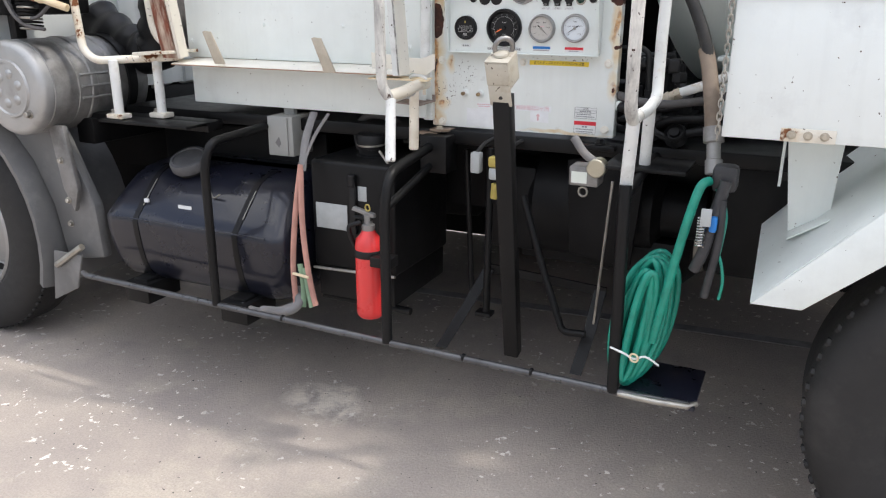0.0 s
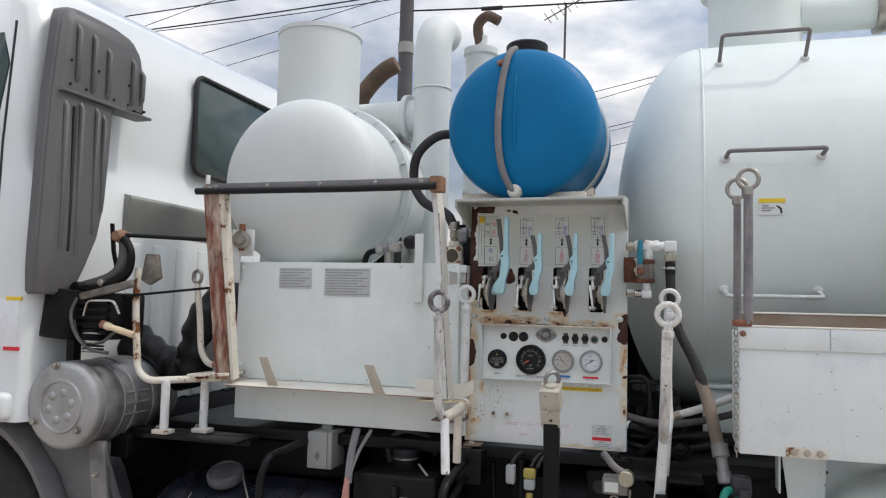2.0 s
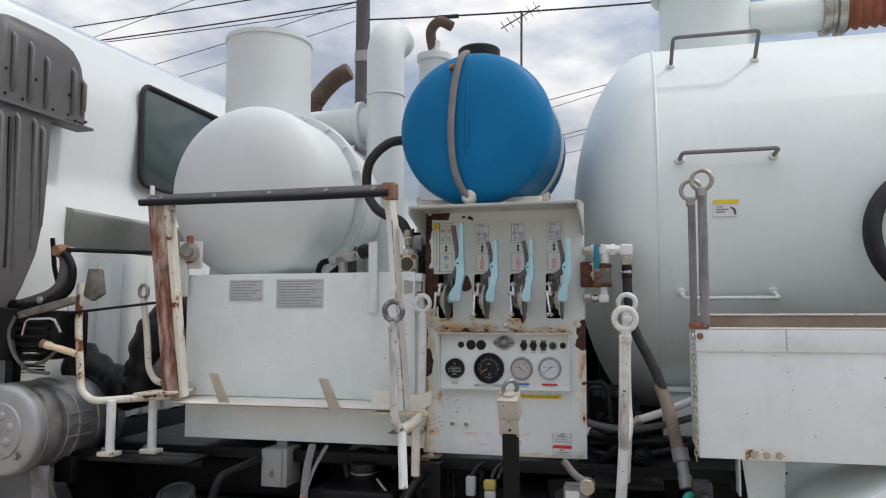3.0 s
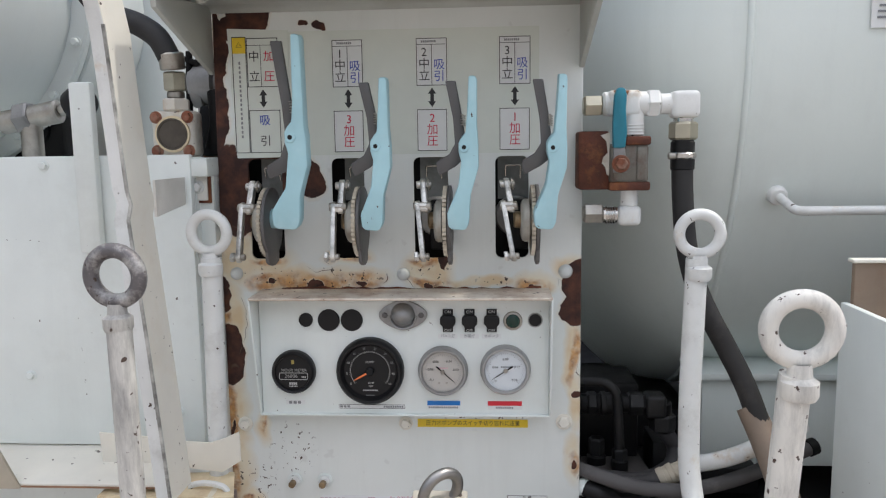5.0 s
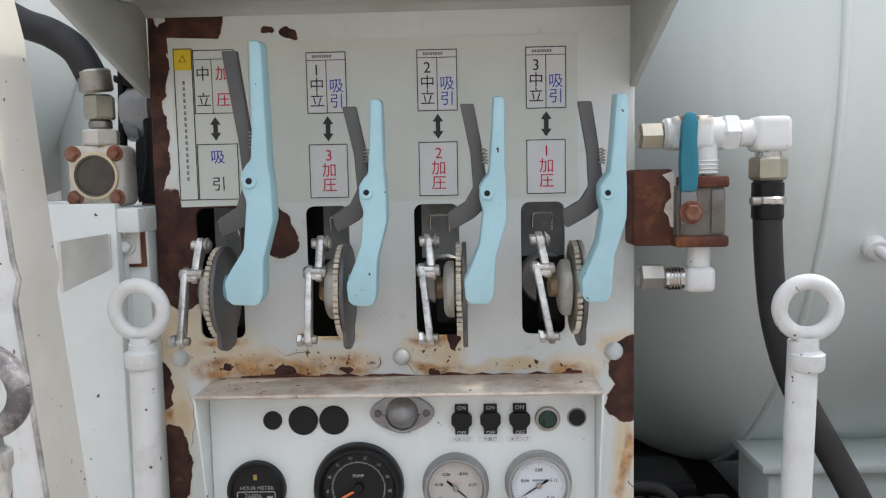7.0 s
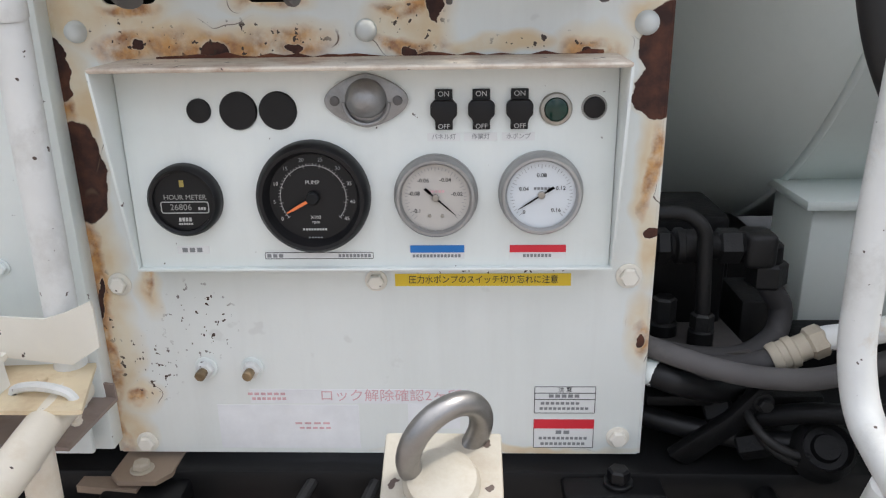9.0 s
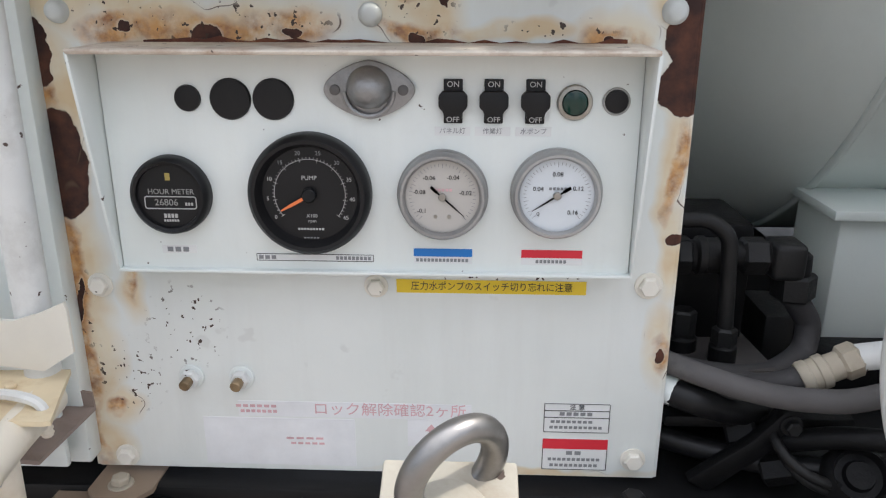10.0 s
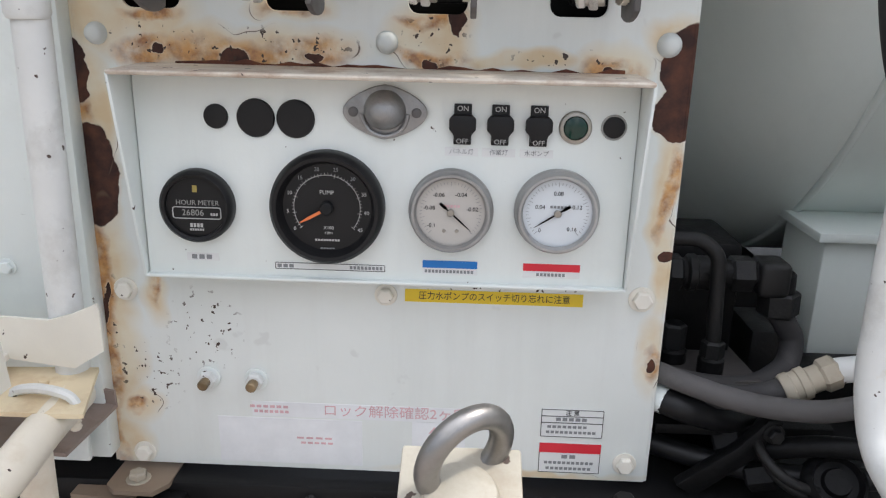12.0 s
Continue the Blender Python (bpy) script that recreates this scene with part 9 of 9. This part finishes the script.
def green_hose():
    t = thing("garden_hose", (0.46, -0.30, 0.41), "coiled green water hose tied with wire on the side rail", "hose")
    for i in range(14):
        f = (i % 7) / 6
        cx, w, h = 0.437 + 0.010 * math.sin(i * 2.1), 0.010 + 0.034 * f, 0.150 + 0.020 * f - 0.008 * (i % 3)
        cy = -0.345 + 0.009 * i
        pts = [(cx + math.cos(a) * w * 1.35 + 0.022 * math.sin(a), cy + 0.010 * math.cos(a + i), 0.585 + math.sin(a) * h + 0.006 * math.sin(3 * a + i)) for a in (2 * math.pi * k / 36 for k in range(36))]
        part("turn", tube(pts, 0.0085, 10, True), GREEN_HOSE, t)
    part("lead", tube(smooth_path([(0.475, -0.33, 0.55), (0.495, -0.35, 0.66), (0.515, -0.36, 0.78), (0.535, -0.365, 0.885), (0.550, -0.35, 0.945), (0.565, -0.33, 0.955)]), 0.0105, 12), GREEN_HOSE, t, "bright green lead of the hose")
    part("short_end", tube(smooth_path([(0.585, -0.33, 0.94), (0.605, -0.34, 0.88), (0.60, -0.34, 0.80), (0.59, -0.34, 0.745)]), 0.007, 10), GREEN_HOSE, t)
    part("tie_wire", tube(smooth_path([(0.385, -0.372, 0.535), (0.42, -0.378, 0.528), (0.445, -0.38, 0.52), (0.47, -0.375, 0.528), (0.50, -0.36, 0.505)]), 0.0028, 6), CHIPPED, t, "white tie wire")
    part("wire_knot", ring((0.445, -0.382, 0.523), (0.2, 1, 0), 0.010, 0.0026, 16), CREAM, t)
    return t


green_hose()


def spray_gun():
    t = thing("spray_gun", (0.575, -0.34, 0.72), "grey and blue spray gun with coil spring on its bracket", "spray gun")
    part("bracket", box(0.568, 0.622, -0.33, -0.28, 0.93, 0.99, 0.012), GUN_GREY, t)
    part("body", tube(smooth_path([(0.60, -0.34, 0.96), (0.585, -0.35, 0.88), (0.57, -0.36, 0.80), (0.555, -0.355, 0.755)]), 0.0135, 12), GUN_GREY, t)
    part("grip", tube(smooth_path([(0.598, -0.35, 0.92), (0.60, -0.355, 0.83), (0.588, -0.35, 0.73), (0.582, -0.345, 0.69)]), 0.0095, 12), GUN_GREY, t)
    part("blue_trigger", box(0.578, 0.594, -0.374, -0.355, 0.85, 0.885, 0.004), BLUE, t, "blue trigger")
    part("spring", tube([(0.562 + 0.009 * math.cos(i * 0.9), -0.372 + 0.009 * math.sin(i * 0.9), 0.815 + 0.0009 * i) for i in range(80)], 0.0018, 6), CHROME, t)
    part("gun_label", box(0.560, 0.582, -0.384, -0.381, 0.865, 0.905, 0.001), LABEL_GREY, t)
    part("thin_lead", tube(smooth_path([(0.60, -0.345, 0.80), (0.612, -0.35, 0.77), (0.618, -0.35, 0.73), (0.614, -0.35, 0.69)]), 0.0035, 8), GREEN_HOSE, t)
    return t


spray_gun()


def tag_switches():
    t = thing("lead_plugs", (-0.06, -0.1, 0.85), "white and yellow cable plugs hanging under the panel", "cable plug")
    part("white_plug", box(-0.100, -0.070, -0.115, -0.085, 0.865, 0.925, 0.006), LABEL_GREY, t)
    part("yellow_plug", box(-0.040, -0.002, -0.13, -0.10, 0.890, 0.920, 0.006), PLUG_YELLOW, t, "yellow plug")
    part("grey_plug", box(-0.038, -0.004, -0.13, -0.10, 0.855, 0.889, 0.006), LABEL_GREY, t)
    part("yellow_cap", rod((-0.022, -0.12, 0.80), (-0.020, -0.118, 0.845), 0.011, 14), PLUG_YELLOW, t)
    for x in (-0.085, -0.02, 0.0):
        part("lead", tube(smooth_path([(x, -0.10, 0.92), (x + 0.01, -0.06, 0.945), (x + 0.03, 0.02, 0.955)]), 0.006, 8), HOSE_DARK, t)
    return t


tag_switches()


def limit_box():
    t = thing("sensor_box", (0.27, -0.18, 0.88), "white sensor box with a rusty lever arm under the panel", "sensor box")
    part("case", box(0.215, 0.290, -0.215, -0.15, 0.885, 0.935, 0.005), DIRTY_ALU, t)
    part("case_label", box(0.222, 0.262, -0.2165, -0.2152, 0.893, 0.922, 0.0), PLATE_CREAM, t)
    part("arm", tube(smooth_path([(0.215, -0.18, 1.00), (0.25, -0.20, 0.965), (0.285, -0.205, 0.945)]), 0.011, 10), SLEEVE_GREY, t)
    part("roller", rod((0.285, -0.225, 0.935), (0.285, -0.185, 0.935), 0.024, 16), BRASS, t)
    part("clip", ring((0.25, -0.20, 0.868), (0.2, 1, 0), 0.012, 0.003, 16), STEEL, t)
    part("shelf", box(0.30, 0.50, -0.22, -0.05, 0.935, 0.945, 0.003), BLACK_PAINT, t)
    return t


limit_box()


def dark_boxes():
    """Black boxes, the far side's equipment and added blocking sheets that close the view under the truck."""
    t = thing("air_tank", (0.55, 0.35, 0.55), "black cylindrical air tank under the chassis", "air tank")
    part("vessel", lathe((0.35, 0.42, 0.62), (1, 0, 0), [(0, 0), (0.09, 0.01), (0.12, 0.05), (0.12, 0.6), (0.09, 0.64), (0, 0.65)], 28), BLACK_PAINT, t)
    for x in (0.48, 0.82):
        part("band", lathe((x, 0.42, 0.62), (1, 0, 0), [(0.121, 0), (0.126, 0.002), (0.126, 0.03), (0.121, 0.032)], 28), STEEL, t)
    g = thing("gearbox", (0.2, 0.5, 0.42), "black greasy gearbox and drive casing under the chassis", "gearbox")
    part("casing", box(-0.16, 0.42, 0.30, 0.72, 0.52, 0.92, 0.05, 3), BLACK_GREASE, g)
    part("bell", lathe((0.40, 0.5, 0.66), (1, 0, 0), [(0.24, 0), (0.24, 0.04), (0.16, 0.12), (0.08, 0.16), (0.05, 0.5), (0, 0.5)], 32), BLACK_GREASE, g)
    # added sheets, no known truck part: they keep the far side dark
    k = thing("far_side_skirt", (0.4, 1.5, 0.3), "added black sheet that blocks the bright ground beyond the truck", "panel")
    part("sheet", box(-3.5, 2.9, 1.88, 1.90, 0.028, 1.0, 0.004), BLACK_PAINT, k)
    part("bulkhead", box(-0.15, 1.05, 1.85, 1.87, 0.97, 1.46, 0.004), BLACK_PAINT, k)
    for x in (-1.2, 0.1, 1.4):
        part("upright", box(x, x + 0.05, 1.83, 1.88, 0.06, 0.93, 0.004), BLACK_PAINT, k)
    e = thing("engine", (-2.6, 0.8, 0.3), "black greasy engine block under the cab", "engine")
    part("block", box(-3.35, -1.80, 0.45, 1.10, 0.34, 0.98, 0.04), BLACK_GREASE, e)
    part("sump", prism([(-3.2, 0.36), (-3.1, 0.20), (-2.2, 0.20), (-2.0, 0.36)], 0.55, 1.0, 0.02), BLACK_GREASE, e)
    # another added sheet, blocking the light seen under the cab
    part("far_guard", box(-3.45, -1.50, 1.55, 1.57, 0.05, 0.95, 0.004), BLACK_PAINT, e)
    f = thing("oil_filter", (0.06, 0.92, 0.96), "tall black cylindrical oil filter behind the control panel", "filter")
    part("canister", lathe((0.10, 0.92, 0.965), (0, 0, 1), [(0, 0), (0.16, 0.0), (0.17, 0.02), (0.17, 0.56), (0.15, 0.60), (0.06, 0.63), (0, 0.635)], 32), BLACK_GREASE, f)
    part("clamp", lathe((0.10, 0.92, 1.12), (0, 0, 1), [(0.171, 0), (0.175, 0.002), (0.175, 0.03), (0.171, 0.032)], 32), GREASE_GREY, f)
    u = thing("rear_step_box", (0.75, 0.2, 0.62), "black equipment box ahead of the rear wheel", "box")
    part("case", box(0.56, 0.92, 0.02, 0.30, 0.62, 0.95, 0.01), BLACK_GREASE, u)
    part("lid", box(0.55, 0.93, 0.01, 0.31, 0.951, 0.962, 0.003), BLACK_PAINT, u)
    part("latch", box(0.70, 0.74, 0.008, 0.019, 0.90, 0.95, 0.002), GREASE_GREY, u)
    w = thing("far_side_tank", (-0.7, 1.35, 0.5), "dark tank on the truck's far side", "tank")
    part("case", box(-1.3, -0.15, 1.25, 1.75, 0.52, 0.9, 0.03), BLACK_GREASE, w)


dark_boxes()
